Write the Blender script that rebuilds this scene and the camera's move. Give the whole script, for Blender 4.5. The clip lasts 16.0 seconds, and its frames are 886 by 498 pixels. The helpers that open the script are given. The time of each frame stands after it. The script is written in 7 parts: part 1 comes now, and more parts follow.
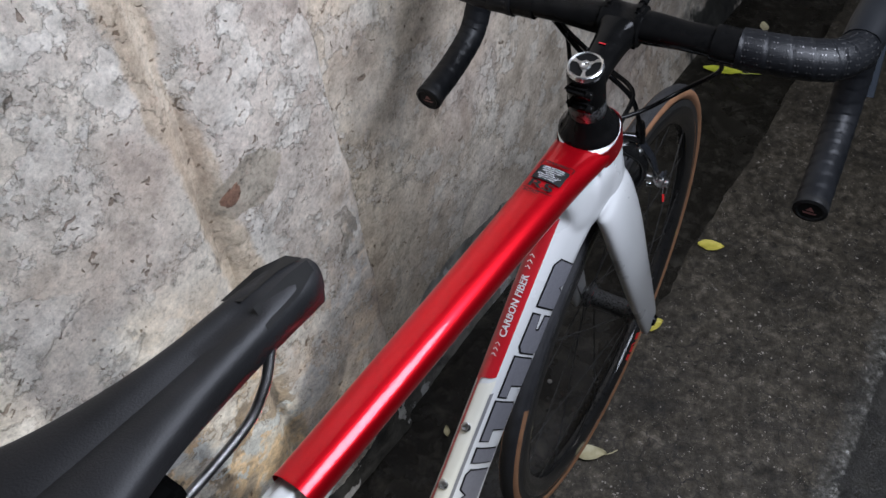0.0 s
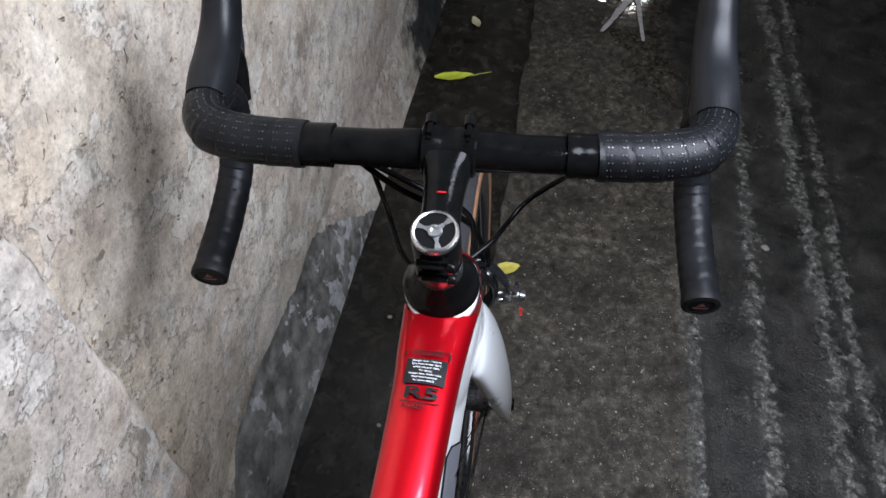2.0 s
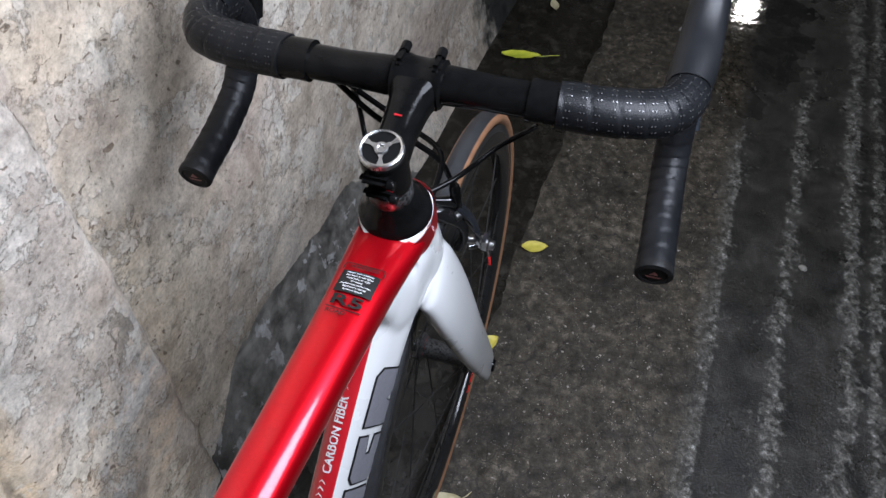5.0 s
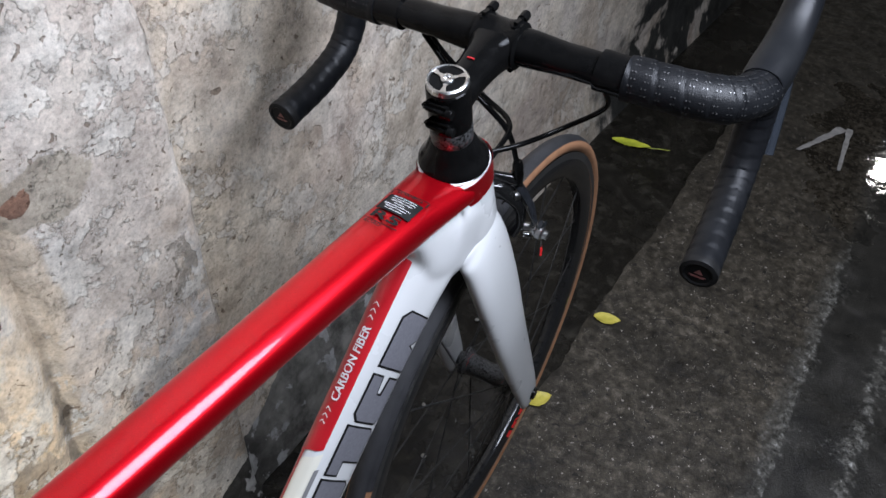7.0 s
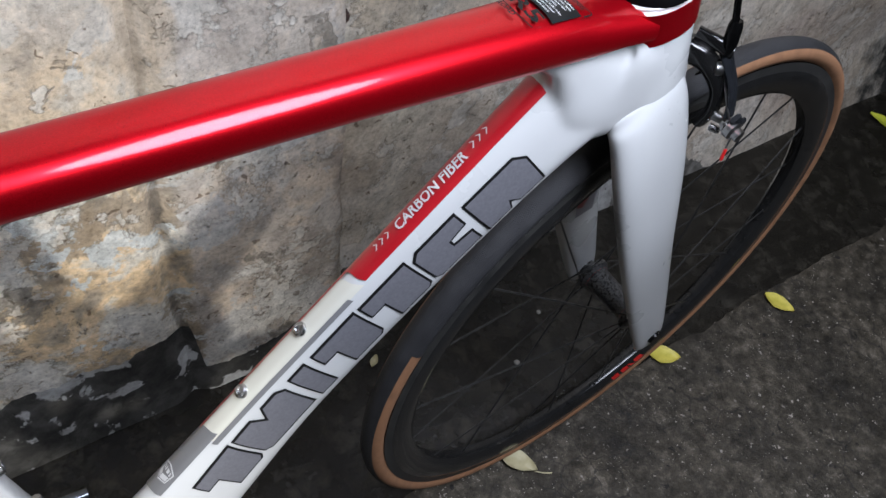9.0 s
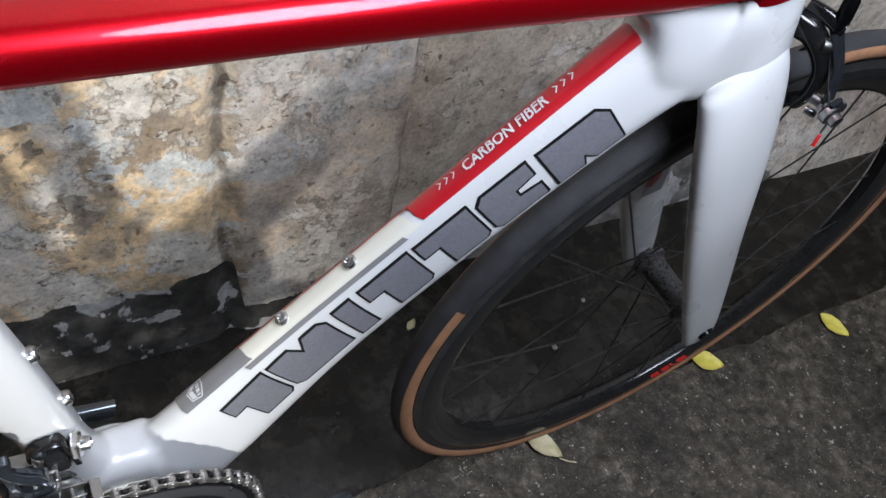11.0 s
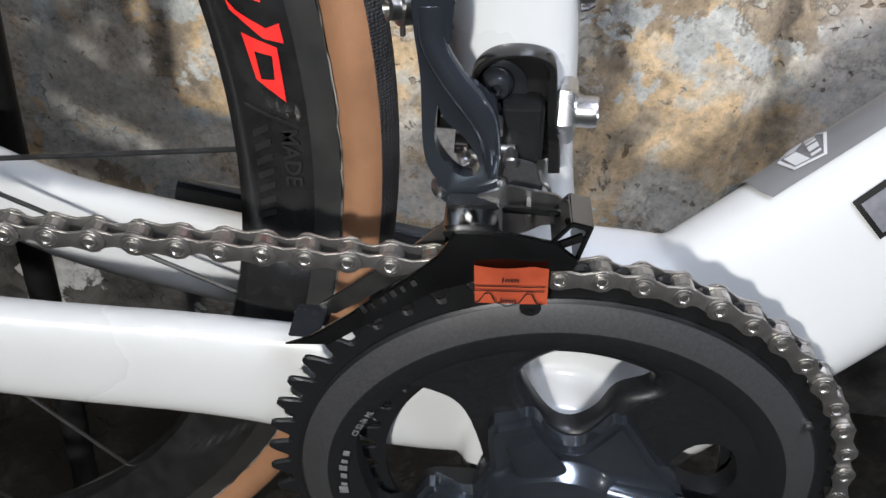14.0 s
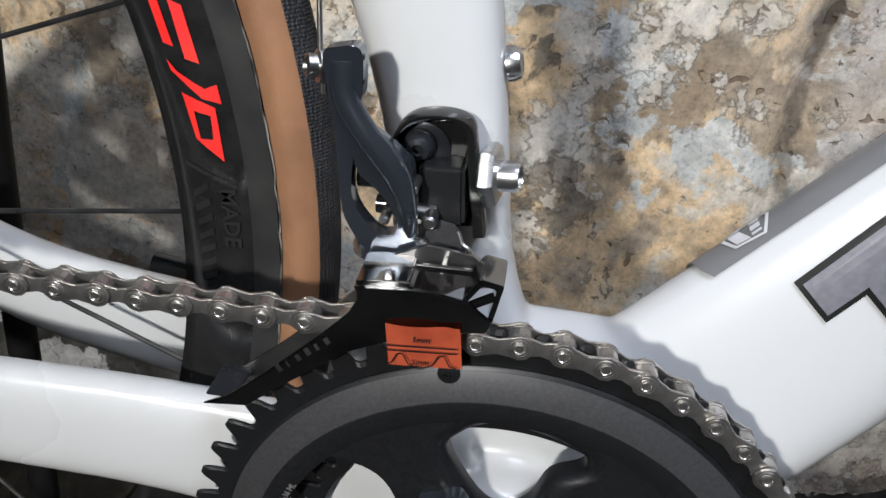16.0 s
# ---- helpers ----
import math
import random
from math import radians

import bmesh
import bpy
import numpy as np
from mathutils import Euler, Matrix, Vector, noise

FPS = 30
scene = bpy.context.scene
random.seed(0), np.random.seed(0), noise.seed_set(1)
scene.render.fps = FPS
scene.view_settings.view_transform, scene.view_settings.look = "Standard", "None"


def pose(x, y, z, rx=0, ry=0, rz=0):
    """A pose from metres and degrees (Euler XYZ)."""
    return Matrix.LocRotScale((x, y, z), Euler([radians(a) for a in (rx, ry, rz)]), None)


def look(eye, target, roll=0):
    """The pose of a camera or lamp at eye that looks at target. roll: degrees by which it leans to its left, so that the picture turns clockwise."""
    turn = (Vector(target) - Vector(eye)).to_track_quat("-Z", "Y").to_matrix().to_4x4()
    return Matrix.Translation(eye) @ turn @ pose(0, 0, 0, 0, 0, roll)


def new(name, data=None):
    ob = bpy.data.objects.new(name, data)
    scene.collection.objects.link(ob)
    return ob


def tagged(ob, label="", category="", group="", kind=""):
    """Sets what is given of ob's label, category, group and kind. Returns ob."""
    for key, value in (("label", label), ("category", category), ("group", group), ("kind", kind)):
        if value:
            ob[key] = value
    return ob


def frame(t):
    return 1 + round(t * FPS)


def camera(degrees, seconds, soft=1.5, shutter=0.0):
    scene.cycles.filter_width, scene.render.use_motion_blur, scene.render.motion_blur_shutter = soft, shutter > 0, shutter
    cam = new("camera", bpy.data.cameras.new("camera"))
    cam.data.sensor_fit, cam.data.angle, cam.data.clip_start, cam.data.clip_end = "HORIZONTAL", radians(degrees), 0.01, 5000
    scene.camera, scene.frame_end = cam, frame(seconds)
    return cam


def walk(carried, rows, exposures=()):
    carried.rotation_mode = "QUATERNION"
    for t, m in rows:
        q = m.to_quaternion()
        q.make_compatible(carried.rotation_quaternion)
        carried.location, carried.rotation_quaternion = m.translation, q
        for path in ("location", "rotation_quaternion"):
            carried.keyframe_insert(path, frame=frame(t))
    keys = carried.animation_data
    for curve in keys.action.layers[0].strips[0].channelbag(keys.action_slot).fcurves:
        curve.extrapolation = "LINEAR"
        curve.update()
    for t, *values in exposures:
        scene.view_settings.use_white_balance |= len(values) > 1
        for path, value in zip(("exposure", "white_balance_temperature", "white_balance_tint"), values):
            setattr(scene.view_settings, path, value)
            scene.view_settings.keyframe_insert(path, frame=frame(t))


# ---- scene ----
from mathutils.bvhtree import BVHTree
cam = camera(58.74, 16.0)
# seconds, eye, yaw, pitch, roll
ROWS = [
    (0.0, -0.1617, -0.2436, 1.2698, -53.18, -46.53, -3.88),
    (0.5, -0.0499, -0.1875, 1.2749, -61.09, -46.65, -3.68),
    (1.0, -0.0002, -0.1453, 1.2753, -69.59, -46.88, -2.54),
    (1.5, 0.0277, -0.0908, 1.2676, -77.03, -47.45, -1.88),
    (2.0, 0.0341, -0.0657, 1.2594, -80.27, -48.12, -0.52),
    (2.5, 0.0291, -0.0717, 1.2609, -80.65, -48.82, -0.36),
    (3.0, 0.0323, -0.0860, 1.2554, -80.64, -49.58, 0.24),
    (3.5, 0.0204, -0.1012, 1.2575, -79.94, -50.12, 2.35),
    (4.0, 0.0109, -0.1355, 1.2599, -75.41, -50.38, 2.93),
    (4.2, 0.0127, -0.1493, 1.2615, -74.52, -50.43, 2.67),
    (6.3, -0.0110, -0.2123, 1.1885, -64.90, -42.98, 3.40),
    (6.5, -0.0318, -0.2384, 1.1831, -63.67, -41.91, 4.25),
    (7.0, -0.0587, -0.2586, 1.1641, -61.23, -41.62, 5.98),
    (7.5, -0.0445, -0.2556, 1.1360, -57.64, -41.94, 7.95),
    (8.0, 0.0025, -0.2538, 1.0883, -50.51, -45.68, 9.79),
    (8.5, 0.0336, -0.2605, 1.0452, -45.66, -48.89, 12.76),
    (8.7, 0.0391, -0.2676, 1.0372, -44.87, -49.41, 13.30),
    (10.8, 0.0360, -0.2741, 0.9987, -40.56, -51.34, 17.84),
    (11.0, 0.0293, -0.2746, 0.9919, -39.82, -51.54, 18.25),
    (11.5, -0.0204, -0.2679, 0.9641, -34.82, -52.82, 16.59),
    (12.0, -0.0792, -0.2659, 0.9162, -30.43, -54.11, 14.92),
    (12.3, -0.0761, -0.2597, 0.8532, -19.85, -55.78, 11.60),
    (12.5, -0.0682, -0.2619, 0.8038, -12.24, -55.03, 9.51),
    (12.9, -0.0576, -0.2558, 0.6787, -5.89, -47.73, 6.67),
    (13.0, -0.0534, -0.2499, 0.6556, -4.62, -46.70, 7.08),
    (13.5, -0.0432, -0.2455, 0.5915, -0.07, -39.92, 3.43),
    (14.0, -0.0365, -0.2339, 0.5668, 2.03, -38.45, 3.25),
    (14.5, -0.0278, -0.2306, 0.5498, 3.27, -34.56, 3.99),
    (15.0, -0.0205, -0.2288, 0.5485, 4.15, -33.85, 3.94),
    (15.5, -0.0086, -0.2312, 0.5477, 5.40, -31.48, 3.33),
    (16.0, 0.0033, -0.2381, 0.5506, 6.79, -29.49, 3.08),
]
EXPOSURES = [(0.0, -0.36), (0.5, -0.28), (1.0, -0.06), (3.5, 0.14), (6.5, -0.04), (7.5, -0.08), (8.5, -0.13), (11.0, 0.04), (12.0, 0.05), (12.5, 0.0), (13.5, 0.02), (15.0, 0.0), (16.0, -0.14)]


def eye_pose(x, y, z, yaw, pitch, roll):
    ahead = pose(0, 0, 0, 90 + pitch, 0, yaw) @ Vector((0, 0, -1))
    eye = Vector((x, y, z))
    return look(eye, eye + ahead, roll)


walk(cam, [(r[0], eye_pose(*r[1:])) for r in ROWS], EXPOSURES)

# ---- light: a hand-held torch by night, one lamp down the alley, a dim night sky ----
world = bpy.data.worlds.new("night")
world.use_nodes = True
scene.world = world
world.node_tree.nodes["Background"].inputs[0].default_value = (0.55, 0.62, 0.75, 1)
world.node_tree.nodes["Background"].inputs[1].default_value = 0.011


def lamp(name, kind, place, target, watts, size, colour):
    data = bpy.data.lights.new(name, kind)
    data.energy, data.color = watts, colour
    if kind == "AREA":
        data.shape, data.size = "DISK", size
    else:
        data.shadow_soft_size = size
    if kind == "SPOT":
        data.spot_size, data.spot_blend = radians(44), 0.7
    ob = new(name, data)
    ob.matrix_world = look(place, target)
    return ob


# wide fixed lamp standing in for the moving torch, so shadows stay soft
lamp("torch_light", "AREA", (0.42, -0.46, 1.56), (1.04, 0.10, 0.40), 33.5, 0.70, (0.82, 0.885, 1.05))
# second stand-in for the same torch, added for the low close view
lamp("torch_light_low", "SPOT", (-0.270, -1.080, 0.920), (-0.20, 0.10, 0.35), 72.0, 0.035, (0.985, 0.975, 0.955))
lamp("alley_lamp", "POINT", (7.8, -0.8, 3.1), (0, 0, 0), 48, 0.11, (1.0, 0.97, 0.92))


# ---- materials ----
def material(name, stops, scale=20.0, rough=0.5, metal=0.0, bump=0.0, bump_scale=60.0, coat=0.0, rough_var=0.08, detail=6.0, coords="Object", spec=0.5):
    """A noise-varied surface: stops are (position, colour) of a ramp over a noise of that scale."""
    m = bpy.data.materials.new(name)
    m.use_nodes = True
    n, l = m.node_tree.nodes, m.node_tree.links
    b = n["Principled BSDF"]
    co = n.new("ShaderNodeTexCoord")
    t = n.new("ShaderNodeTexNoise")
    t.inputs["Scale"].default_value, t.inputs["Detail"].default_value = scale, detail
    l.new(co.outputs[coords], t.inputs["Vector"])
    r = n.new("ShaderNodeValToRGB")
    e = r.color_ramp.elements
    while len(e) < len(stops):
        e.new(0.5)
    for k, (p, c) in zip(e, stops):
        k.position, k.color = p, (*c, 1)
    l.new(t.outputs[0], r.inputs[0])
    l.new(r.outputs[0], b.inputs["Base Color"])
    q = n.new("ShaderNodeMapRange")
    q.inputs[3].default_value, q.inputs[4].default_value = max(0.02, rough - rough_var), min(1, rough + rough_var)
    l.new(t.outputs[0], q.inputs[0])
    l.new(q.outputs[0], b.inputs["Roughness"])
    b.inputs["Metallic"].default_value, b.inputs["Specular IOR Level"].default_value = metal, spec
    b.inputs["Coat Weight"].default_value, b.inputs["Coat Roughness"].default_value = coat, 0.06
    if bump:
        f = n.new("ShaderNodeTexNoise")
        f.inputs["Scale"].default_value, f.inputs["Detail"].default_value = bump_scale, 8
        l.new(co.outputs[coords], f.inputs["Vector"])
        h = n.new("ShaderNodeBump")
        h.inputs["Strength"].default_value, h.inputs["Distance"].default_value = bump, 0.002
        l.new(f.outputs[0], h.inputs["Height"])
        l.new(h.outputs[0], b.inputs["Normal"])
    return m


def two(a, b):
    return [(0.3, a), (0.7, b)]


def grey(v):
    return (v, v, v)


WHITE = material("white_paint", two((0.500, 0.506, 0.500), (0.550, 0.556, 0.550)), 6, 0.28, coat=0.6)
CREAM = material("cream_paint", two((0.56, 0.55, 0.47), (0.62, 0.60, 0.52)), 6, 0.3, coat=0.5)
RED = material("red_metallic_paint", two((0.57, 0.002, 0.010), (0.70, 0.004, 0.014)), 1400, 0.33, metal=0.84, coat=0.5, rough_var=0.12)
RED_FLAT = material("red_decal", two((0.33, 0.006, 0.012), (0.39, 0.010, 0.016)), 30, 0.35, coat=0.4)
GREY_DECAL = material("grey_decal", two((0.17, 0.17, 0.19), (0.21, 0.21, 0.23)), 400, 0.38, metal=0.3, coat=0.4)
PALE_DECAL = material("pale_grey_decal", two((0.145, 0.145, 0.15), (0.175, 0.175, 0.175)), 30, 0.35, coat=0.4)
INK = material("black_ink", two(grey(0.006), grey(0.010)), 40, 0.45, spec=0.25)
PRINT = material("white_print", two(grey(0.5), grey(0.58)), 40, 0.5)
PRINT_WORN = material("worn_print", two(grey(0.10), grey(0.26)), 200, 0.5)
FAINT = material("dark_red_print", two((0.12, 0.006, 0.008), (0.16, 0.008, 0.01)), 40, 0.4)
BLACK = material("black_alloy", two(grey(0.0025), grey(0.0045)), 60, 0.13, spec=0.10, bump=0.05, bump_scale=300)
MATT = material("matt_black", two(grey(0.006), grey(0.011)), 90, 0.5, spec=0.14, bump=0.12, bump_scale=700)
TAPE = material("bar_tape", two((0.004, 0.0043, 0.005), (0.0075, 0.008, 0.009)), 40, 0.40, spec=0.16, bump=0.12, bump_scale=900)
RUBBER = material("hood_rubber", two((0.005, 0.0055, 0.0065), (0.009, 0.0096, 0.0105)), 30, 0.40, spec=0.20, bump=0.1, bump_scale=800)
TREAD = material("tyre_tread", two((0.016, 0.016, 0.0175), (0.030, 0.030, 0.032)), 60, 0.60, spec=0.3, bump=0.3, bump_scale=900)
TAN = material("tan_sidewall", [(0.25, (0.195, 0.100, 0.054)), (0.55, (0.275, 0.140, 0.074)), (0.8, (0.23, 0.117, 0.062))], 45, 0.62, spec=0.25, bump=0.12, bump_scale=900)
RIM = material("carbon_rim", two(grey(0.009), grey(0.017)), 120, 0.14, spec=0.35, coat=0.1, bump=0.03, bump_scale=800)
BEAD = material("frayed_bead", [(0.44, (0.02, 0.02, 0.02)), (0.60, (0.20, 0.19, 0.17))], 90, 0.6)
TRACK = material("brake_track", two((0.016, 0.016, 0.016), (0.036, 0.0355, 0.033)), 50, 0.40, spec=0.22, bump=0.03, bump_scale=300)
SPOKE = material("spoke_steel", two(grey(0.018), grey(0.04)), 100, 0.3, metal=0.5)
STEEL = material("bright_steel", two((0.28, 0.275, 0.27), (0.40, 0.395, 0.385)), 80, 0.33, metal=1.0, bump=0.05, bump_scale=500)
CHROME = material("polished_steel", two(grey(0.50), grey(0.62)), 50, 0.27, metal=1.0)
CHAIN = material("chain_steel", [(0.3, (0.31, 0.298, 0.282)), (0.7, (0.52, 0.503, 0.478))], 160, 0.32, metal=0.95, bump=0.12, bump_scale=900)
CRANKGREY = material("crank_alloy", two((0.055, 0.064, 0.077), (0.088, 0.100, 0.116)), 30, 0.20, metal=0.8, coat=0.5, rough_var=0.04)
BLUEGREY = material("blue_grey_alloy", two((0.062, 0.073, 0.092), (0.090, 0.105, 0.128)), 30, 0.17, metal=0.8, coat=0.6, rough_var=0.04)
RINGBLACK = material("anodised_black", two((0.0065, 0.0068, 0.0075), (0.0115, 0.0118, 0.0125)), 900, 0.40, spec=0.35, metal=0.1, bump=0.02, bump_scale=1500)
RINGGREY = material("anodised_grey", two((0.034, 0.034, 0.035), (0.048, 0.048, 0.049)), 900, 0.46, metal=0.3, bump=0.02, bump_scale=1500)
CARBON = material("carbon_weave", [(0.42, grey(0.005)), (0.52, grey(0.05))], 420, 0.3, spec=0.3, detail=1)
ORANGE = material("orange_sticker", two((0.27, 0.045, 0.020), (0.40, 0.075, 0.032)), 90, 0.35)
REDPLASTIC = material("red_anodised", two((0.55, 0.01, 0.012), (0.68, 0.02, 0.02)), 60, 0.35, coat=0.3)
LOGORED = material("red_logo", two((0.70, 0.015, 0.015), (0.80, 0.03, 0.02)), 60, 0.45)
PLUGPRINT = material("plug_print", two((0.16, 0.05, 0.045), (0.30, 0.14, 0.13)), 300, 0.5)
PERF = material("tape_hole_glints", two(grey(0.02), grey(0.07)), 400, 0.25)
VOID = material("deep_black", two(grey(0.003), grey(0.005)), 60, 0.7, spec=0.05)
GHOST = material("dark_gloss_print", two(grey(0.014), grey(0.024)), 60, 0.2)
SADDLE = material("saddle_cover", two((0.010, 0.010, 0.0105), (0.019, 0.019, 0.020)), 25, 0.48, spec=0.25, bump=0.15, bump_scale=900)
LEAF = material("yellow_leaf", [(0.3, (0.42, 0.36, 0.05)), (0.6, (0.58, 0.50, 0.09)), (0.8, (0.33, 0.24, 0.05))], 60, 0.5, bump=0.2, bump_scale=200)
LEAFGREEN = material("green_yellow_leaf", [(0.3, (0.34, 0.40, 0.03)), (0.7, (0.55, 0.56, 0.05))], 60, 0.45, bump=0.2, bump_scale=200)
LEAFPALE = material("dry_leaf", [(0.3, (0.36, 0.31, 0.17)), (0.7, (0.55, 0.50, 0.32))], 60, 0.6, bump=0.3, bump_scale=200)
STONE = material("pale_pebble", two((0.17, 0.16, 0.14), (0.27, 0.255, 0.225)), 90, 0.8, bump=0.3, bump_scale=300)
FILM = material("pale_film", two((0.22, 0.21, 0.20), (0.42, 0.40, 0.39)), 60, 0.4, bump=0.4, bump_scale=150)
TUBE = material("stand_tube", two((0.20, 0.195, 0.185), (0.34, 0.33, 0.31)), 40, 0.38, metal=0.85, bump=0.15, bump_scale=250)


def wall_material():
    m = bpy.data.materials.new("old_plaster")
    m.use_nodes = True
    n, l = m.node_tree.nodes, m.node_tree.links
    b = n["Principled BSDF"]
    co = n.new("ShaderNodeTexCoord")

    def nz(scale, detail=8.0, rough=0.6, dist=0.0):
        t = n.new("ShaderNodeTexNoise")
        t.inputs["Scale"].default_value, t.inputs["Detail"].default_value = scale, detail
        t.inputs["Roughness"].default_value, t.inputs["Distortion"].default_value = rough, dist
        l.new(co.outputs["Object"], t.inputs["Vector"])
        return t.outputs[0]

    def ramp(src, stops):
        r = n.new("ShaderNodeValToRGB")
        e = r.color_ramp.elements
        while len(e) < len(stops):
            e.new(0.5)
        for k, (p, c) in zip(e, stops):
            k.position, k.color = p, (*c, 1)
        l.new(src, r.inputs[0])
        return r.outputs[0]

    def mix(fac, a, c):
        x = n.new("ShaderNodeMixRGB")
        l.new(fac, x.inputs[0]), l.new(a, x.inputs[1]), l.new(c, x.inputs[2])
        return x.outputs[0]

    def multiply(a, c, f=1.0):
        x = n.new("ShaderNodeMixRGB")
        x.blend_type, x.inputs[0].default_value = "MULTIPLY", f
        l.new(a, x.inputs[1]), l.new(c, x.inputs[2])
        return x.outputs[0]

    def m2(op, a, v, w=0.0):
        x = n.new("ShaderNodeMath")
        x.operation = op
        l.new(a, x.inputs[0])
        if hasattr(v, "links"):
            l.new(v, x.inputs[1])
        else:
            x.inputs[1].default_value = v
        x.inputs[2].default_value = w
        return x.outputs[0]

    def span(src, a, c):
        x = n.new("ShaderNodeMapRange")
        x.inputs[1].default_value, x.inputs[2].default_value = a, c
        l.new(src, x.inputs[0])
        return x.outputs[0]

    def cells(scale):
        v = n.new("ShaderNodeTexVoronoi")
        v.inputs["Scale"].default_value = scale
        w = n.new("ShaderNodeMixRGB")
        w.blend_type, w.inputs[0].default_value = "ADD", 0.02
        t = n.new("ShaderNodeTexNoise")
        t.inputs["Scale"].default_value, t.inputs["Detail"].default_value = 60, 4
        l.new(co.outputs["Object"], t.inputs["Vector"])
        l.new(co.outputs["Object"], w.inputs[1]), l.new(t.outputs["Color"], w.inputs[2])
        l.new(w.outputs[0], v.inputs["Vector"])
        return v

    def stretched(sx, sz, scale, detail, rough=0.6):
        """A noise drawn out along the wall, for runs and trowel marks."""
        g = n.new("ShaderNodeMapping")
        g.inputs["Scale"].default_value = (sx, 1, sz)
        l.new(co.outputs["Object"], g.inputs["Vector"])
        t = n.new("ShaderNodeTexNoise")
        t.inputs["Scale"].default_value, t.inputs["Detail"].default_value, t.inputs["Roughness"].default_value = scale, detail, rough
        l.new(g.outputs[0], t.inputs["Vector"])
        return t.outputs[0]

    def over(a, b_):
        return m2("MULTIPLY", a, b_)

    xyz = n.new("ShaderNodeSeparateXYZ")
    l.new(co.outputs["Object"], xyz.inputs[0])
    wob = m2("MULTIPLY_ADD", nz(9, 8, 0.65), 0.06, -0.03)
    wx, wz = m2("ADD", xyz.outputs[0], wob), m2("ADD", xyz.outputs[2], wob)
    patchy = m2("MULTIPLY_ADD", nz(3.5, 4), 0.6, -0.30)
    far = span(m2("ADD", m2("MULTIPLY_ADD", wob, -0.7, 0.0), m2("ADD", wx, over(span(xyz.outputs[2], 0.55, 0.90), 0.045))), 0.401, 0.409)
    # how much of the ochre coat shows: all of it low down, little of it higher up
    low_part = over(span(m2("ADD", wz, patchy), 0.66, 0.42), span(wx, 0.425, 0.395))
    # upper coat: pinkish grey lime plaster in soft clouds, tan water stains
    upper = ramp(nz(4.5, 9, 0.62, 0.2), [(0.32, (0.290, 0.246, 0.200)), (0.42, (0.445, 0.388, 0.330)), (0.50, (0.545, 0.490, 0.428)), (0.58, (0.470, 0.420, 0.385)), (0.68, (0.610, 0.560, 0.488))])
    stain = ramp(stretched(5.5, 1.7, 1.0, 7, 0.62), [(0.50, grey(0.0)), (0.60, grey(0.62)), (0.72, grey(0.75))])
    upper = mix(stain, upper, ramp(nz(17, 8, 0.66), [(0.34, (0.285, 0.225, 0.175)), (0.54, (0.415, 0.345, 0.282)), (0.70, (0.485, 0.415, 0.345))]))
    # lower coat: ochre, brown, cream and bare grey cement in blotches
    lower = ramp(nz(10, 11, 0.62, 0.3), [(0.34, (0.225, 0.190, 0.150)), (0.40, (0.380, 0.310, 0.235)), (0.455, (0.590, 0.430, 0.265)), (0.50, (0.640, 0.490, 0.325)), (0.545, (0.560, 0.510, 0.440)), (0.60, (0.660, 0.620, 0.555)), (0.68, (0.520, 0.455, 0.380))])
    brown = ramp(stretched(11, 6.5, 1.0, 10, 0.64), [(0.515, grey(0.0)), (0.545, grey(0.85))])
    lower = mix(brown, lower, ramp(nz(22, 8, 0.66), [(0.35, (0.150, 0.118, 0.086)), (0.50, (0.290, 0.228, 0.165)), (0.65, (0.400, 0.320, 0.230))]))
    blue = ramp(nz(12.5, 11, 0.62, 0.35), [(0.552, grey(0.0)), (0.568, grey(0.92))])
    lower = mix(blue, lower, ramp(nz(34, 8, 0.66), [(0.35, (0.400, 0.425, 0.435)), (0.6, (0.585, 0.605, 0.605))]))
    c = mix(low_part, upper, lower)
    # whiter lime over the near coat, cream beside the broken edge
    c = mix(over(over(span(wx, 0.40, 0.36), span(wz, 0.52, 0.66)), ramp(nz(5.5, 8, 0.6), [(0.40, grey(0.0)), (0.56, grey(0.7))])), c, ramp(nz(16, 8, 0.66), [(0.32, (0.450, 0.408, 0.355)), (0.52, (0.585, 0.545, 0.490)), (0.70, (0.640, 0.612, 0.565))]))
    cream = over(over(far, span(wx, 0.62, 0.44)), ramp(nz(7, 8, 0.6), [(0.42, grey(0.15)), (0.58, grey(0.85))]))
    c = mix(cream, c, ramp(nz(20, 8, 0.66), [(0.32, (0.440, 0.375, 0.290)), (0.52, (0.600, 0.525, 0.425)), (0.70, (0.660, 0.605, 0.515))]))
    # the rough rendered panel between the crevice and the broken edge
    panel = over(over(span(wx, 0.198, 0.206), span(wx, 0.408, 0.398)), 0.62)
    c = mix(panel, c, ramp(nz(13, 11, 0.74), [(0.32, (0.310, 0.268, 0.240)), (0.46, (0.465, 0.415, 0.385)), (0.58, (0.560, 0.508, 0.465)), (0.72, (0.640, 0.585, 0.530))]))
    # flakes of pale limewash
    flake = ramp(nz(11, 12, 0.70, 0.1), [(0.535, grey(0.0)), (0.550, grey(1.0))])
    rim = ramp(nz(11, 12, 0.70, 0.1), [(0.518, grey(0.0)), (0.530, grey(0.75)), (0.536, grey(0.75)), (0.541, grey(0.0))])
    c = mix(over(rim, ramp(nz(7, 3), [(0.42, grey(0.0)), (0.60, grey(1.0))])), c, ramp(nz(40, 5), [(0.35, (0.150, 0.122, 0.096)), (0.62, (0.275, 0.232, 0.190))]))
    thin = m2("MULTIPLY_ADD", far, -0.20, 0.72)
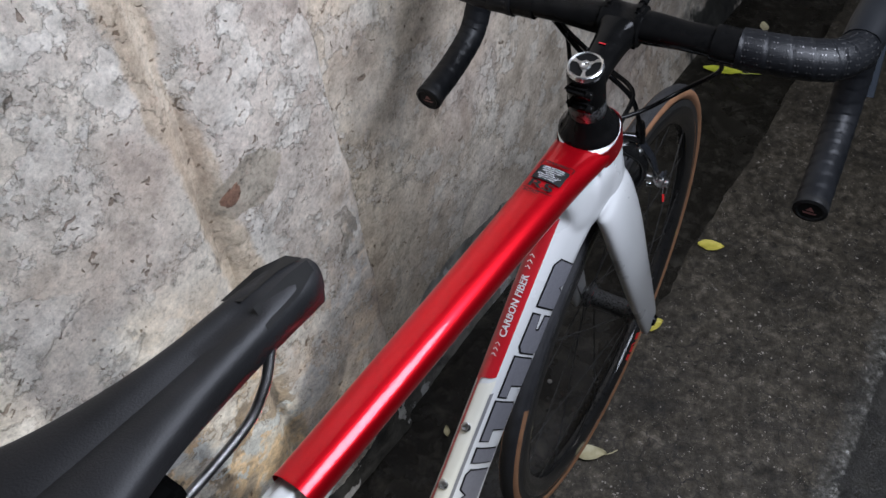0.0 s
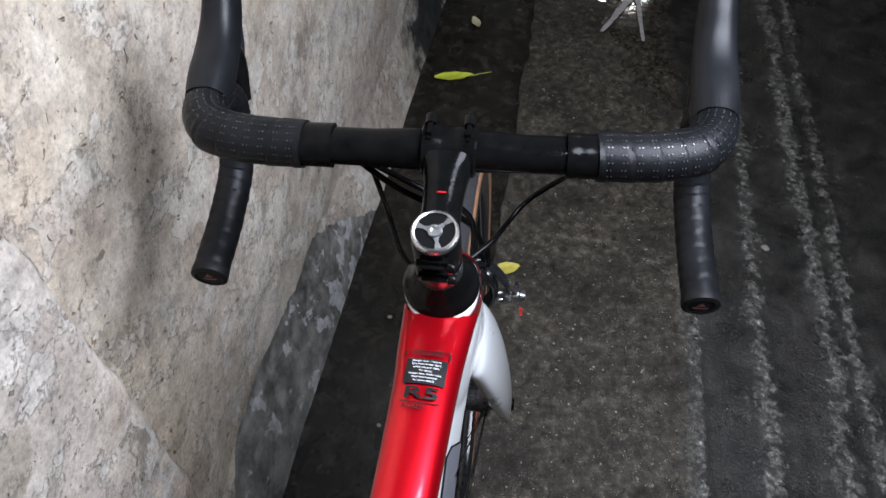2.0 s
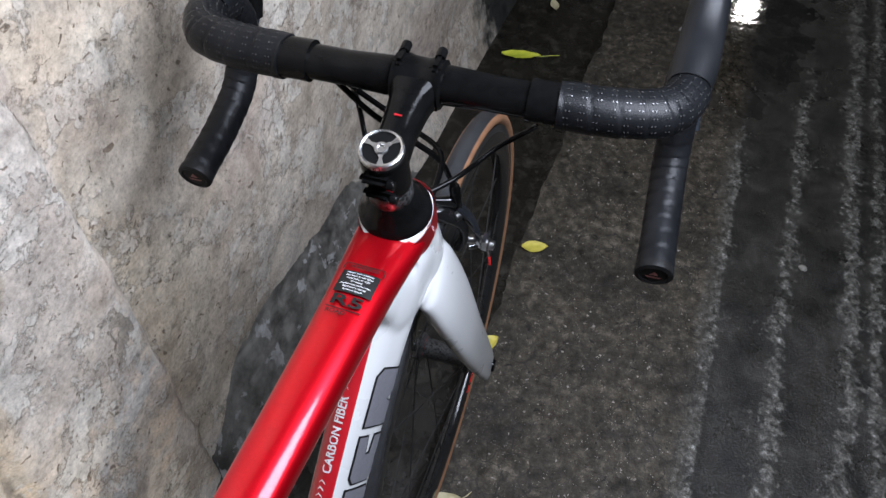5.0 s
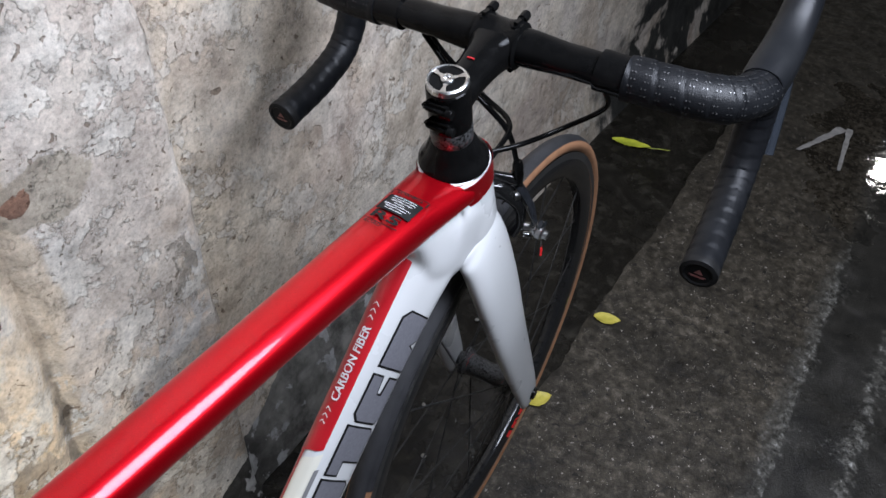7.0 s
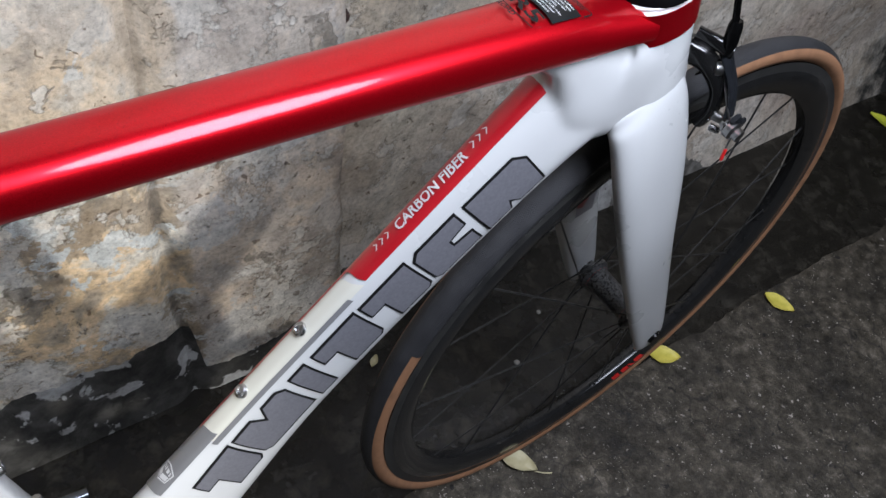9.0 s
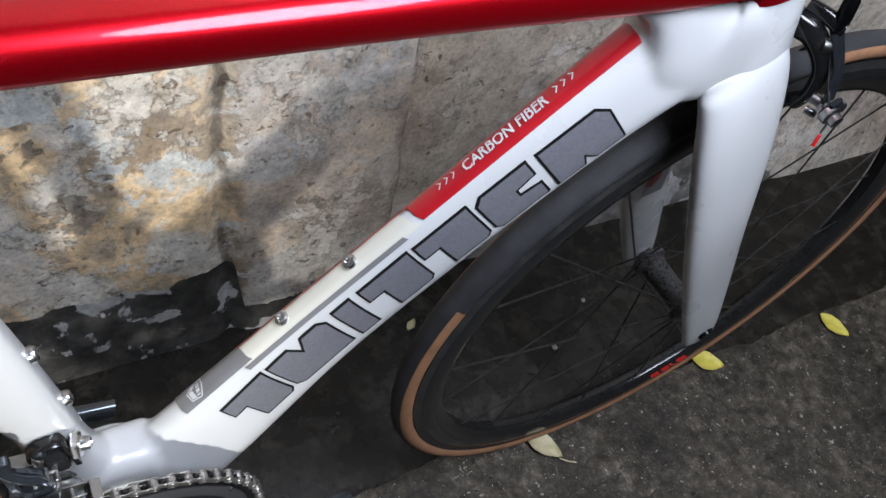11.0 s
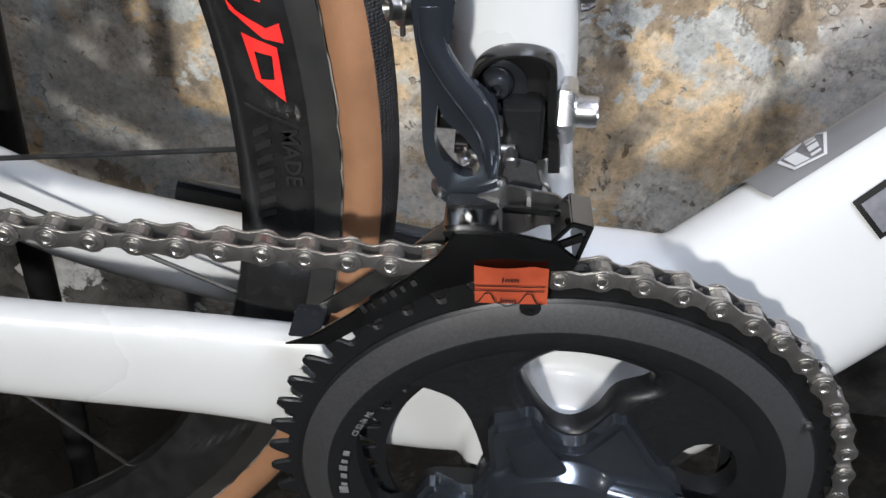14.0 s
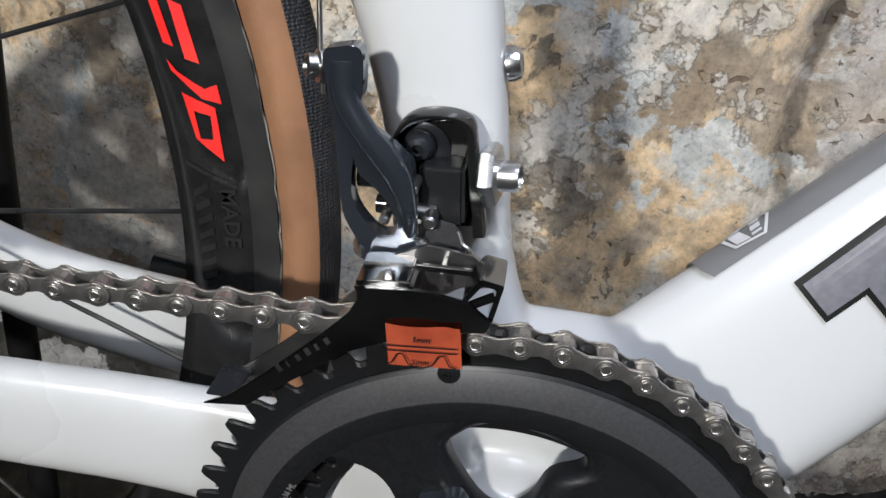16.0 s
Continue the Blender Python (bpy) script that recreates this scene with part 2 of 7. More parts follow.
    c = mix(over(flake, thin), c, ramp(nz(30, 8, 0.65), [(0.30, (0.410, 0.380, 0.345)), (0.46, (0.540, 0.510, 0.470)), (0.64, (0.630, 0.605, 0.570))]))
    # bare patches where the coat has come off
    lost = ramp(nz(9, 11, 0.68, 0.3), [(0.375, grey(1.0)), (0.392, grey(0.0))])
    lost = over(lost, m2("MULTIPLY_ADD", low_part, 0.55, 0.30))
    c = mix(lost, c, ramp(nz(60, 8, 0.7), [(0.34, (0.115, 0.098, 0.080)), (0.52, (0.230, 0.200, 0.165)), (0.70, (0.330, 0.295, 0.250))]))
    # a tan trowelled seam that runs up the wall, and the crevice under it, its darkness put into the colour
    lean = m2("ADD", wx, m2("MULTIPLY_ADD", xyz.outputs[2], 0.10, -0.08))
    seam = over(over(span(lean, 0.148, 0.154), span(lean, 0.196, 0.190)), span(wz, 0.50, 0.60))
    c = mix(over(seam, 0.85), c, ramp(stretched(60, 9, 1.0, 8), [(0.34, (0.375, 0.300, 0.225)), (0.52, (0.490, 0.405, 0.315)), (0.70, (0.545, 0.470, 0.385))]))
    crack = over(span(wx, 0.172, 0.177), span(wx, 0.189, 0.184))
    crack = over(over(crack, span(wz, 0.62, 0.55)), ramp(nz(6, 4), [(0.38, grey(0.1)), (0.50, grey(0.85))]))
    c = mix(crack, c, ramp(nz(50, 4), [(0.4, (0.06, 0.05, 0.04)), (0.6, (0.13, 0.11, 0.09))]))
    def spot(x0, z0, rx, rz):
        """A ragged round patch of the wall."""
        dx, dz = m2("MULTIPLY_ADD", wx, 1 / rx, -x0 / rx), m2("MULTIPLY_ADD", wz, 1 / rz, -z0 / rz)
        d = m2("ADD", m2("ADD", over(dx, dx), over(dz, dz)), m2("MULTIPLY_ADD", nz(28, 5), 1.2, -0.6))
        return span(d, 1.08, 0.92)

    # a bared patch with a lump of brick in it, and at the broken edge a small hollow put in as dark colour alone
    c = mix(over(spot(0.232, 0.722, 0.052, 0.030), 0.85), c, ramp(nz(35, 8, 0.65), [(0.35, (0.250, 0.215, 0.170)), (0.62, (0.380, 0.335, 0.275))]))
    c = mix(spot(0.208, 0.724, 0.015, 0.009), c, ramp(nz(60, 5), [(0.35, (0.120, 0.070, 0.050)), (0.62, (0.270, 0.150, 0.105))]))
    c = mix(spot(0.404, 0.522, 0.013, 0.011), c, ramp(nz(60, 5), [(0.35, (0.035, 0.022, 0.018)), (0.62, (0.120, 0.065, 0.050))]))
    # grain at two scales, chips and pin holes
    c = multiply(c, ramp(nz(42, 10, 0.74), [(0.28, grey(0.38)), (0.38, grey(0.76)), (0.50, grey(1.0)), (0.66, grey(1.28))]), 0.9)
    c = multiply(c, ramp(nz(190, 6, 0.72), [(0.32, grey(0.42)), (0.45, grey(0.95)), (0.66, grey(1.30))]), 0.65)
    chips = ramp(nz(75, 3, 0.5, 0.8), [(0.310, grey(1.0)), (0.335, grey(0.0))])
    c = multiply(c, ramp(chips, [(0.0, grey(1.0)), (1.0, (0.42, 0.37, 0.33))]), 0.9)
    pits = cells(46)
    hole = over(ramp(pits.outputs["Distance"], [(0.05, grey(1.0)), (0.15, grey(0.0))]), ramp(pits.outputs["Color"], [(0.80, grey(0.0)), (0.84, grey(1.0))]))
    c = multiply(c, ramp(hole, [(0.0, grey(1.0)), (0.8, grey(0.34))]), 0.9)
    s_out = multiply(c, ramp(nz(3.2, 8, 0.6, 0.3), [(0.34, (0.72, 0.63, 0.54)), (0.47, (1.0, 0.98, 0.90))]), 0.7)
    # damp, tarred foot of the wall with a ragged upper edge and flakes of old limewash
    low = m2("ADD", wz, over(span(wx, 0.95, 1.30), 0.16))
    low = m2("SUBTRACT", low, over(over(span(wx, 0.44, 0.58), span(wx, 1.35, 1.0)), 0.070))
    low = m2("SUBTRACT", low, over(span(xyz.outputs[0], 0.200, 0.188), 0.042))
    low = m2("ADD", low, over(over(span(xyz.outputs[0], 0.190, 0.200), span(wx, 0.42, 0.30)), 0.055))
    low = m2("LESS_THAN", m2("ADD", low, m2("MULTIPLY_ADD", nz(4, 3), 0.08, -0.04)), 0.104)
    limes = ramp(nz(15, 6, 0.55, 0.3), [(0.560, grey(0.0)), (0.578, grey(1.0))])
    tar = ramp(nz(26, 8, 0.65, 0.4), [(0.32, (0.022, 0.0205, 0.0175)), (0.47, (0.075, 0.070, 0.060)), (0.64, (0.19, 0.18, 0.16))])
    # short of x 0.4 the tar takes on the bike's shadow as darker colour
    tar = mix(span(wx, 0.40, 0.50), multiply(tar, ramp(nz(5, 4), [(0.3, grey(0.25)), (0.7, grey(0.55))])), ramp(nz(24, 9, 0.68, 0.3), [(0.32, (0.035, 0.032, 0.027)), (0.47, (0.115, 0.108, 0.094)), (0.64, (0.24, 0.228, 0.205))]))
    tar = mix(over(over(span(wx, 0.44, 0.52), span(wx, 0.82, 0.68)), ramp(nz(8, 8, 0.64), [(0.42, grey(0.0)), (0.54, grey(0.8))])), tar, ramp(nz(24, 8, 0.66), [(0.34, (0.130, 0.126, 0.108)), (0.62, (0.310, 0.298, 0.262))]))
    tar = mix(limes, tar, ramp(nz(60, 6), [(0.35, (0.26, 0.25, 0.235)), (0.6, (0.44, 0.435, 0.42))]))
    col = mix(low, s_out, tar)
    # black mould over the far stretch, with a few pale islands
    mould = m2("ADD", m2("ADD", xyz.outputs[0], m2("MULTIPLY", xyz.outputs[2], -0.25)), m2("MULTIPLY_ADD", nz(5, 8, 0.62), 0.9, -0.45))
    mould = over(span(mould, 1.80, 1.90), ramp(nz(4.2, 6, 0.55), [(0.57, grey(1.0)), (0.60, grey(0.1))]))
    col = mix(mould, col, ramp(nz(22, 8, 0.66), [(0.35, (0.006, 0.006, 0.005)), (0.62, (0.030, 0.030, 0.024))]))
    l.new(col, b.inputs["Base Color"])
    l.new(ramp(nz(14, 5), [(0.3, grey(0.62)), (0.7, grey(0.92))]), b.inputs["Roughness"])
    h1 = n.new("ShaderNodeBump")
    h1.inputs["Strength"].default_value, h1.inputs["Distance"].default_value = 0.42, 0.005
    l.new(nz(40, 12, 0.75, 0.1), h1.inputs["Height"])
    h2 = n.new("ShaderNodeBump")
    h2.inputs["Strength"].default_value, h2.inputs["Distance"].default_value = 0.5, 0.0016
    l.new(nz(230, 6, 0.65), h2.inputs["Height"])
    l.new(h1.outputs[0], h2.inputs["Normal"])
    h3 = n.new("ShaderNodeBump")
    h3.inputs["Strength"].default_value, h3.inputs["Distance"].default_value = 0.7, 0.003
    l.new(m2("SUBTRACT", m2("SUBTRACT", m2("SUBTRACT", over(flake, thin), lost), hole), chips), h3.inputs["Height"])
    l.new(h2.outputs[0], h3.inputs["Normal"])
    l.new(h3.outputs[0], b.inputs["Normal"])
    return m


PUDDLE = (2.20, -0.365)


def ground_material():
    m = bpy.data.materials.new("wet_concrete")
    m.use_nodes = True
    n, l = m.node_tree.nodes, m.node_tree.links
    b = n["Principled BSDF"]
    b.inputs["Specular IOR Level"].default_value = 0.32
    co = n.new("ShaderNodeTexCoord")

    def nz(scale, detail=8.0, rough=0.6, dist=0.0):
        t = n.new("ShaderNodeTexNoise")
        t.inputs["Scale"].default_value, t.inputs["Detail"].default_value = scale, detail
        t.inputs["Roughness"].default_value, t.inputs["Distortion"].default_value = rough, dist
        l.new(co.outputs["Object"], t.inputs["Vector"])
        return t.outputs[0]

    def ramp(src, stops):
        r = n.new("ShaderNodeValToRGB")
        e = r.color_ramp.elements
        while len(e) < len(stops):
            e.new(0.5)
        for k, (p, c) in zip(e, stops):
            k.position, k.color = p, (*c, 1)
        l.new(src, r.inputs[0])
        return r.outputs[0]

    def mix(fac, a, c):
        x = n.new("ShaderNodeMixRGB")
        l.new(fac, x.inputs[0]), l.new(a, x.inputs[1]), l.new(c, x.inputs[2])
        return x.outputs[0]

    def math(op, a, v, w=0.0):
        x = n.new("ShaderNodeMath")
        x.operation = op
        l.new(a, x.inputs[0])
        if hasattr(v, "links"):
            l.new(v, x.inputs[1])
        else:
            x.inputs[1].default_value = v
        x.inputs[2].default_value = w
        return x.outputs[0]

    xyz = n.new("ShaderNodeSeparateXYZ")
    l.new(co.outputs["Object"], xyz.inputs[0])
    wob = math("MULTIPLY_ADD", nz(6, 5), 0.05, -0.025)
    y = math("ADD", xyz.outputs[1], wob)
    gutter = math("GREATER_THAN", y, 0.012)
    rough_slab = ramp(nz(48, 12, 0.78, 0.1), [(0.30, (0.005, 0.004, 0.003)), (0.42, (0.025, 0.0205, 0.0138)), (0.54, (0.057, 0.048, 0.035)), (0.66, (0.140, 0.120, 0.093))])
    v = n.new("ShaderNodeTexVoronoi")
    v.inputs["Scale"].default_value = 210
    l.new(co.outputs["Object"], v.inputs["Vector"])
    grit = ramp(v.outputs["Distance"], [(0.10, (0.30, 0.28, 0.25)), (0.22, (0.0, 0.0, 0.0))])
    gm = n.new("ShaderNodeMixRGB")
    gm.blend_type = "ADD"
    l.new(ramp(nz(45, 2), [(0.50, grey(0.0)), (0.60, grey(1.0))]), gm.inputs[0])
    l.new(rough_slab, gm.inputs[1]), l.new(grit, gm.inputs[2])
    cl = n.new("ShaderNodeMixRGB")
    cl.blend_type, cl.inputs[0].default_value = "MULTIPLY", 1.0
    l.new(gm.outputs[0], cl.inputs[1]), l.new(ramp(nz(7, 6, 0.6), [(0.32, grey(0.45)), (0.52, grey(1.0)), (0.7, grey(1.35))]), cl.inputs[2])
    # pale stones and dark pits of odd shapes, and fine crazing
    slab = mix(ramp(nz(120, 2, 0.5, 0.0), [(0.700, grey(0.0)), (0.715, grey(1.0))]), cl.outputs[0], ramp(nz(30, 2), [(0.4, (0.16, 0.14, 0.12)), (0.6, (0.30, 0.27, 0.235))]))
    slab = mix(ramp(nz(70, 3, 0.5, 0.6), [(0.315, grey(1.0)), (0.335, grey(0.0))]), slab, ramp(nz(30, 2), [(0.4, (0.008, 0.007, 0.006)), (0.6, (0.014, 0.012, 0.010))]))
    craze = n.new("ShaderNodeTexVoronoi")
    craze.feature = "DISTANCE_TO_EDGE"
    craze.inputs["Scale"].default_value = 24
    bent = n.new("ShaderNodeMixRGB")
    bent.blend_type, bent.inputs[0].default_value = "ADD", 0.035
    bend_by = n.new("ShaderNodeTexNoise")
    bend_by.inputs["Scale"].default_value, bend_by.inputs["Detail"].default_value = 28, 5
    l.new(co.outputs["Object"], bend_by.inputs["Vector"])
    l.new(co.outputs["Object"], bent.inputs[1]), l.new(bend_by.outputs["Color"], bent.inputs[2])
    l.new(bent.outputs[0], craze.inputs["Vector"])
    fine = math("MULTIPLY", ramp(craze.outputs["Distance"], [(0.012, grey(0.75)), (0.035, grey(0.0))]), ramp(nz(5, 4), [(0.48, grey(0.0)), (0.56, grey(1.0))]))
    slab = mix(fine, slab, ramp(nz(30, 2), [(0.4, (0.010, 0.009, 0.008)), (0.6, (0.018, 0.016, 0.014))]))
    # smooth wet gutter; shade beside the bike is also put into its colour
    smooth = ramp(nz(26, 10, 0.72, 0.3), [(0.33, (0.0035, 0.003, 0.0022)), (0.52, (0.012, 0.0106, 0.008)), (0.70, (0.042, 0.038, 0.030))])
    far = n.new("ShaderNodeMapRange")
    far.inputs[1].default_value, far.inputs[2].default_value = -0.36, -0.40
    l.new(y, far.inputs[0])
    wet = ramp(nz(14, 9, 0.65, 0.5), [(0.35, (0.012, 0.0115, 0.010)), (0.55, (0.028, 0.026, 0.022)), (0.75, (0.06, 0.056, 0.05))])
    pos = n.new("ShaderNodeSeparateXYZ")
    l.new(co.outputs["Object"], pos.inputs[0])
    crest = n.new("ShaderNodeMapRange")
    crest.inputs[1].default_value, crest.inputs[2].default_value = 0.0010, 0.0030
    l.new(math("ADD", pos.outputs[2], math("MULTIPLY_ADD", nz(80, 8, 0.75), 0.013, -0.0068)), crest.inputs[0])
    # gritty pale slurry; its whitest specks paint in glints off the wet ridges
    slurry_and_glints = ramp(nz(85, 9, 0.75), [(0.38, (0.018, 0.017, 0.014)), (0.50, (0.085, 0.081, 0.070)), (0.60, (0.20, 0.193, 0.172)), (0.69, (0.55, 0.54, 0.51))])
    wet = mix(crest.outputs[0], wet, slurry_and_glints)
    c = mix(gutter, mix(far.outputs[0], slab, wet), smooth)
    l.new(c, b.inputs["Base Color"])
    rg = mix(gutter, mix(far.outputs[0], ramp(nz(20, 6), [(0.35, grey(0.42)), (0.65, grey(0.75))]), ramp(nz(9, 6), [(0.40, grey(0.26)), (0.62, grey(0.55))])), ramp(nz(8, 4), [(0.35, grey(0.14)), (0.65, grey(0.34))]))
    # standing water in the hollow further along
    dx = math("MULTIPLY_ADD", xyz.outputs[0], 1.0, -PUDDLE[0])
    dy = math("MULTIPLY_ADD", xyz.outputs[1], 2.6, -2.6 * PUDDLE[1])
    dist = math("SQRT", math("ADD", math("MULTIPLY", dx, dx), math("MULTIPLY", dy, dy)), 0.0)
    pool = ramp(math("ADD", dist, math("MULTIPLY_ADD", nz(9, 7), 0.9, -0.45)), [(0.440, grey(1.0)), (0.452, grey(0.0))])
    rg = mix(math("MULTIPLY", crest.outputs[0], far.outputs[0]), rg, ramp(nz(3), [(0.4, grey(0.22)), (0.6, grey(0.34))]))
    l.new(mix(pool, rg, ramp(nz(3), [(0.4, grey(0.03)), (0.6, grey(0.05))])), b.inputs["Roughness"])
    h1 = n.new("ShaderNodeBump")
    h1.inputs["Strength"].default_value, h1.inputs["Distance"].default_value = 0.6, 0.004
    ripple = n.new("ShaderNodeBump")
    ripple.inputs["Strength"].default_value, ripple.inputs["Distance"].default_value = 0.11, 0.005
    l.new(nz(17, 3, 0.5, 0.6), ripple.inputs["Height"])
    l.new(ripple.outputs[0], h1.inputs["Normal"])
    l.new(math("MULTIPLY_ADD", pool, -0.6, 0.6), h1.inputs["Strength"])
    l.new(nz(110, 10, 0.75), h1.inputs["Height"])
    h2 = n.new("ShaderNodeBump")
    h2.inputs["Strength"].default_value, h2.inputs["Distance"].default_value = 0.8, 0.003
    h2.invert = True
    l.new(math("MULTIPLY_ADD", pool, -0.22, 0.22), h2.inputs["Strength"])
    l.new(v.outputs["Distance"], h2.inputs["Height"])
    l.new(h1.outputs[0], h2.inputs["Normal"])
    l.new(mix(gutter, h2.outputs[0], h1.outputs[0]), b.inputs["Normal"])
    return m


GLOSSBLACK = material("gloss_black", two(grey(0.006), grey(0.010)), 60, 0.14, coat=0.2, rough_var=0.04)
MIRROR = material("black_chrome", two(grey(0.20), grey(0.30)), 50, 0.13, metal=1.0, rough_var=0.05)
DARKALLOY = material("dark_alloy", two((0.020, 0.022, 0.026), (0.035, 0.038, 0.044)), 60, 0.25, metal=0.5, spec=0.4)
TREAD.node_tree.nodes["Principled BSDF"].inputs["Roughness"].default_value = 0.6


def knurl(m, scale, depth):
    """Small raised studs over a rubber tread."""
    n, l = m.node_tree.nodes, m.node_tree.links
    v = n.new("ShaderNodeTexVoronoi")
    v.inputs["Scale"].default_value, v.inputs["Randomness"].default_value = scale, 0.25
    co = n.new("ShaderNodeTexCoord")
    l.new(co.outputs["Object"], v.inputs["Vector"])
    h = n.new("ShaderNodeBump")
    h.invert = True
    h.inputs["Strength"].default_value, h.inputs["Distance"].default_value = 0.7, depth
    l.new(v.outputs["Distance"], h.inputs["Height"])
    l.new(h.outputs[0], n["Principled BSDF"].inputs["Normal"])


knurl(TREAD, 850, 0.0010)
WALL, GROUND = wall_material(), ground_material()


# ---- mesh helpers ----
def part(name, bm, mat, parent=None, label="", smooth=True):
    me = bpy.data.meshes.new(name)
    for f in bm.faces:
        f.smooth = smooth
    bm.to_mesh(me)
    bm.free()
    for m in mat if isinstance(mat, (list, tuple)) else [mat]:
        me.materials.append(m)
    ob = new(name, me)
    ob.parent = parent
    if smooth:
        me.set_sharp_from_angle(angle=radians(38))
    return tagged(ob, label)


def thing(name, label, category, group=""):
    return tagged(new(name), label, category, group)


def strip(bm, rings, closed=True, caps=True, mats=None):
    """Faces between rings of points; returns the bmesh."""
    vs = [[bm.verts.new(p) for p in r] for r in rings]
    k = len(rings[0])
    for i in range(len(vs) - 1):
        for j in range(k if closed else k - 1):
            f = bm.faces.new((vs[i][j], vs[i][(j + 1) % k], vs[i + 1][(j + 1) % k], vs[i + 1][j]))
            if mats:
                f.material_index = mats[j]
    if caps and closed:
        bm.faces.new(vs[0][::-1])
        bm.faces.new(vs[-1])
    return bm


def spline(keys, steps):
    """Catmull-Rom through rows of numbers."""
    k = [np.array(p, float) for p in keys]
    k = [2 * k[0] - k[1], *k, 2 * k[-1] - k[-2]]
    out = []
    for i in range(1, len(k) - 2):
        for s in range(steps):
            t = s / steps
            out.append(0.5 * (2 * k[i] + (k[i + 1] - k[i - 1]) * t + (2 * k[i - 1] - 5 * k[i] + 4 * k[i + 1] - k[i + 2]) * t * t + (3 * k[i] - k[i - 1] - 3 * k[i + 1] + k[i + 2]) * t**3))
    out.append(k[-2])
    return out


class Tube:
    """A frame tube: keys are x, y, z, half width across the bike, half height, squareness."""

    def __init__(self, keys, steps=8, flare=0.0):
        self.flare = flare
        self.rows = spline(keys, steps)
        p = np.array([r[:3] for r in self.rows])
        self.at = np.r_[0, np.cumsum(np.linalg.norm(np.diff(p, axis=0), axis=1))]
        self.long = self.at[-1]
        self.ways = np.gradient(p, axis=0)

    def frame_at(self, s):
        row = np.array([np.interp(s, self.at, [r[i] for r in self.rows]) for i in range(6)])
        w = np.array([np.interp(s, self.at, self.ways[:, i]) for i in range(3)])
        w /= np.linalg.norm(w)
        side = np.array([0, 1.0, 0]) - w * w[1]
        side /= np.linalg.norm(side)
        return row, side, np.cross(w, side)

    def point(self, s, angle, off=0.0):
        row, side, up = self.frame_at(s)
        c, d, n = math.cos(angle), math.sin(angle), row[5]
        h = math.copysign(abs(d) ** (2 / n), d)
        a = math.copysign(abs(c) ** (2 / n), c) * (row[3] * (1 - self.flare * h) + off)
        b = h * (row[4] + off)
        return Vector(row[:3] + side * a + up * b)

    def flank(self, s, v, off=0.0005, sign=-1):
        """A point on the flank, v above the tube's middle."""
        row, side, up = self.frame_at(s)
        q = min(0.999, abs(v) / (row[4] + 1e-9))
        return Vector(row[:3] + side * sign * (row[3] * (1 - self.flare * v / row[4]) * (1 - q ** row[5]) ** (1 / row[5]) + off) + up * v)

    def mesh(self, bm, n=36, caps=True):
        return strip(bm, [[self.point(s, 2 * math.pi * j / n) for j in range(n)] for s in self.at], caps=caps)

    def patch(self, bm, s0, s1, a0, a1, off=0.0004, ns=24, na=8, skew=0.0):
        rows = []
        for i in range(ns + 1):
            row = []
            for j in range(na + 1):
                a = a0 + (a1 - a0) * j / na
                row.append(self.point(s0 + (s1 - s0) * i / ns + skew * (j / na - 0.5), a, off))
            rows.append(row)
        return strip(bm, rows, closed=False)


def tube_along(points, radius, n=10, steps=8, bm=None, taper=None):
    """A round tube through points."""
    bm = bm or bmesh.new()
    ps = [Vector(p) for p in spline(points, steps)] if steps > 1 else [Vector(p) for p in points]
    rings, ref = [], None
    for i, p in enumerate(ps):
        w = (ps[min(i + 1, len(ps) - 1)] - ps[max(i - 1, 0)]).normalized()
        if ref is None:
            ref = w.orthogonal()
        ref = (ref - w * ref.dot(w)).normalized()
        o = w.cross(ref)
        r = radius if taper is None else radius + (taper - radius) * i / (len(ps) - 1)
        rings.append([p + (ref * math.cos(2 * math.pi * j / n) + o * math.sin(2 * math.pi * j / n)) * r for j in range(n)])
    return strip(bm, rings)


def revolve(profile, n=96, mats=None, bm=None, closed=True):
    """Rows of (radius, y) turned about the y axis; profile closed on itself."""
    bm = bm or bmesh.new()
    rings = []
    for i in range(n):
        a = 2 * math.pi * i / n
        rings.append([(r * math.cos(a), y, r * math.sin(a)) for r, y in profile])
    vs = [[bm.verts.new(p) for p in r] for r in rings]
    k = len(profile)
    for i in range(n):
        for j in range(k if closed else k - 1):
            f = bm.faces.new((vs[i][j], vs[(i + 1) % n][j], vs[(i + 1) % n][(j + 1) % k], vs[i][(j + 1) % k]))
            if mats:
                f.material_index = mats[j]
    return bm


def lathe(rows, n=24, bm=None, m=None, caps=True):
    """A solid of revolution about z from rows of (radius, z), moved by m."""
    bm = bm or bmesh.new()
    m = m or Matrix.Identity(4)
    rings = [[m @ Vector((r * math.cos(2 * math.pi * j / n), r * math.sin(2 * math.pi * j / n), z)) for j in range(n)] for r, z in rows]
    return strip(bm, rings, caps=caps)


def along(a, b):
    """A pose at a whose z axis points to b."""
    return Matrix.Translation(a) @ (Vector(b) - Vector(a)).to_track_quat("Z", "Y").to_matrix().to_4x4()


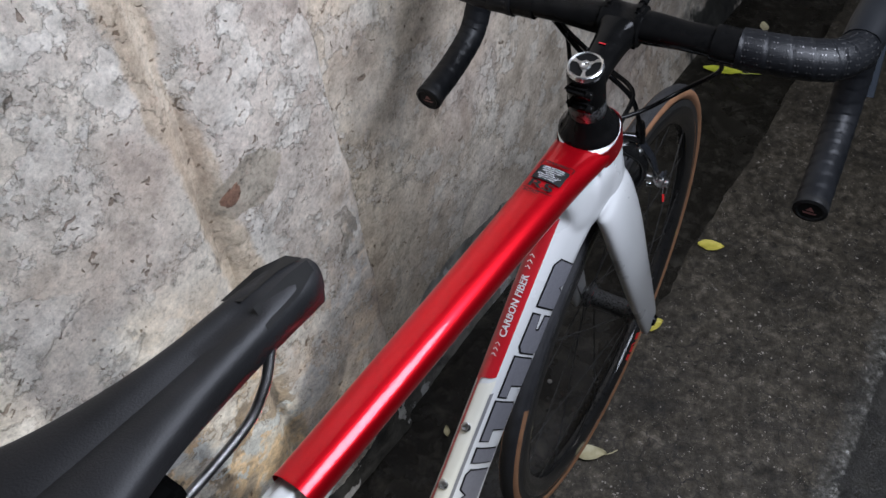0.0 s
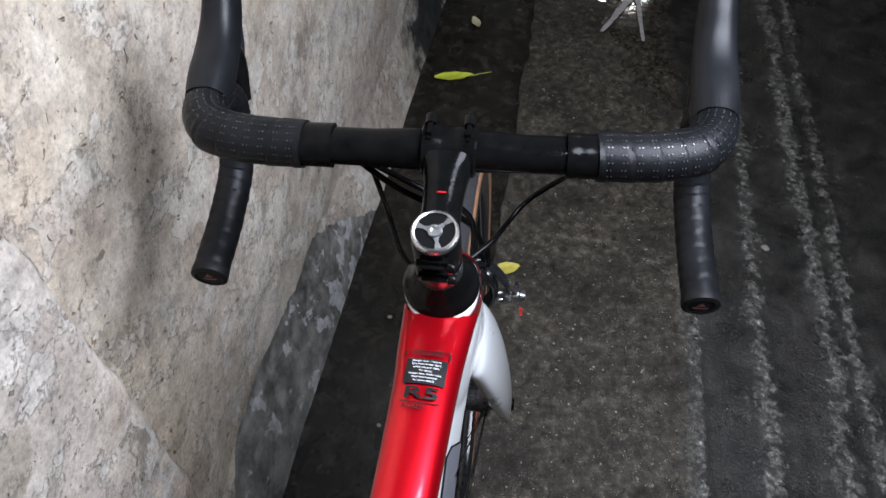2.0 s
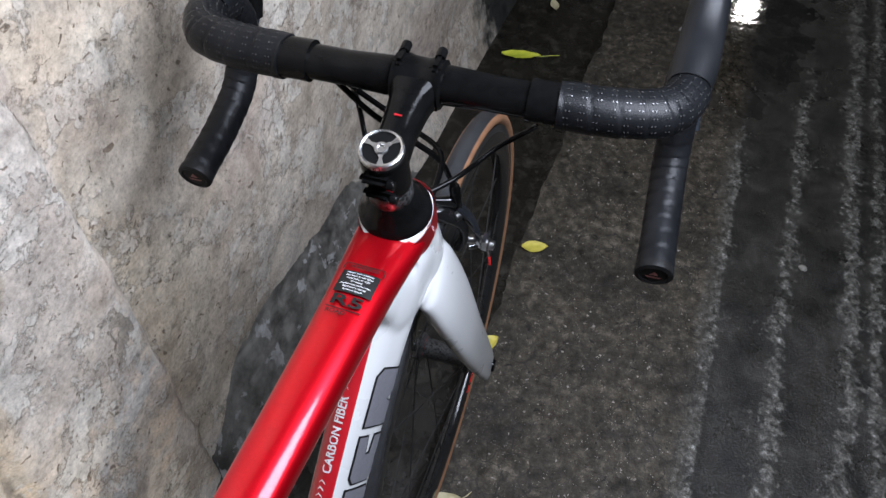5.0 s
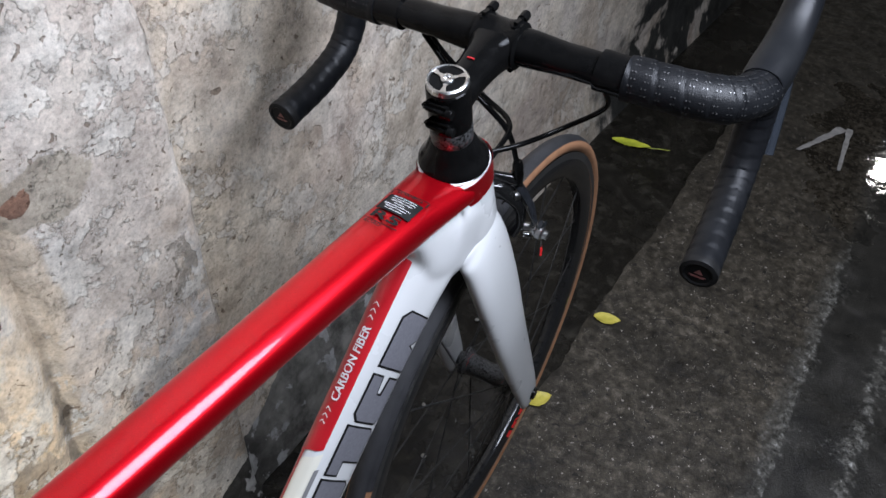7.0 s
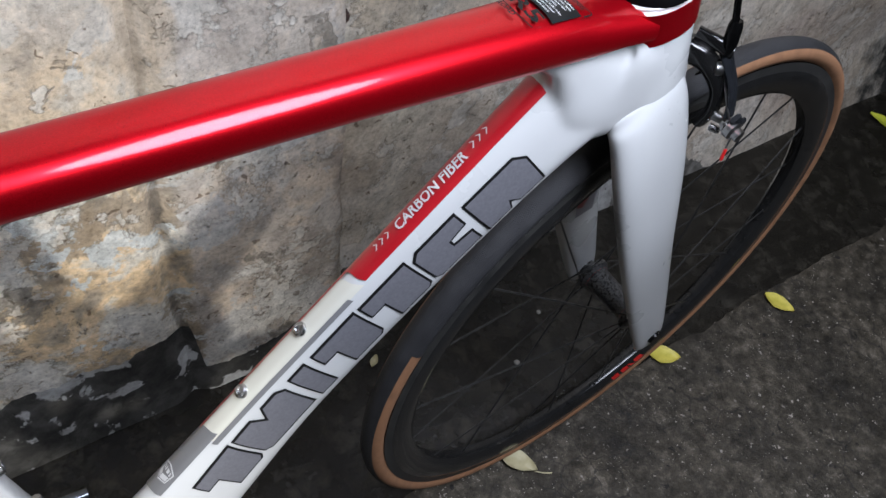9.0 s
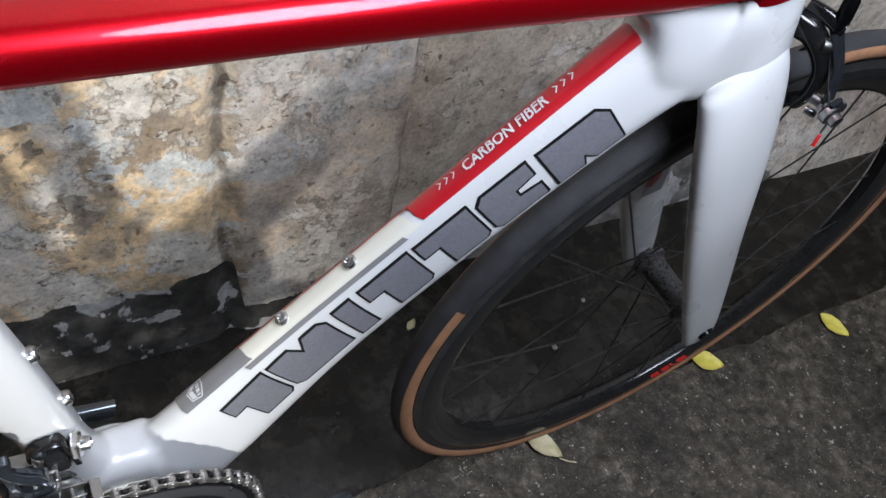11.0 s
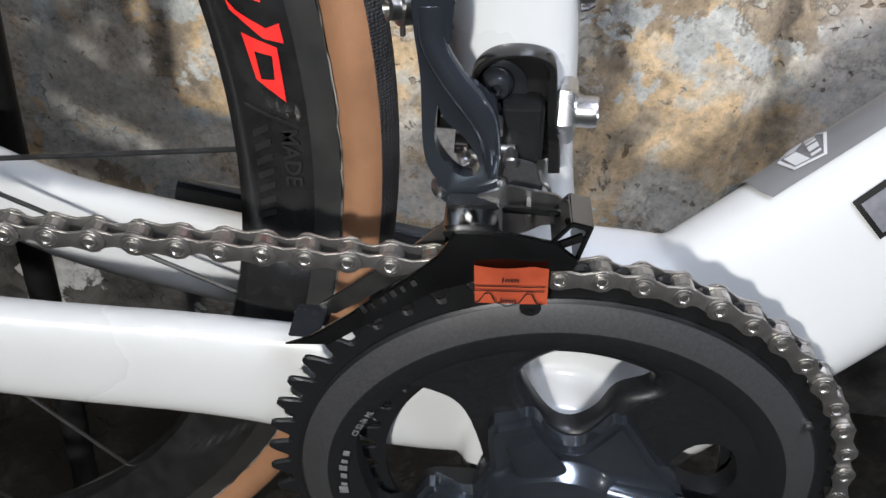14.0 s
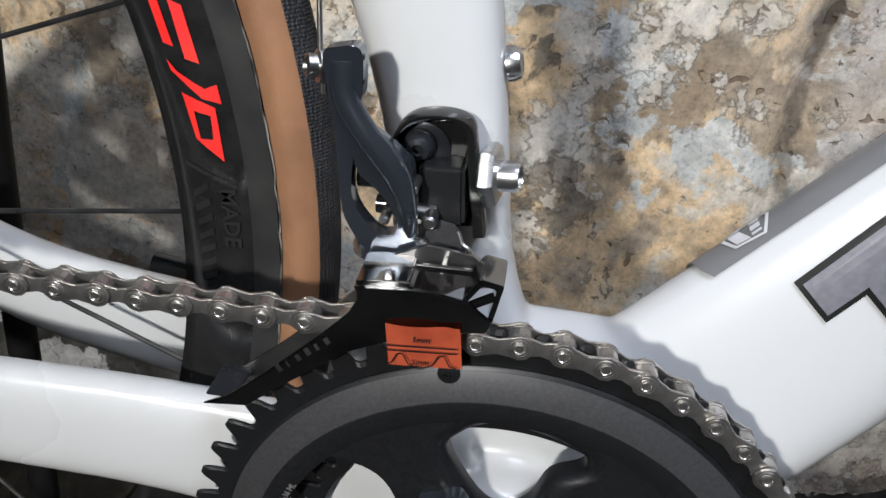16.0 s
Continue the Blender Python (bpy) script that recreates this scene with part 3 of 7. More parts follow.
def plate(outline, y0, y1, bevel=0.0, bm=None, holes=()):
    """A plate of an outline in x and z between two y planes, with holes."""
    b = bmesh.new()
    loops = []
    for o in (outline, *holes):
        vs = [b.verts.new((x, y0, z)) for x, z in o]
        loops.append([b.edges.new((vs[i], vs[(i + 1) % len(vs)])) for i in range(len(vs))])
    if holes:
        bmesh.ops.triangle_fill(b, use_beauty=True, edges=[e for lp in loops for e in lp])
    else:
        b.faces.new(b.verts[:])
    bmesh.ops.recalc_face_normals(b, faces=b.faces[:])
    r = bmesh.ops.extrude_face_region(b, geom=b.faces[:])
    bmesh.ops.translate(b, vec=(0, y1 - y0, 0), verts=[g for g in r["geom"] if isinstance(g, bmesh.types.BMVert)])
    bmesh.ops.recalc_face_normals(b, faces=b.faces[:])
    if bevel:
        sharp = [e for e in b.edges if len(e.link_faces) == 2 and e.calc_face_angle(0) > 0.9]
        bmesh.ops.bevel(b, geom=sharp, offset=bevel, segments=2, affect="EDGES", clamp_overlap=True)
    if bm is None:
        return b
    me = bpy.data.meshes.new("t")
    b.to_mesh(me)
    b.free()
    bm.from_mesh(me)
    bpy.data.meshes.remove(me)
    return bm


def smooth_outline(pts, steps=4):
    """A closed rounded outline through points."""
    k = [np.array(p, float) for p in pts]
    n, out = len(k), []
    for i in range(n):
        a, b, c, d = k[i - 1], k[i], k[(i + 1) % n], k[(i + 2) % n]
        for s in range(steps):
            t = s / steps
            out.append(tuple(0.5 * (2 * b + (c - a) * t + (2 * a - 5 * b + 4 * c - d) * t * t + (3 * b - a - 3 * c + d) * t**3)))
    return out


def box(bm, c, size, m=None, bevel=0.0):
    r = bmesh.ops.create_cube(bm, size=1.0)
    mm = (m or Matrix.Identity(4)) @ Matrix.Translation(c) @ Matrix.Diagonal((*size, 1))
    bmesh.ops.transform(bm, matrix=mm, verts=r["verts"])
    if bevel:
        es = {e for v in r["verts"] for e in v.link_edges}
        bmesh.ops.bevel(bm, geom=list(es), offset=bevel, segments=2, affect="EDGES")
    return bm


def lettering(text, size):
    """Flat faces of a line of text: lists of 2D points and of index triples."""
    cu = bpy.data.curves.new("t", "FONT")
    cu.body, cu.size, cu.align_x = text, size, "CENTER"
    cu.resolution_u, cu.offset = 2, 0.022 * size
    ob = bpy.data.objects.new("t", cu)
    me = ob.to_mesh()
    pts = [(v.co.x, v.co.y) for v in me.vertices]
    faces = [tuple(p.vertices) for p in me.polygons]
    ob.to_mesh_clear()
    bpy.data.objects.remove(ob)
    bpy.data.curves.remove(cu)
    return pts, faces


def write(bm, text, size, place):
    """Text laid by place(x, y) -> point."""
    pts, faces = lettering(text, size)
    vs = [bm.verts.new(place(x, y)) for x, y in pts]
    for f in faces:
        try:
            bm.faces.new([vs[i] for i in f])
        except ValueError:
            pass
    return bm


# ---- setting: ground and wall ----
def steps_of(parts):
    """Coordinates along an axis: rows of (from, to, step)."""
    out = []
    for a, b, s in parts:
        out += list(np.arange(a, b - s * 0.5, s))
    return out + [parts[-1][1]]


def fbm(x, y, z, octaves=4):
    return sum(noise.noise(Vector((x, y, z)) * 2**i) / 2**i for i in range(octaves))


def ground_height(x, y):
    if abs(x) > 6 or y < -4 or y > 2:
        return 0.0
    near = max(0.0, 1 - max(0, abs(x - 0.9) - 1.6) / 1.5)
    dry = min(1.0, max(0.0, (math.hypot(x - PUDDLE[0], 2.6 * (y - PUDDLE[1])) - 0.45) / 0.15))
    h = dry * 0.0015 * fbm(x * 9, y * 9, 0)
    edge = 0.012 + 0.012 * noise.noise(Vector((x * 7, 3.3, 0)))
    if y < edge and y > -0.405 - 0.02 * noise.noise(Vector((x * 6, 1.1, 0))):
        h += dry * near * (0.003 + 0.0018 * fbm(x * 24, y * 24, 5, 3))
    for off, slope, wide, tall in ((-0.400, -0.006, 0.016, 0.003), (-0.500, -0.018, 0.018, 0.012), (-0.640, -0.008, 0.020, 0.014), (-0.690, -0.010, 0.014, 0.012)):
        d = (y - off - slope * x + 0.012 * noise.noise(Vector((x * 5, off * 9, 0)))) / wide
        if abs(d) < 2.5:
            h += dry * near * tall * 0.5 * math.exp(-d * d) * max(0.0, 0.55 + 0.9 * fbm(x * 48, y * 48, 2, 3))
    return h


def ground():
    xs = steps_of([(-80, -10, 14), (-10, -1.2, 1.1), (-1.2, 0.2, 0.05), (0.2, 2.3, 0.011), (2.3, 4.3, 0.05), (4.3, 12, 0.7), (12, 80, 17)])
    ys = steps_of([(-80, -10, 14), (-10, -1.3, 0.87), (-1.3, -0.85, 0.05), (-0.85, 0.40, 0.0105), (0.40, 0.52, 0.04), (0.52, 6, 1.37), (6, 80, 18.5)])
    bm = bmesh.new()
    g = [[bm.verts.new((x, y, ground_height(x, y))) for y in ys] for x in xs]
    for i in range(len(xs) - 1):
        for j in range(len(ys) - 1):
            bm.faces.new((g[i][j], g[i + 1][j], g[i + 1][j + 1], g[i][j + 1]))
    return tagged(part("ground", bm, GROUND), "dark wet rough concrete ground with a smooth gutter by the wall", "ground", kind="structure")


def wall_depth(x, z):
    """How far the wall's face stands from the bike's middle plane."""
    e = float(np.interp(z, [0.1, 0.35, 0.5, 0.62, 0.7, 0.8, 0.85, 1.0], [0.413, 0.407, 0.402, 0.395, 0.380, 0.375, 0.364, 0.345])) + 0.006 * noise.noise(Vector((0, z * 16, 1.7)))
    k = 0.5 + 0.5 * math.tanh((x - e) / 0.007)
    y = 0.300 + 0.045 * k
    # the narrow upright strip whose coat has come away
    w = 0.012 + 0.006 * noise.noise(Vector((0.3, z * 6, 0)))
    d = (x - 0.178 - 0.012 * noise.noise(Vector((2, z * 5, 0)))) / w
    y += 0.012 * math.exp(-d * d)
    y += 0.007 * noise.noise(Vector((x * 3.2, 0.4, z * 3.2))) + 0.0024 * fbm(x * 14, 3, z * 14, 4)
    if z < 0.10:
        y -= 0.018 * (1 - k) * (0.10 - z) / 0.10
    if z < 0.16:
        y -= 0.045 * k * (0.16 - z) / 0.16
    y += 0.02 * max(0, 0.1 - x)
    return y - 0.02 * max(0, x - 0.95)


def wall():
    xs = steps_of([(-6, -0.8, 0.52), (-0.8, -0.3, 0.03), (-0.3, 1.3, 0.0075), (1.3, 2.4, 0.02), (2.4, 9, 0.6)])
    zs = steps_of([(-0.05, 1.05, 0.0075), (1.05, 1.6, 0.05), (1.6, 3.2, 0.4)])
    bm = bmesh.new()
    g = [[bm.verts.new((x, wall_depth(x, z), z)) for z in zs] for x in xs]
    for i in range(len(xs) - 1):
        for j in range(len(zs) - 1):
            bm.faces.new((g[i][j], g[i + 1][j], g[i + 1][j + 1], g[i][j + 1]))
    # back and rims, so that the wall has its thickness
    b = [[bm.verts.new((x, 0.60, z)) for z in (zs[0], zs[-1])] for x in (xs[0], xs[-1])]
    bm.faces.new((b[0][0], b[0][1], b[1][1], b[1][0]))
    bm.faces.new([g[i][-1] for i in range(len(xs))] + [b[1][1], b[0][1]])
    bm.faces.new([g[0][j] for j in range(len(zs))] + [b[0][1], b[0][0]])
    bm.faces.new([g[-1][j] for j in range(len(zs) - 1, -1, -1)] + [b[1][0], b[1][1]])
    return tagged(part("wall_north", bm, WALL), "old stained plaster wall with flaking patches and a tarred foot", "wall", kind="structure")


ground()
wall()

# ---- the bicycle ----
BB = Vector((0.003, 0, 0.310))
FRONT = Vector((0.585, 0.004, 0.338))
REAR = Vector((-0.3975, 0, 0.420))
STEER = Vector((-0.262, 0, 0.965))
CAP = Vector((0.395, 0.0015, 0.867))
TURNED = 2.5
bike = thing("road_bicycle", "white and red carbon road bicycle on a rear stand", "bicycle")


def steered(deg=TURNED):
    """The turn of the fork and handlebar about the steering axis."""
    return Matrix.Translation(CAP) @ Matrix.Rotation(radians(deg), 4, STEER) @ Matrix.Translation(-CAP)


def on_axis(s):
    return CAP - STEER * s


# frame
DOWN = Tube([(0.018, 0, 0.3055, 0.029, 0.045, 2.8), (0.0545, 0, 0.3490, 0.0265, 0.0425, 2.9), (0.0894, 0, 0.390, 0.024, 0.040, 3.0), (0.1653, 0, 0.4837, 0.0205, 0.033, 3.0), (0.2498, 0, 0.5776, 0.0205, 0.031, 3.0), (0.3343, 0, 0.6667, 0.0215, 0.033, 3.0), (0.388, 0, 0.717, 0.024, 0.038, 2.8)], 8, 0.36)
TOP = Tube([(-0.03, -0.002, 0.773, 0.0175, 0.0135, 2.5), (0.06, -0.002, 0.772, 0.0185, 0.0135, 2.5), (0.20, -0.002, 0.771, 0.0200, 0.0145, 2.5), (0.32, -0.001, 0.7680, 0.0225, 0.0168, 2.6), (0.362, 0, 0.7665, 0.0252, 0.0150, 2.6), (0.405, 0, 0.7655, 0.0285, 0.0125, 2.6)])
SEAT = Tube([(0.002, 0, 0.330, 0.022, 0.030, 2.6), (-0.0185, 0, 0.400, 0.018, 0.0215, 2.6), (-0.0265, 0, 0.465, 0.0165, 0.0202, 2.6), (-0.039, 0, 0.525, 0.016, 0.025, 2.6), (-0.054, 0, 0.590, 0.016, 0.031, 2.6), (-0.066, 0, 0.66, 0.0165, 0.034, 2.6), (-0.076, 0, 0.73, 0.018, 0.034, 2.6), (-0.084, 0, 0.785, 0.0185, 0.030, 2.6)])


def upper_stay(sg):
    return Tube([(-0.052, sg * 0.004, 0.691, 0.009, 0.019, 2.6), (-0.090, sg * 0.0125, 0.660, 0.010, 0.0185, 2.6), (-0.130, sg * 0.024, 0.628, 0.010, 0.0170, 2.6), (-0.20, sg * 0.036, 0.578, 0.008, 0.015, 2.6), (-0.30, sg * 0.052, 0.500, 0.007, 0.013, 2.6), (-0.392, sg * 0.066, 0.428, 0.006, 0.014, 2.6)], 8)


def frame_body():
    bm = bmesh.new()
    DOWN.mesh(bm)
    SEAT.mesh(bm)
    # head tube
    rows = []
    for s, hw, hh in ((0.086, 0.0288, 0.0325), (0.105, 0.0288, 0.0330), (0.13, 0.0300, 0.0345), (0.165, 0.0325, 0.036), (0.184, 0.0345, 0.0350), (0.190, 0.0335, 0.0335)):
        p = on_axis(s)
        rows.append((p.x - 0.0015, p.y * 0, p.z, hw, hh, 2.3))
    Tube(rows, 4).mesh(bm)
    # gusset from the down tube into the head tube
    Tube([(0.334, 0, 0.7500, 0.010, 0.006, 2.6), (0.350, 0, 0.7460, 0.0185, 0.014, 2.8), (0.367, 0, 0.7350, 0.0225, 0.028, 3.2), (0.390, 0, 0.7180, 0.0268, 0.046, 3.4), (0.415, 0, 0.7215, 0.0302, 0.046, 3.4), (0.442, 0, 0.7300, 0.0306, 0.034, 3.0)], 6).mesh(bm, 48)
    # seat cluster, where top tube, stays and post meet
    plate(smooth_outline([(0.030, 0.7600), (0.004, 0.7500), (-0.022, 0.7355), (-0.0365, 0.7230), (-0.0430, 0.7100), (-0.0430, 0.690), (-0.052, 0.664), (-0.078, 0.640), (-0.104, 0.630), (-0.128, 0.645), (-0.134, 0.660), (-0.130, 0.670), (-0.117, 0.687), (-0.1095, 0.703), (-0.1075, 0.725), (-0.1075, 0.745), (-0.105, 0.768), (-0.092, 0.7800), (-0.03, 0.7805), (0.030, 0.780)], 4), -0.0168, 0.0168, 0.011, bm)
    # web between the seat tube and the down tube
    Tube([(-0.026, 0, 0.3520, 0.0215, 0.0350, 3.2), (0.000, 0, 0.3535, 0.0225, 0.0365, 3.4), (0.036, 0, 0.3520, 0.0235, 0.0365, 3.4)], 5).mesh(bm)
    # bottom bracket shell
    lathe([(0.030, -0.043), (0.034, -0.040), (0.036, -0.02), (0.036, 0.02), (0.034, 0.040), (0.030, 0.043)], 40, bm, Matrix.Translation(BB) @ Matrix.Rotation(radians(90), 4, "X"))
    for sg in (-1, 1):
        Tube([(-0.010, sg * 0.020, 0.326, 0.014, 0.032, 2.8), (-0.060, sg * 0.026, 0.3285, 0.010, 0.0295, 3.0), (-0.13, sg * 0.031, 0.3395, 0.009, 0.0255, 3.0), (-0.22, sg * 0.040, 0.352, 0.009, 0.023, 3.0), (-0.31, sg * 0.054, 0.385, 0.009, 0.020, 2.8), (-0.395, sg * 0.066, 0.420, 0.006, 0.018, 2.6)], 8).mesh(bm)
        upper_stay(sg).mesh(bm)
    return part("frame", bm, WHITE, bike, "glossy white carbon frame with red top tube")


def moulded(ob, size, rounds):
    """Melts overlapping tubes into one moulded carbon body."""
    m = ob.modifiers.new("melt", "REMESH")
    m.mode, m.voxel_size, m.use_smooth_shade = "VOXEL", size, True
    k = ob.modifiers.new("soften", "SMOOTH")
    k.factor, k.iterations = 0.5, rounds
    return ob


frame_ob = moulded(frame_body(), 0.0021, 18)
bm = bmesh.new()
rows = []
for s in np.linspace(0.003, TOP.long - 0.001, 61):
    # the paint's lower edge climbs towards the head
    lo = radians(-62 + 50 * min(1, max(0, (s - 0.30) / 0.11)) ** 1.5)
    rows.append([TOP.point(s, lo + (math.pi - 2 * lo) * j / 40, 0.0008) for j in range(41)])
strip(bm, rows, closed=False)
part("top_tube_paint", bm, RED, frame_ob, "glossy metallic red top tube paint")

# ring of white round the head, red wrap below it
bm = bmesh.new()
rows = [(on_axis(s).x - 0.0015, 0, on_axis(s).z, a, b, 2.3) for s, a, b in ((0.0865, 0.0296, 0.0334), (0.098, 0.0296, 0.0336), (0.112, 0.0298, 0.0342))]
t = Tube(rows, 6)
t.patch(bm, 0, t.long, 0, 2 * math.pi, 0.0002, 10, 48)
part("head_wrap", bm, RED, frame_ob)
bm = bmesh.new()
bmx = Matrix.Translation(on_axis(0.086)) @ Matrix(((0.965, 0, -0.262, 0), (0, 1, 0, 0), (0.262, 0, 0.965, 0), (0, 0, 0, 1)))
rings = []
for r, z in ((0.0255, 0.0005), (0.0265, 0.0025), (0.0285, 0.0015), (0.0288, -0.003), (0.028, -0.006)):
    rings.append([bmx @ Vector((r * 1.10 * math.cos(a) - 0.0015, r * 1.02 * math.sin(a), z)) for a in [2 * math.pi * j / 48 for j in range(48)]])
strip(bm, rings, caps=False)
part("head_collar", bm, WHITE, frame_ob, "white collar round the headset")

# decals of the down tube
def dt_s(x):
    """Length along the down tube at a given x."""
    return float(np.interp(x, [r[0] for r in DOWN.rows], DOWN.at))


def band_s(x):
    """Length along the down tube below a point of its upper edge at x."""
    return dt_s(x + 0.0235)


bm = bmesh.new()
DOWN.patch(bm, band_s(0.222), band_s(0.352), radians(40), radians(117), 0.0006, 30, 10, 0.012)
part("down_tube_band", bm, RED_FLAT, frame_ob, "red band with white lettering")
bm = bmesh.new()
DOWN.patch(bm, band_s(0.110), band_s(0.220), radians(70), radians(122), 0.0006, 24, 10, 0.012)
part("down_tube_panel", bm, CREAM, frame_ob, "cream panel carrying two bottle bolts")
bm = bmesh.new()
DOWN.patch(bm, band_s(0.110), band_s(0.222), radians(54), radians(70), 0.0008, 24, 3, 0.0)
part("down_tube_pinstripe", bm, RED_FLAT, frame_ob)
bm = bmesh.new()
DOWN.patch(bm, band_s(0.112), band_s(0.214), radians(117), radians(129), 0.0012, 20, 4, 0.002)
part("down_tube_stripe", bm, PALE_DECAL, frame_ob)
bm = bmesh.new()
DOWN.patch(bm, band_s(0.067), band_s(0.113), radians(38), radians(112), 0.0007, 16, 10, 0.014)
part("down_tube_shield", bm, PALE_DECAL, frame_ob, "grey panel with a small pale badge")


def flank_shape(bm, tube, pts, s0, v0, off):
    """A polygon laid on the tube's curved flank; pts in metres along and up."""
    b = bmesh.new()
    b.faces.new([b.verts.new((x, y, 0)) for x, y in pts])
    b.normal_update()
    bmesh.ops.triangulate(b, faces=b.faces[:])
    lo_, hi_ = min(p[1] for p in pts), max(p[1] for p in pts)
    for k in range(1, 14):
        bmesh.ops.bisect_plane(b, geom=b.verts[:] + b.edges[:] + b.faces[:], plane_co=(0, lo_ + (hi_ - lo_) * k / 14, 0), plane_no=(0, 1, 0))
    vs = {v: bm.verts.new(tube.flank(s0 + v.co.x, v0 + v.co.y, off)) for v in b.verts}
    for f in b.faces:
        bm.faces.new([vs[v] for v in f.verts])
    b.free()


def block(w, h, lean, cut):
    """A slanted bar with a notch: plain shapes in place of the maker's name."""
    if cut == 1:
        o = [(0.30 * w, 0), (0.92 * w, 0), (w, 0.10 * h), (w, h), (0, h), (0, 0.62 * h), (0.30 * w, 0.62 * h)]
    elif cut == 2:
        o = [(0.10 * w, 0), (w, 0), (w, 0.88 * h), (0.90 * w, h), (0.62 * w, h), (0.50 * w, 0.70 * h), (0.38 * w, h), (0, h), (0, 0.12 * h)]
    elif cut == 3:
        o = [(0, 0), (0.40 * w, 0), (0.46 * w, 0.24 * h), (0.58 * w, 0), (w, 0), (w, 0.80 * h), (0.86 * w, h), (0, h)]
    elif cut == 4:
        o = [(0, 0.12 * h), (0.10 * w, 0), (w, 0), (w, 0.36 * h), (0.62 * w, 0.42 * h), (0.62 * w, 0.58 * h), (w, 0.64 * h), (w, h), (0.14 * w, h), (0, 0.86 * h)]
    else:
        o = [(0, 0), (w, 0), (w, h), (0, h)]
    return [(x + lean * y, y) for x, y in o]


def grown(pts, d):
    """The outline moved outwards by d."""
    area = sum(a[0] * b[1] - b[0] * a[1] for a, b in zip(pts, pts[1:] + pts[:1]))
    d = d if area > 0 else -d
    out = []
    for i, p in enumerate(pts):
        q, r = pts[i - 1], pts[(i + 1) % len(pts)]
        u, v = Vector((p[0] - q[0], p[1] - q[1])).normalized(), Vector((r[0] - p[0], r[1] - p[1])).normalized()
        m = Vector((u.y + v.y, -u.x - v.x))
        m = m / max(0.5, m.length_squared / 2)
        out.append((p[0] + m.x * d, p[1] + m.y * d))
    return out


s, lo, hi = band_s(0.092) - 0.016, -0.0160, 0.0176
s_first = s
for w, cut in ((0.048, 1), (0.060, 2), (0.017, 0), (0.046, 1), (0.046, 1), (0.043, 4), (0.052, 3)):
    pts = block(w, hi - lo, 0.07, cut)
    bm = bmesh.new()
    rise = 0.0062 * (1 - (s - s_first) / 0.30)
    flank_shape(bm, DOWN, grown(pts, 0.0012), s, lo + rise, 0.0006)
    part("logo_outline", bm, INK, frame_ob, smooth=False)
    bm = bmesh.new()
    flank_shape(bm, DOWN, grown(pts, -0.0006), s, lo + rise, 0.0011)
    part("logo_block", bm, GREY_DECAL, frame_ob, "metallic grey block of the maker's mark", smooth=False)
    s += w + (0.0052 if cut == 1 else 0.0084)

# lettering on the red band
band_mid = radians(84)


def on_band(x, y):
    return DOWN.point(band_s(0.273) + x * 1.08, band_mid - (y - 0.004) / 0.027 * 1.0, 0.0020)


bm = bmesh.new()
write(bm, "CARBON FIBER", 0.0092, lambda x, y: on_band(x + 0.006, y - 0.0007))
part("band_lettering", bm, PRINT, frame_ob, smooth=False)
for x0 in (0.050, -0.038):
    bm = bmesh.new()
    for dx in (-0.0055, 0.0, 0.0055):
        for side in (-1, 1):
            arm = [(-0.0017, side * 0.0024), (-0.0007, side * 0.0024), (0.0017, 0.0), (0.0007, 0.0)]
            bm.faces.new([bm.verts.new(on_band(x0 + dx + x, 0.0034 + y)) for x, y in (arm if side > 0 else arm[::-1])])
    part("band_chevrons", bm, PRINT, frame_ob, smooth=False)
# badge: a plain shield outline
bm = bmesh.new()
shield = [(-0.0095, 0.0), (-0.0055, 0.0052), (0.0055, 0.0068), (0.0088, 0.0), (0.0055, -0.0068), (-0.0055, -0.0052)]


def on_panel(a, b, off=0.0012):
    return DOWN.point(band_s(0.0815) + a, radians(84) - b / 0.020, off)


strip(bm, [[on_panel(x, y) for x, y in shield], [on_panel(x * 0.86, y * 0.84) for x, y in shield]], caps=False)
for sg in (1, -1):
    bm.faces.new([bm.verts.new(on_panel(x, sg * y)) for x, y in [(-0.0070, 0.0002), (-0.0045, 0.0040), (0.0005, 0.0046), (-0.0025, 0.0002)]])
for y in (-0.0042, -0.0024, -0.0006, 0.0012, 0.0030):
    bm.faces.new([bm.verts.new(on_panel(*p)) for p in ((0.0012, y), (0.0048, y), (0.0048, y + 0.0011), (0.0012, y + 0.0011))])
part("badge", bm, PRINT, frame_ob, "pale shield badge", smooth=False)

# warning label and model mark on the top tube
def on_top(s0):
    def place(x, y, off=0.0030):
        at = float(np.interp(s0 + y, [r[0] for r in TOP.rows], TOP.at))
        row = TOP.frame_at(at)[0]
        c = math.copysign(min(1.0, abs(x) / row[3]) ** (row[5] / 2), -x)
        return TOP.point(at, math.acos(c), off)
    return place


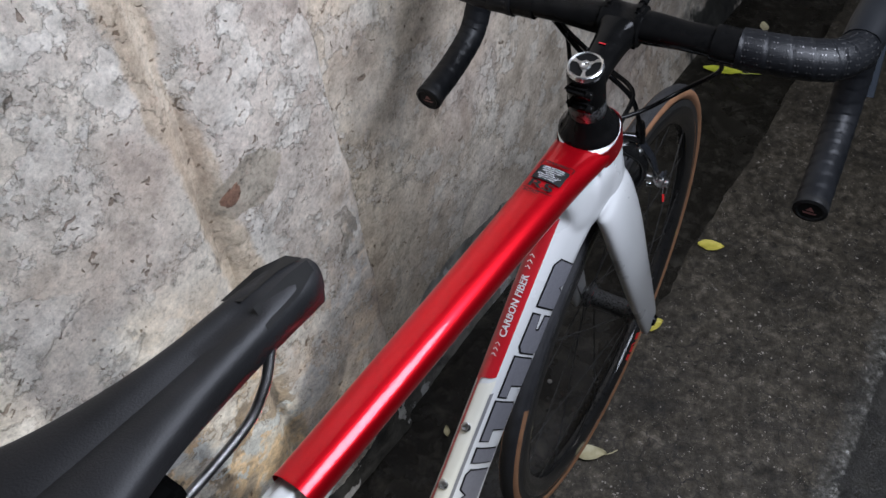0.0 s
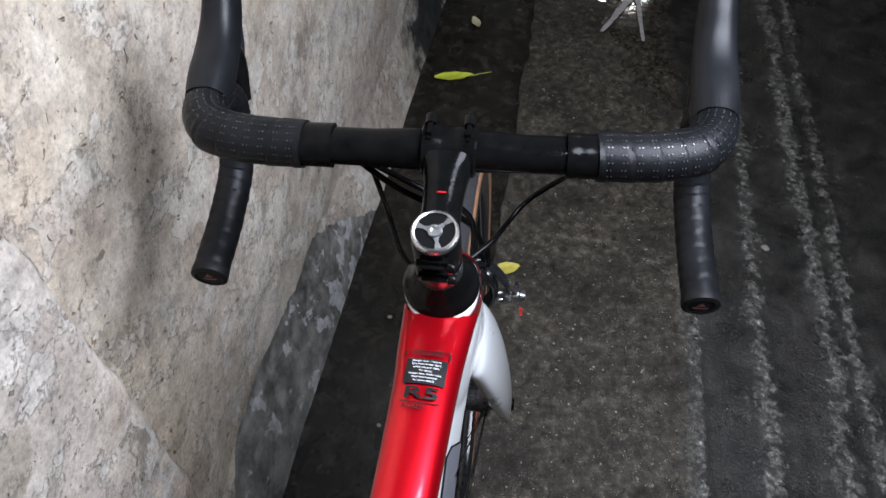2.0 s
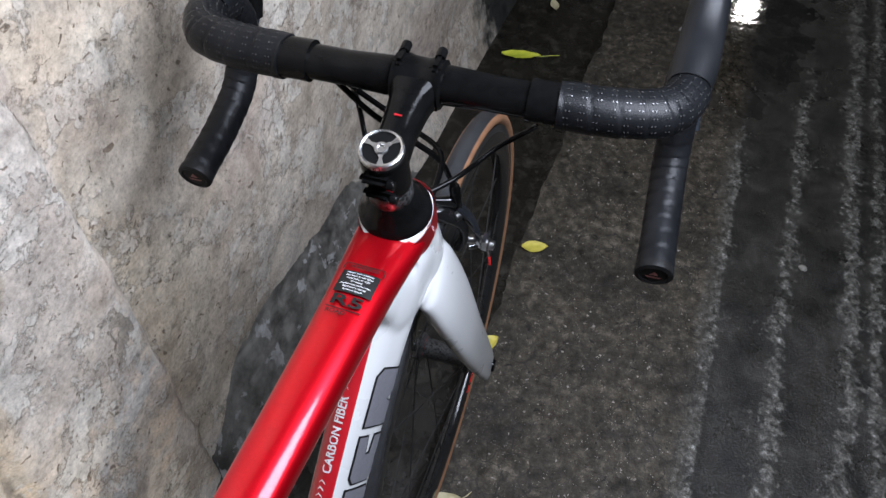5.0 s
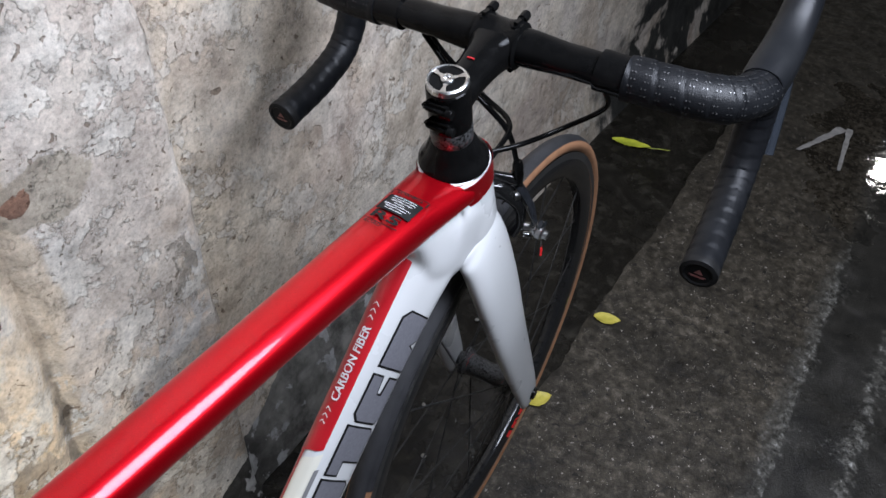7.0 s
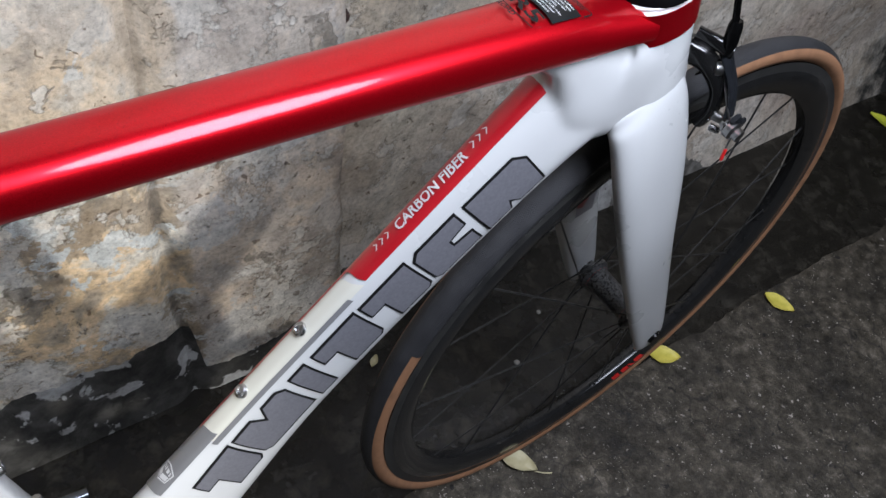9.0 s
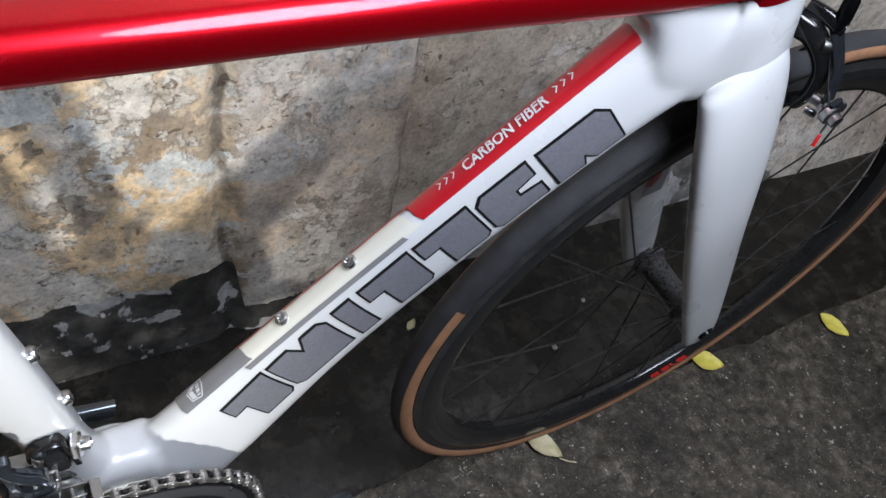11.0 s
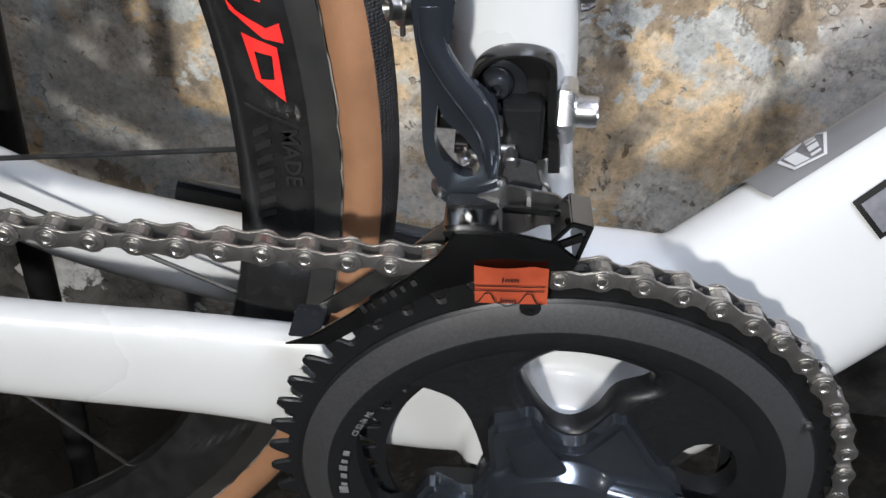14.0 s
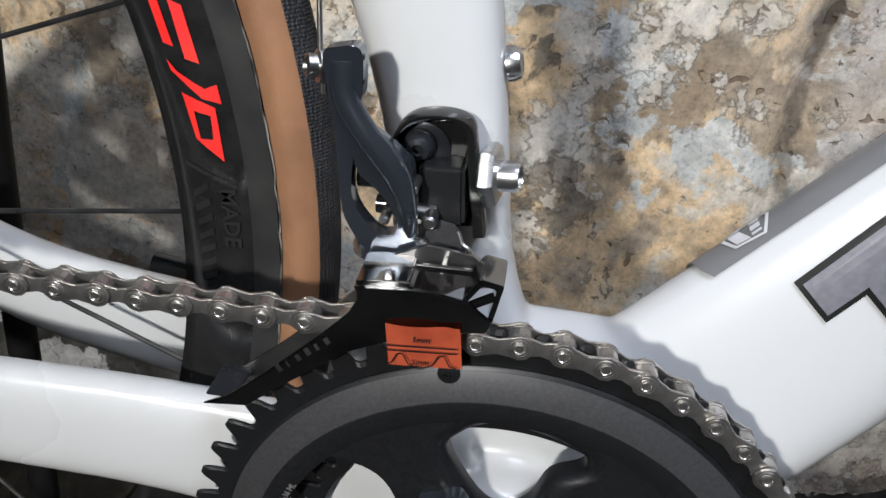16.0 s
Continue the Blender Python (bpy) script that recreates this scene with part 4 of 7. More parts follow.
bm = bmesh.new()
pl = on_top(0.338)
for x0, x1, y0, y1 in ((-0.0135, 0.0135, -0.014, 0.0075),):
    gx = np.linspace(x0, x1, 13)
    strip(bm, [[pl(x, y, 0.0024) for x in gx] for y in np.linspace(y0, y1, 9)], closed=False)
part("warning_panel", bm, INK, frame_ob, "black warning label with fine print")
bm = bmesh.new()
for pts in ([(-0.0142, 0.0085), (-0.0142, 0.0145), (-0.013, 0.0155), (0.013, 0.0155), (0.0142, 0.0145), (0.0142, 0.0085)],):
    for a, b in zip(pts, pts[1:]):
        dx, dy = b[0] - a[0], b[1] - a[1]
        ln = math.hypot(dx, dy)
        nx, ny = -dy / ln * 0.0004, dx / ln * 0.0004
        bm.faces.new([bm.verts.new(pl(*p)) for p in ((a[0] - nx, a[1] - ny), (b[0] - nx, b[1] - ny), (b[0] + nx, b[1] + ny), (a[0] + nx, a[1] + ny))])
write(bm, "WARNING", 0.0042, lambda x, y: pl(x, y + 0.0102))
part("warning_frame", bm, INK, frame_ob, smooth=False)
bm = bmesh.new()
write(bm, "R5", 0.0135, lambda x, y: pl(x * 1.55, y - 0.0262))
part("model_mark", bm, INK, frame_ob, smooth=False)
bm = bmesh.new()
write(bm, "ROAD", 0.0048, lambda x, y: pl(x - 0.004, y - 0.0345))
part("model_print", bm, INK, frame_ob, smooth=False)
bm = bmesh.new()
bm.faces.new([bm.verts.new(pl(*p)) for p in ((-0.0125, -0.0290), (0.0125, -0.0290), (0.0125, -0.0282), (-0.0125, -0.0282))])
part("model_rule", bm, INK, frame_ob, smooth=False)
bm = bmesh.new()
for i, line in enumerate(("Always wear a helmet.", "Use front & rear lights", "while riding at night", "for safety.", "Always obey traffic rules.", "Read user's manual", "for more details.")):
    write(bm, line, 0.0021, lambda x, y, i=i: pl(x, y + 0.0045 - i * 0.0028))
part("warning_print", bm, PRINT, frame_ob, smooth=False)

# red sweep over the seat cluster and along the upper stays
bm = bmesh.new()
sweep = smooth_outline([(-0.030, 0.7590), (-0.054, 0.7430), (-0.073, 0.7260), (-0.0785, 0.7170), (-0.0765, 0.700), (-0.0770, 0.6885), (-0.090, 0.6880), (-0.105, 0.6885), (-0.106, 0.705), (-0.107, 0.730), (-0.106, 0.757), (-0.070, 0.7605)], 4)
plate(sweep, -0.0174, -0.0166, 0.0, bm)
part("red_sweep", bm, RED, frame_ob, "glossy red sweep behind the seat tube")
# its tail bends out over the stay
skin = bmesh.new()
upper_stay(-1).mesh(skin)
tree = BVHTree.FromBMesh(skin)
outer = spline([(-0.0765, 0.690, 0), (-0.083, 0.676, 0), (-0.094, 0.6635, 0), (-0.110, 0.6512, 0), (-0.131, 0.6375, 0)], 6)
inner = spline([(-0.105, 0.690, 0), (-0.1052, 0.678, 0), (-0.1085, 0.667, 0), (-0.118, 0.656, 0), (-0.136, 0.6415, 0)], 6)
bm = bmesh.new()
rows = []
for a, b in zip(outer, inner):
    row = []
    for j in range(9):
        x, z = (a[0] + (b[0] - a[0]) * j / 8, a[1] + (b[1] - a[1]) * j / 8)
        hit = tree.ray_cast(Vector((x, -0.2, z)), Vector((0, 1, 0)))[0]
        y = min(-0.0184, hit.y - 0.0014) if hit else rows[-1][j].y if rows else -0.0184
        row.append(Vector((x, y, z)))
    rows.append(row)
strip(bm, rows, closed=False)
part("red_sweep", bm, RED, frame_ob, "glossy red tail of the sweep")
for sg in (-1, 1):
    st = upper_stay(sg)
    bm = bmesh.new()
    a0, a1 = (214, 248) if sg < 0 else (326, 292)
    st.patch(bm, 0.088, 0.35, radians(a0), radians(a1), 0.0009, 44, 8, 0.010)
    part("red_stripe", bm, RED, frame_ob, "red stripe along the seat stay")


def screw(name, place, way, r, h, mat, parent, sides=20, label=""):
    """A domed screw head with a hex socket, sitting at place and facing way."""
    place, way = Vector(place), Vector(way)
    m = along(place, place + way)
    b = lathe([(r, 0), (r, h * 0.45), (r * 0.86, h * 0.85), (r * 0.55, h), (r * 0.50, h), (r * 0.46, h * 0.45), (0.0001, h * 0.42)], sides, None, m)
    return part(name, b, mat, parent, label)


for x in (0.141, 0.185):
    p = DOWN.point(band_s(x), radians(88), 0.0)
    screw("bottle_bolt", p, DOWN.point(band_s(x), radians(90), 1.0) - DOWN.point(band_s(x), radians(90), 0), 0.0055, 0.004, CHROME, frame_ob, label="bright steel bottle bolt")
for s_ in (0.152, 0.215):
    p = SEAT.point(s_, radians(-90), 0)
    screw("bottle_bolt", p, (0.97, 0, 0.2), 0.0055, 0.005, CHROME, frame_ob, label="bright steel bottle bolt")

# headset cover, spacers and stem, turned with the fork
turn = steered()
AX = Matrix(((0.965, 0, -0.262, 0), (0, 1, 0, 0), (0.262, 0, 0.965, 0), (0, 0, 0, 1)))


def axis_lathe(rows, n=40):
    """Rows of (radius, distance below the cap), turned about the steering axis."""
    return lathe([(r, -d) for r, d in rows][::-1], n, None, Matrix.Translation(CAP) @ AX)


def front(name, bm, mat, parent, label="", smooth=True, deg=TURNED):
    bmesh.ops.transform(bm, matrix=steered(deg), verts=bm.verts[:])
    return part(name, bm, mat, parent, label, smooth)


front("headset_cover", axis_lathe([(0.0175, 0.058), (0.0195, 0.062), (0.0225, 0.070), (0.0265, 0.078), (0.0298, 0.082), (0.0300, 0.085), (0.026, 0.088)], 56), BLACK, bike, "glossy black conical headset cover")
front("spacer", axis_lathe([(0.0172, 0.0435), (0.0176, 0.0445), (0.0176, 0.0585), (0.017, 0.0595)], 48), CARBON, bike, "carbon weave headset spacer")
stem_ob = front("stem", axis_lathe([(0.0155, 0.002), (0.0172, 0.0035), (0.0176, 0.008), (0.0176, 0.040), (0.017, 0.0432)], 40), BLACK, bike, "black alloy stem")
REACH = Vector((0.975, 0, 0.222))
CLAMP = on_axis(0.020) + REACH * 0.083
bm = bmesh.new()
a_, b_ = on_axis(0.021), CLAMP - REACH * 0.012
Tube([(*(a_ + REACH * 0.004), 0.016, 0.0165, 2.2), (*(a_.lerp(b_, 0.4)), 0.0145, 0.0155, 2.3), (*(a_.lerp(b_, 0.8)), 0.0165, 0.0165, 2.6), (*b_, 0.0205, 0.017, 3.0)], 6).mesh(bm)
front("stem_arm", bm, BLACK, stem_ob)
# clamp: rear half, front plate and four bolts
bm = bmesh.new()
mc = Matrix.Translation(CLAMP) @ Matrix.Rotation(radians(90), 4, "X")
lathe([(0.0165, -0.021), (0.0195, -0.0195), (0.0198, -0.010), (0.0185, -0.006), (0.0185, 0.006), (0.0198, 0.010), (0.0195, 0.0195), (0.0165, 0.021)], 40, bm, mc)
front("face_plate", bm, BLACK, stem_ob)
for y in (-0.0145, 0.0145):
    for up in (1, -1):
        bm = bmesh.new()
        c = CLAMP + Vector((0.002, y, 0.0195 * up))
        box(bm, c - Vector((0.002, 0, 0.0025 * up)), (0.019, 0.0095, 0.010), None, 0.003)
        lathe([(0.0042, 0), (0.0042, 0.0075), (0.0035, 0.009), (0.002, 0.009), (0.0018, 0.007)], 14, bm, along(c + Vector((0.004, 0, 0)), c + Vector((0.02, 0, 0.004))))
        front("clamp_bolt", bm, BLACK, stem_ob)
for d in (0.014, 0.033):
    bm = bmesh.new()
    p = on_axis(d) + Vector((-0.0175, 0, -0.003))
    box(bm, p, (0.011, 0.024, 0.0075), None, 0.003)
    lathe([(0.0040, 0), (0.0042, 0.004), (0.0038, 0.005), (0.002, 0.005)], 14, bm, along(p + Vector((-0.003, -0.010, 0)), p + Vector((-0.003, -0.03, 0))))
    front("clamp_lug", bm, BLACK, stem_ob)
bm = bmesh.new()
tk = CLAMP - REACH * 0.052 + Vector((0, 0, 0.0165))
box(bm, tk, (0.0014, 0.0062, 0.0008))
front("stem_mark", bm, RED_FLAT, stem_ob)
# top cap: silver ring, dark three-lobed insert, centre bolt
bm = lathe([(0.0140, 0.0), (0.0140, 0.0026), (0.0154, 0.0030), (0.0166, 0.002), (0.0168, -0.002), (0.0150, -0.0032), (0.0140, 0.0)], 48, None, Matrix.Translation(CAP) @ AX, False)
cap_ob = front("top_cap", bm, CHROME, bike, "silver top cap with three black windows")
bm = axis_lathe([(0.0002, -0.0012), (0.0141, -0.0012), (0.0141, 0.001)], 40)
front("cap_disc", bm, VOID, cap_ob)
bm = bmesh.new()
for k in range(3):
    a = radians(120 * k + 75)
    pts = [(0.004, -0.0024), (0.0085, -0.0011), (0.0142, -0.0026), (0.0142, 0.0026), (0.0085, 0.0011), (0.004, 0.0024)]
    vs = [bm.verts.new(Matrix.Translation(CAP) @ AX @ Vector((x * math.cos(a) - y * math.sin(a), x * math.sin(a) + y * math.cos(a), 0.0024))) for x, y in pts]
    bm.faces.new(vs)
lathe([(0.0052, 0.001), (0.0052, 0.003), (0.0045, 0.0038), (0.003, 0.0038), (0.0025, 0.002)], 20, bm, Matrix.Translation(CAP) @ AX)
front("cap_spider", bm, CHROME, cap_ob)

# handlebar
BAR_TURN = 4.0
bar_ob = None


def mirror(pts, sg):
    return [(x, y * sg, z) for x, y, z in pts]


bar_top = [(CLAMP.x, 0, CLAMP.z), (CLAMP.x, 0.03, CLAMP.z), (CLAMP.x - 0.001, 0.09, CLAMP.z + 0.001), (CLAMP.x + 0.002, 0.155, CLAMP.z + 0.001)]
bend = [(CLAMP.x + 0.002, 0.155, CLAMP.z + 0.001), (CLAMP.x + 0.014, 0.188, CLAMP.z), (CLAMP.x + 0.040, 0.202, CLAMP.z - 0.002), (CLAMP.x + 0.075, 0.204, CLAMP.z - 0.010)]
drop = [(CLAMP.x + 0.075, 0.204, CLAMP.z - 0.010), (CLAMP.x + 0.096, 0.206, CLAMP.z - 0.045), (CLAMP.x + 0.080, 0.209, CLAMP.z - 0.098), (CLAMP.x + 0.035, 0.211, CLAMP.z - 0.122), (CLAMP.x - 0.025, 0.212, CLAMP.z - 0.134)]
bm = bmesh.new()
keys = [(x, y, z) for x, y, z in reversed(mirror(bar_top[1:], -1))] + bar_top
rings = []
for p in spline(keys, 8):
    y = abs(p[1])
    r = 0.0158 if y < 0.028 else 0.0158 - 0.003 * min(1, (y - 0.028) / 0.03)
    ry = r * (1.0 if y < 0.03 else 1.0 + 0.28 * min(1, (y - 0.03) / 0.03))
    rings.append([(p[0] + ry * math.cos(2 * math.pi * j / 24), p[1], p[2] + r * math.sin(2 * math.pi * j / 24)) for j in range(24)])
strip(bm, rings)
bar_ob = front("handlebar", bm, BLACK, bike, "black drop handlebar with wrapped tape", deg=BAR_TURN)
for sg in (-1, 1):
    # shiny finishing strip, then the wrapped tape in overlapping turns
    bm = bmesh.new()
    rings = []
    for y in np.linspace(0.088, 0.112, 7):
        r = 0.0160 + 0.0007 * noise.noise(Vector((y * 300, sg, 0)))
        rings.append([(CLAMP.x - 0.001 + r * 1.14 * math.cos(2 * math.pi * j / 28), sg * y, CLAMP.z + 0.001 + r * math.sin(2 * math.pi * j / 28)) for j in range(28)])
    strip(bm, rings)
    front("finishing_tape", bm, BLACK, bar_ob, "shiny black finishing tape", deg=BAR_TURN)
    path = [(CLAMP.x - 0.001, 0.110, CLAMP.z + 0.001), (CLAMP.x + 0.002, 0.155, CLAMP.z + 0.001)] + bend[1:]
    for nm, keys, turns, r0, flat in (("bar_tape", path, 9, 0.0176, 1.10), ("drop_tape", drop, 16, 0.0154, 1.0)):
        ps = [Vector(p) for p in spline(mirror(keys, sg), 26)]
        rings = []
        for i, p in enumerate(ps):
            w = (ps[min(i + 1, len(ps) - 1)] - ps[max(i - 1, 0)]).normalized()
            ref = Vector((0, 0, 1)) if nm == "bar_tape" else Vector((0, 1, 0))
            ref = (ref - w * ref.dot(w)).normalized()
            o = w.cross(ref)
            ring_ = []
            for j in range(28):
                a = 2 * math.pi * j / 28
                f = (i / len(ps) * turns + j / 28 * sg) % 1.0
                r = r0 + 0.0006 * f - 0.0004 * (1 if f < 0.08 else 0)
                ring_.append(p + (ref * math.cos(a) + o * math.sin(a) * (flat if nm == "bar_tape" and i < len(ps) * 0.5 else 1)) * r)
            rings.append(ring_)
        bm = strip(bmesh.new(), rings)
        front(nm, bm, TAPE, bar_ob, "black perforated bar tape", deg=BAR_TURN)
    # perforations along the tops: pairs of small flat dots, coloured pale to paint in their glints
    bm = bmesh.new()
    ps = [Vector(p) for p in spline(mirror(path, sg), 26)]
    for i in range(4, len(ps) - 2, 6):
        p = ps[i]
        w = (ps[i + 1] - ps[i - 1]).normalized()
        ref = Vector((0, 0, 1))
        ref = (ref - w * ref.dot(w)).normalized()
        o = w.cross(ref)
        for k in range(14):
            a = radians(-110 + 17 * k) * (1 if sg > 0 else -1)
            for dd in (-0.0012, 0.0014):
                c = p + w * (dd + 0.0008 * (k % 2)) + (ref * math.cos(a) + o * math.sin(a) * (1.10 if i < len(ps) * 0.5 else 1.01)) * 0.01830
                nrm = (c - p).normalized()
                m = along(c, c + nrm)
                vs = [bm.verts.new(m @ Vector((0.0007 * math.cos(q * math.pi / 3), 0.0007 * math.sin(q * math.pi / 3), 0.0002))) for q in range(6)]
                bm.faces.new(vs)
    front("tape_perforation", bm, PERF, bar_ob, deg=BAR_TURN)
    e = Vector(mirror([drop[-1]], sg)[0])
    w = (e - Vector(mirror([drop[-2]], sg)[0])).normalized()
    bm = lathe([(0.0160, -0.004), (0.0165, 0.0), (0.0160, 0.003), (0.0125, 0.0042), (0.0110, 0.0030), (0.0001, 0.0030)], 28, None, along(e, e + w))
    plug = front("bar_end_plug", bm, MATT, bar_ob, "black bar end plug with a red and white mark", deg=BAR_TURN)
    bm = bmesh.new()
    m = along(e, e + w)
    for pts in ([(-0.007, -0.002), (0.007, -0.002), (0.005, -0.0045), (-0.005, -0.0045)], [(-0.004, 0.0), (0.004, 0.0), (0.0, 0.006)]):
        bm.faces.new([bm.verts.new(m @ Vector((a, b, 0.0034))) for a, b in pts])
    front("plug_mark", bm, PLUGPRINT, plug, deg=BAR_TURN)
    # brake hood and lever
    c = CLAMP
    keys = [(c.x + 0.048, 0.203 * sg, c.z - 0.001, 0.0172, 0.0178, 2.3), (c.x + 0.070, 0.205 * sg, c.z + 0.003, 0.0185, 0.0195, 2.4), (c.x + 0.100, 0.207 * sg, c.z + 0.010, 0.0178, 0.0180, 2.5), (c.x + 0.125, 0.208 * sg, c.z + 0.022, 0.0165, 0.0190, 2.5), (c.x + 0.143, 0.208 * sg, c.z + 0.042, 0.0150, 0.0185, 2.4), (c.x + 0.152, 0.208 * sg, c.z + 0.060, 0.0125, 0.0130, 2.3)]
    bm = Tube(keys, 6).mesh(bmesh.new(), 32)
    hood = front("brake_hood", bm, RUBBER, bar_ob, "dark grey rubber brake hood", deg=BAR_TURN)
    bm = bmesh.new()
    Tube([(c.x + 0.140, 0.209 * sg, c.z + 0.026, 0.008, 0.011, 2.6), (c.x + 0.158, 0.212 * sg, c.z - 0.010, 0.007, 0.009, 2.6), (c.x + 0.150, 0.218 * sg, c.z - 0.055, 0.0075, 0.006, 2.6), (c.x + 0.128, 0.225 * sg, c.z - 0.100, 0.006, 0.005, 2.4)], 8).mesh(bm, 18)
    front("brake_lever", bm, BLUEGREY, hood, "dark grey brake lever", deg=BAR_TURN)
    bm = bmesh.new()
    Tube([(c.x + 0.120, 0.205 * sg, c.z + 0.010, 0.007, 0.010, 2.6), (c.x + 0.128, 0.203 * sg, c.z - 0.020, 0.006, 0.012, 2.6), (c.x + 0.118, 0.201 * sg, c.z - 0.052, 0.005, 0.008, 2.6)], 6).mesh(bm, 16)
    front("shift_lever", bm, BLACK, hood, deg=BAR_TURN)


def cable(name, pts, r, mat, parent, deg=None, label=""):
    b = tube_along(pts, r, 10, 10)
    return front(name, b, mat, parent, label, deg=deg) if deg is not None else part(name, b, mat, parent, label)


c = CLAMP
cable("brake_cable", [(0.474, 0.075, 0.852), (0.476, 0.045, 0.825), (0.478, 0.010, 0.805), (0.488, -0.012, 0.780), (0.497, -0.022, 0.745)], 0.0026, BLACK, bike, 0)
cable("shift_cable", [(c.x + 0.008, -0.088, c.z - 0.013), (c.x + 0.034, -0.085, c.z - 0.045), (c.x + 0.030, -0.055, c.z - 0.075), (c.x - 0.015, -0.030, c.z - 0.082), (c.x - 0.055, 0.004, c.z - 0.088)], 0.0024, BLACK, bike, 0, "black cable housing with fine white print")
cable("shift_cable", [(c.x + 0.004, 0.082, c.z - 0.013), (c.x + 0.030, 0.078, c.z - 0.050), (c.x + 0.010, 0.060, c.z - 0.085), (c.x - 0.030, 0.040, c.z - 0.090), (c.x - 0.060, 0.012, c.z - 0.092)], 0.0024, BLACK, bike, 0)
cable("brake_cable", [(c.x + 0.000, 0.078, c.z - 0.013), (c.x + 0.022, 0.068, c.z - 0.045), (c.x + 0.030, 0.030, c.z - 0.075), (c.x + 0.012, -0.010, c.z - 0.082), (c.x - 0.040, -0.020, c.z - 0.088)], 0.0026, BLACK, bike, 0)

# fork
bm = bmesh.new()
for sg in (-1, 1):
    Tube([(0.424, sg * 0.019, 0.706, 0.010, 0.031, 2.4), (0.436, sg * 0.0275, 0.686, 0.0115, 0.0345, 2.5), (0.458, sg * 0.0385, 0.622, 0.0115, 0.034, 2.6), (0.496, sg * 0.048, 0.522, 0.0105, 0.029, 2.6), (0.543, sg * 0.053, 0.420, 0.0092, 0.025, 2.6), (0.580, sg * 0.056, 0.342, 0.0075, 0.021, 2.6), (0.590, sg * 0.056, 0.314, 0.0060, 0.016, 2.6)], 8).mesh(bm, 28)
Tube([(0.422, 0, 0.699, 0.024, 0.014, 2.6), (0.438, 0, 0.700, 0.032, 0.018, 2.6), (0.462, 0, 0.708, 0.026, 0.018, 2.6), (0.475, 0, 0.709, 0.015, 0.014, 2.4)], 6).mesh(bm)
fork_ob = moulded(front("fork", bm, WHITE, bike, "glossy white carbon fork"), 0.0020, 8)
bm = bmesh.new()
inner = Tube([(0.475, 0.040, 0.590, 0.0105, 0.027, 2.8), (0.500, 0.047, 0.520, 0.0095, 0.024, 2.8), (0.545, 0.053, 0.420, 0.0085, 0.021, 2.8)], 8)
pts = [(0.01, -0.014), (0.01, 0.012), (0.10, 0.016), (0.125, 0.010), (0.12, -0.012)]
bm.faces.new([bm.verts.new(inner.flank(a, b, 0.0008, -1)) for a, b in pts])
front("fork_decal", bm, GREY_DECAL, fork_ob, smooth=False)
bm = bmesh.new()
bm.faces.new([bm.verts.new(inner.flank(a, b, 0.0012, -1)) for a, b in [(0.0, -0.012), (0.0, 0.006), (0.09, 0.008), (0.105, -0.004), (0.10, -0.010)]])
front("fork_decal", bm, FAINT, fork_ob, smooth=False)


# wheels
def wheel(name, label):
    w = new(name)
    tagged(w, label)
    w.parent = bike
    pr = [(0.3172, -0.0092), (0.3205, -0.0118), (0.3245, -0.0130), (0.3285, -0.0118), (0.3310, -0.0098), (0.3335, -0.0068), (0.3352, -0.0034), (0.3358, 0.0), (0.3352, 0.0034), (0.3335, 0.0068), (0.3310, 0.0098), (0.3285, 0.0118), (0.3245, 0.0130), (0.3205, 0.0118), (0.3172, 0.0092)]
    part("tyre", revolve(pr, 160, [1, 1, 1, 1, 0, 0, 0, 0, 0, 0, 1, 1, 1, 1, 0]), [TREAD, TAN], w, "black tread with tan sidewalls")
    pr = [(0.3168, -0.0104), (0.3075, -0.0108), (0.3060, -0.0116), (0.2960, -0.0122), (0.2860, -0.0104), (0.2800, -0.0062), (0.2785, 0.0), (0.2800, 0.0062), (0.2860, 0.0104), (0.2960, 0.0122), (0.3060, 0.0116), (0.3075, 0.0108), (0.3168, 0.0104)]
    part("rim", revolve(pr, 160, [1] + [0] * 10 + [1, 0]), [RIM, TRACK], w, "glossy black deep rim")
    return w


def placed(name, bm, mat, parent, m, label="", smooth=True):
    """A part built about the wheel's axle, then carried to its place."""
    bmesh.ops.transform(bm, matrix=m, verts=bm.verts[:])
    return part(name, bm, mat, parent, label, smooth)


def rim_mark(w, m, at, mats):
    """Red blocks of the rim's mark on its right flank."""
    for a0, a1, r0, r1, lean in at:
        bm = bmesh.new()
        rows = []
        for i in range(7):
            row = []
            for j in range(5):
                r = r0 + (r1 - r0) * j / 4
                a = radians(a0 + (a1 - a0) * i / 6 + lean * (j / 4 - 0.5))
                y = -float(np.interp(r, [0.2785, 0.280, 0.286, 0.296, 0.306], [0.0, 0.0062, 0.0104, 0.0122, 0.0116])) - 0.0005
                row.append((r * math.cos(a), y, r * math.sin(a)))
            rows.append(row)
        strip(bm, rows, closed=False)
        placed("rim_mark", bm, mats, w, m)


def spokes(w, m, n, drive):
    for k in range(n):
        for sg in (-1, 1):
            a = 2 * math.pi * (k + (0.5 if sg > 0 else 0)) / n
            h = a + radians(60) * (1 if k % 2 else -1) * (0.0 if not drive and sg < 0 else 1.0)
            r = 0.019 if sg < 0 else 0.019
            p0 = Vector((r * math.cos(h), sg * 0.034, r * math.sin(h)))
            p1 = Vector((0.281 * math.cos(a), sg * 0.002, 0.281 * math.sin(a)))
            placed("spoke", tube_along([p0, p1], 0.0010, 6, 1), SPOKE, w, m)


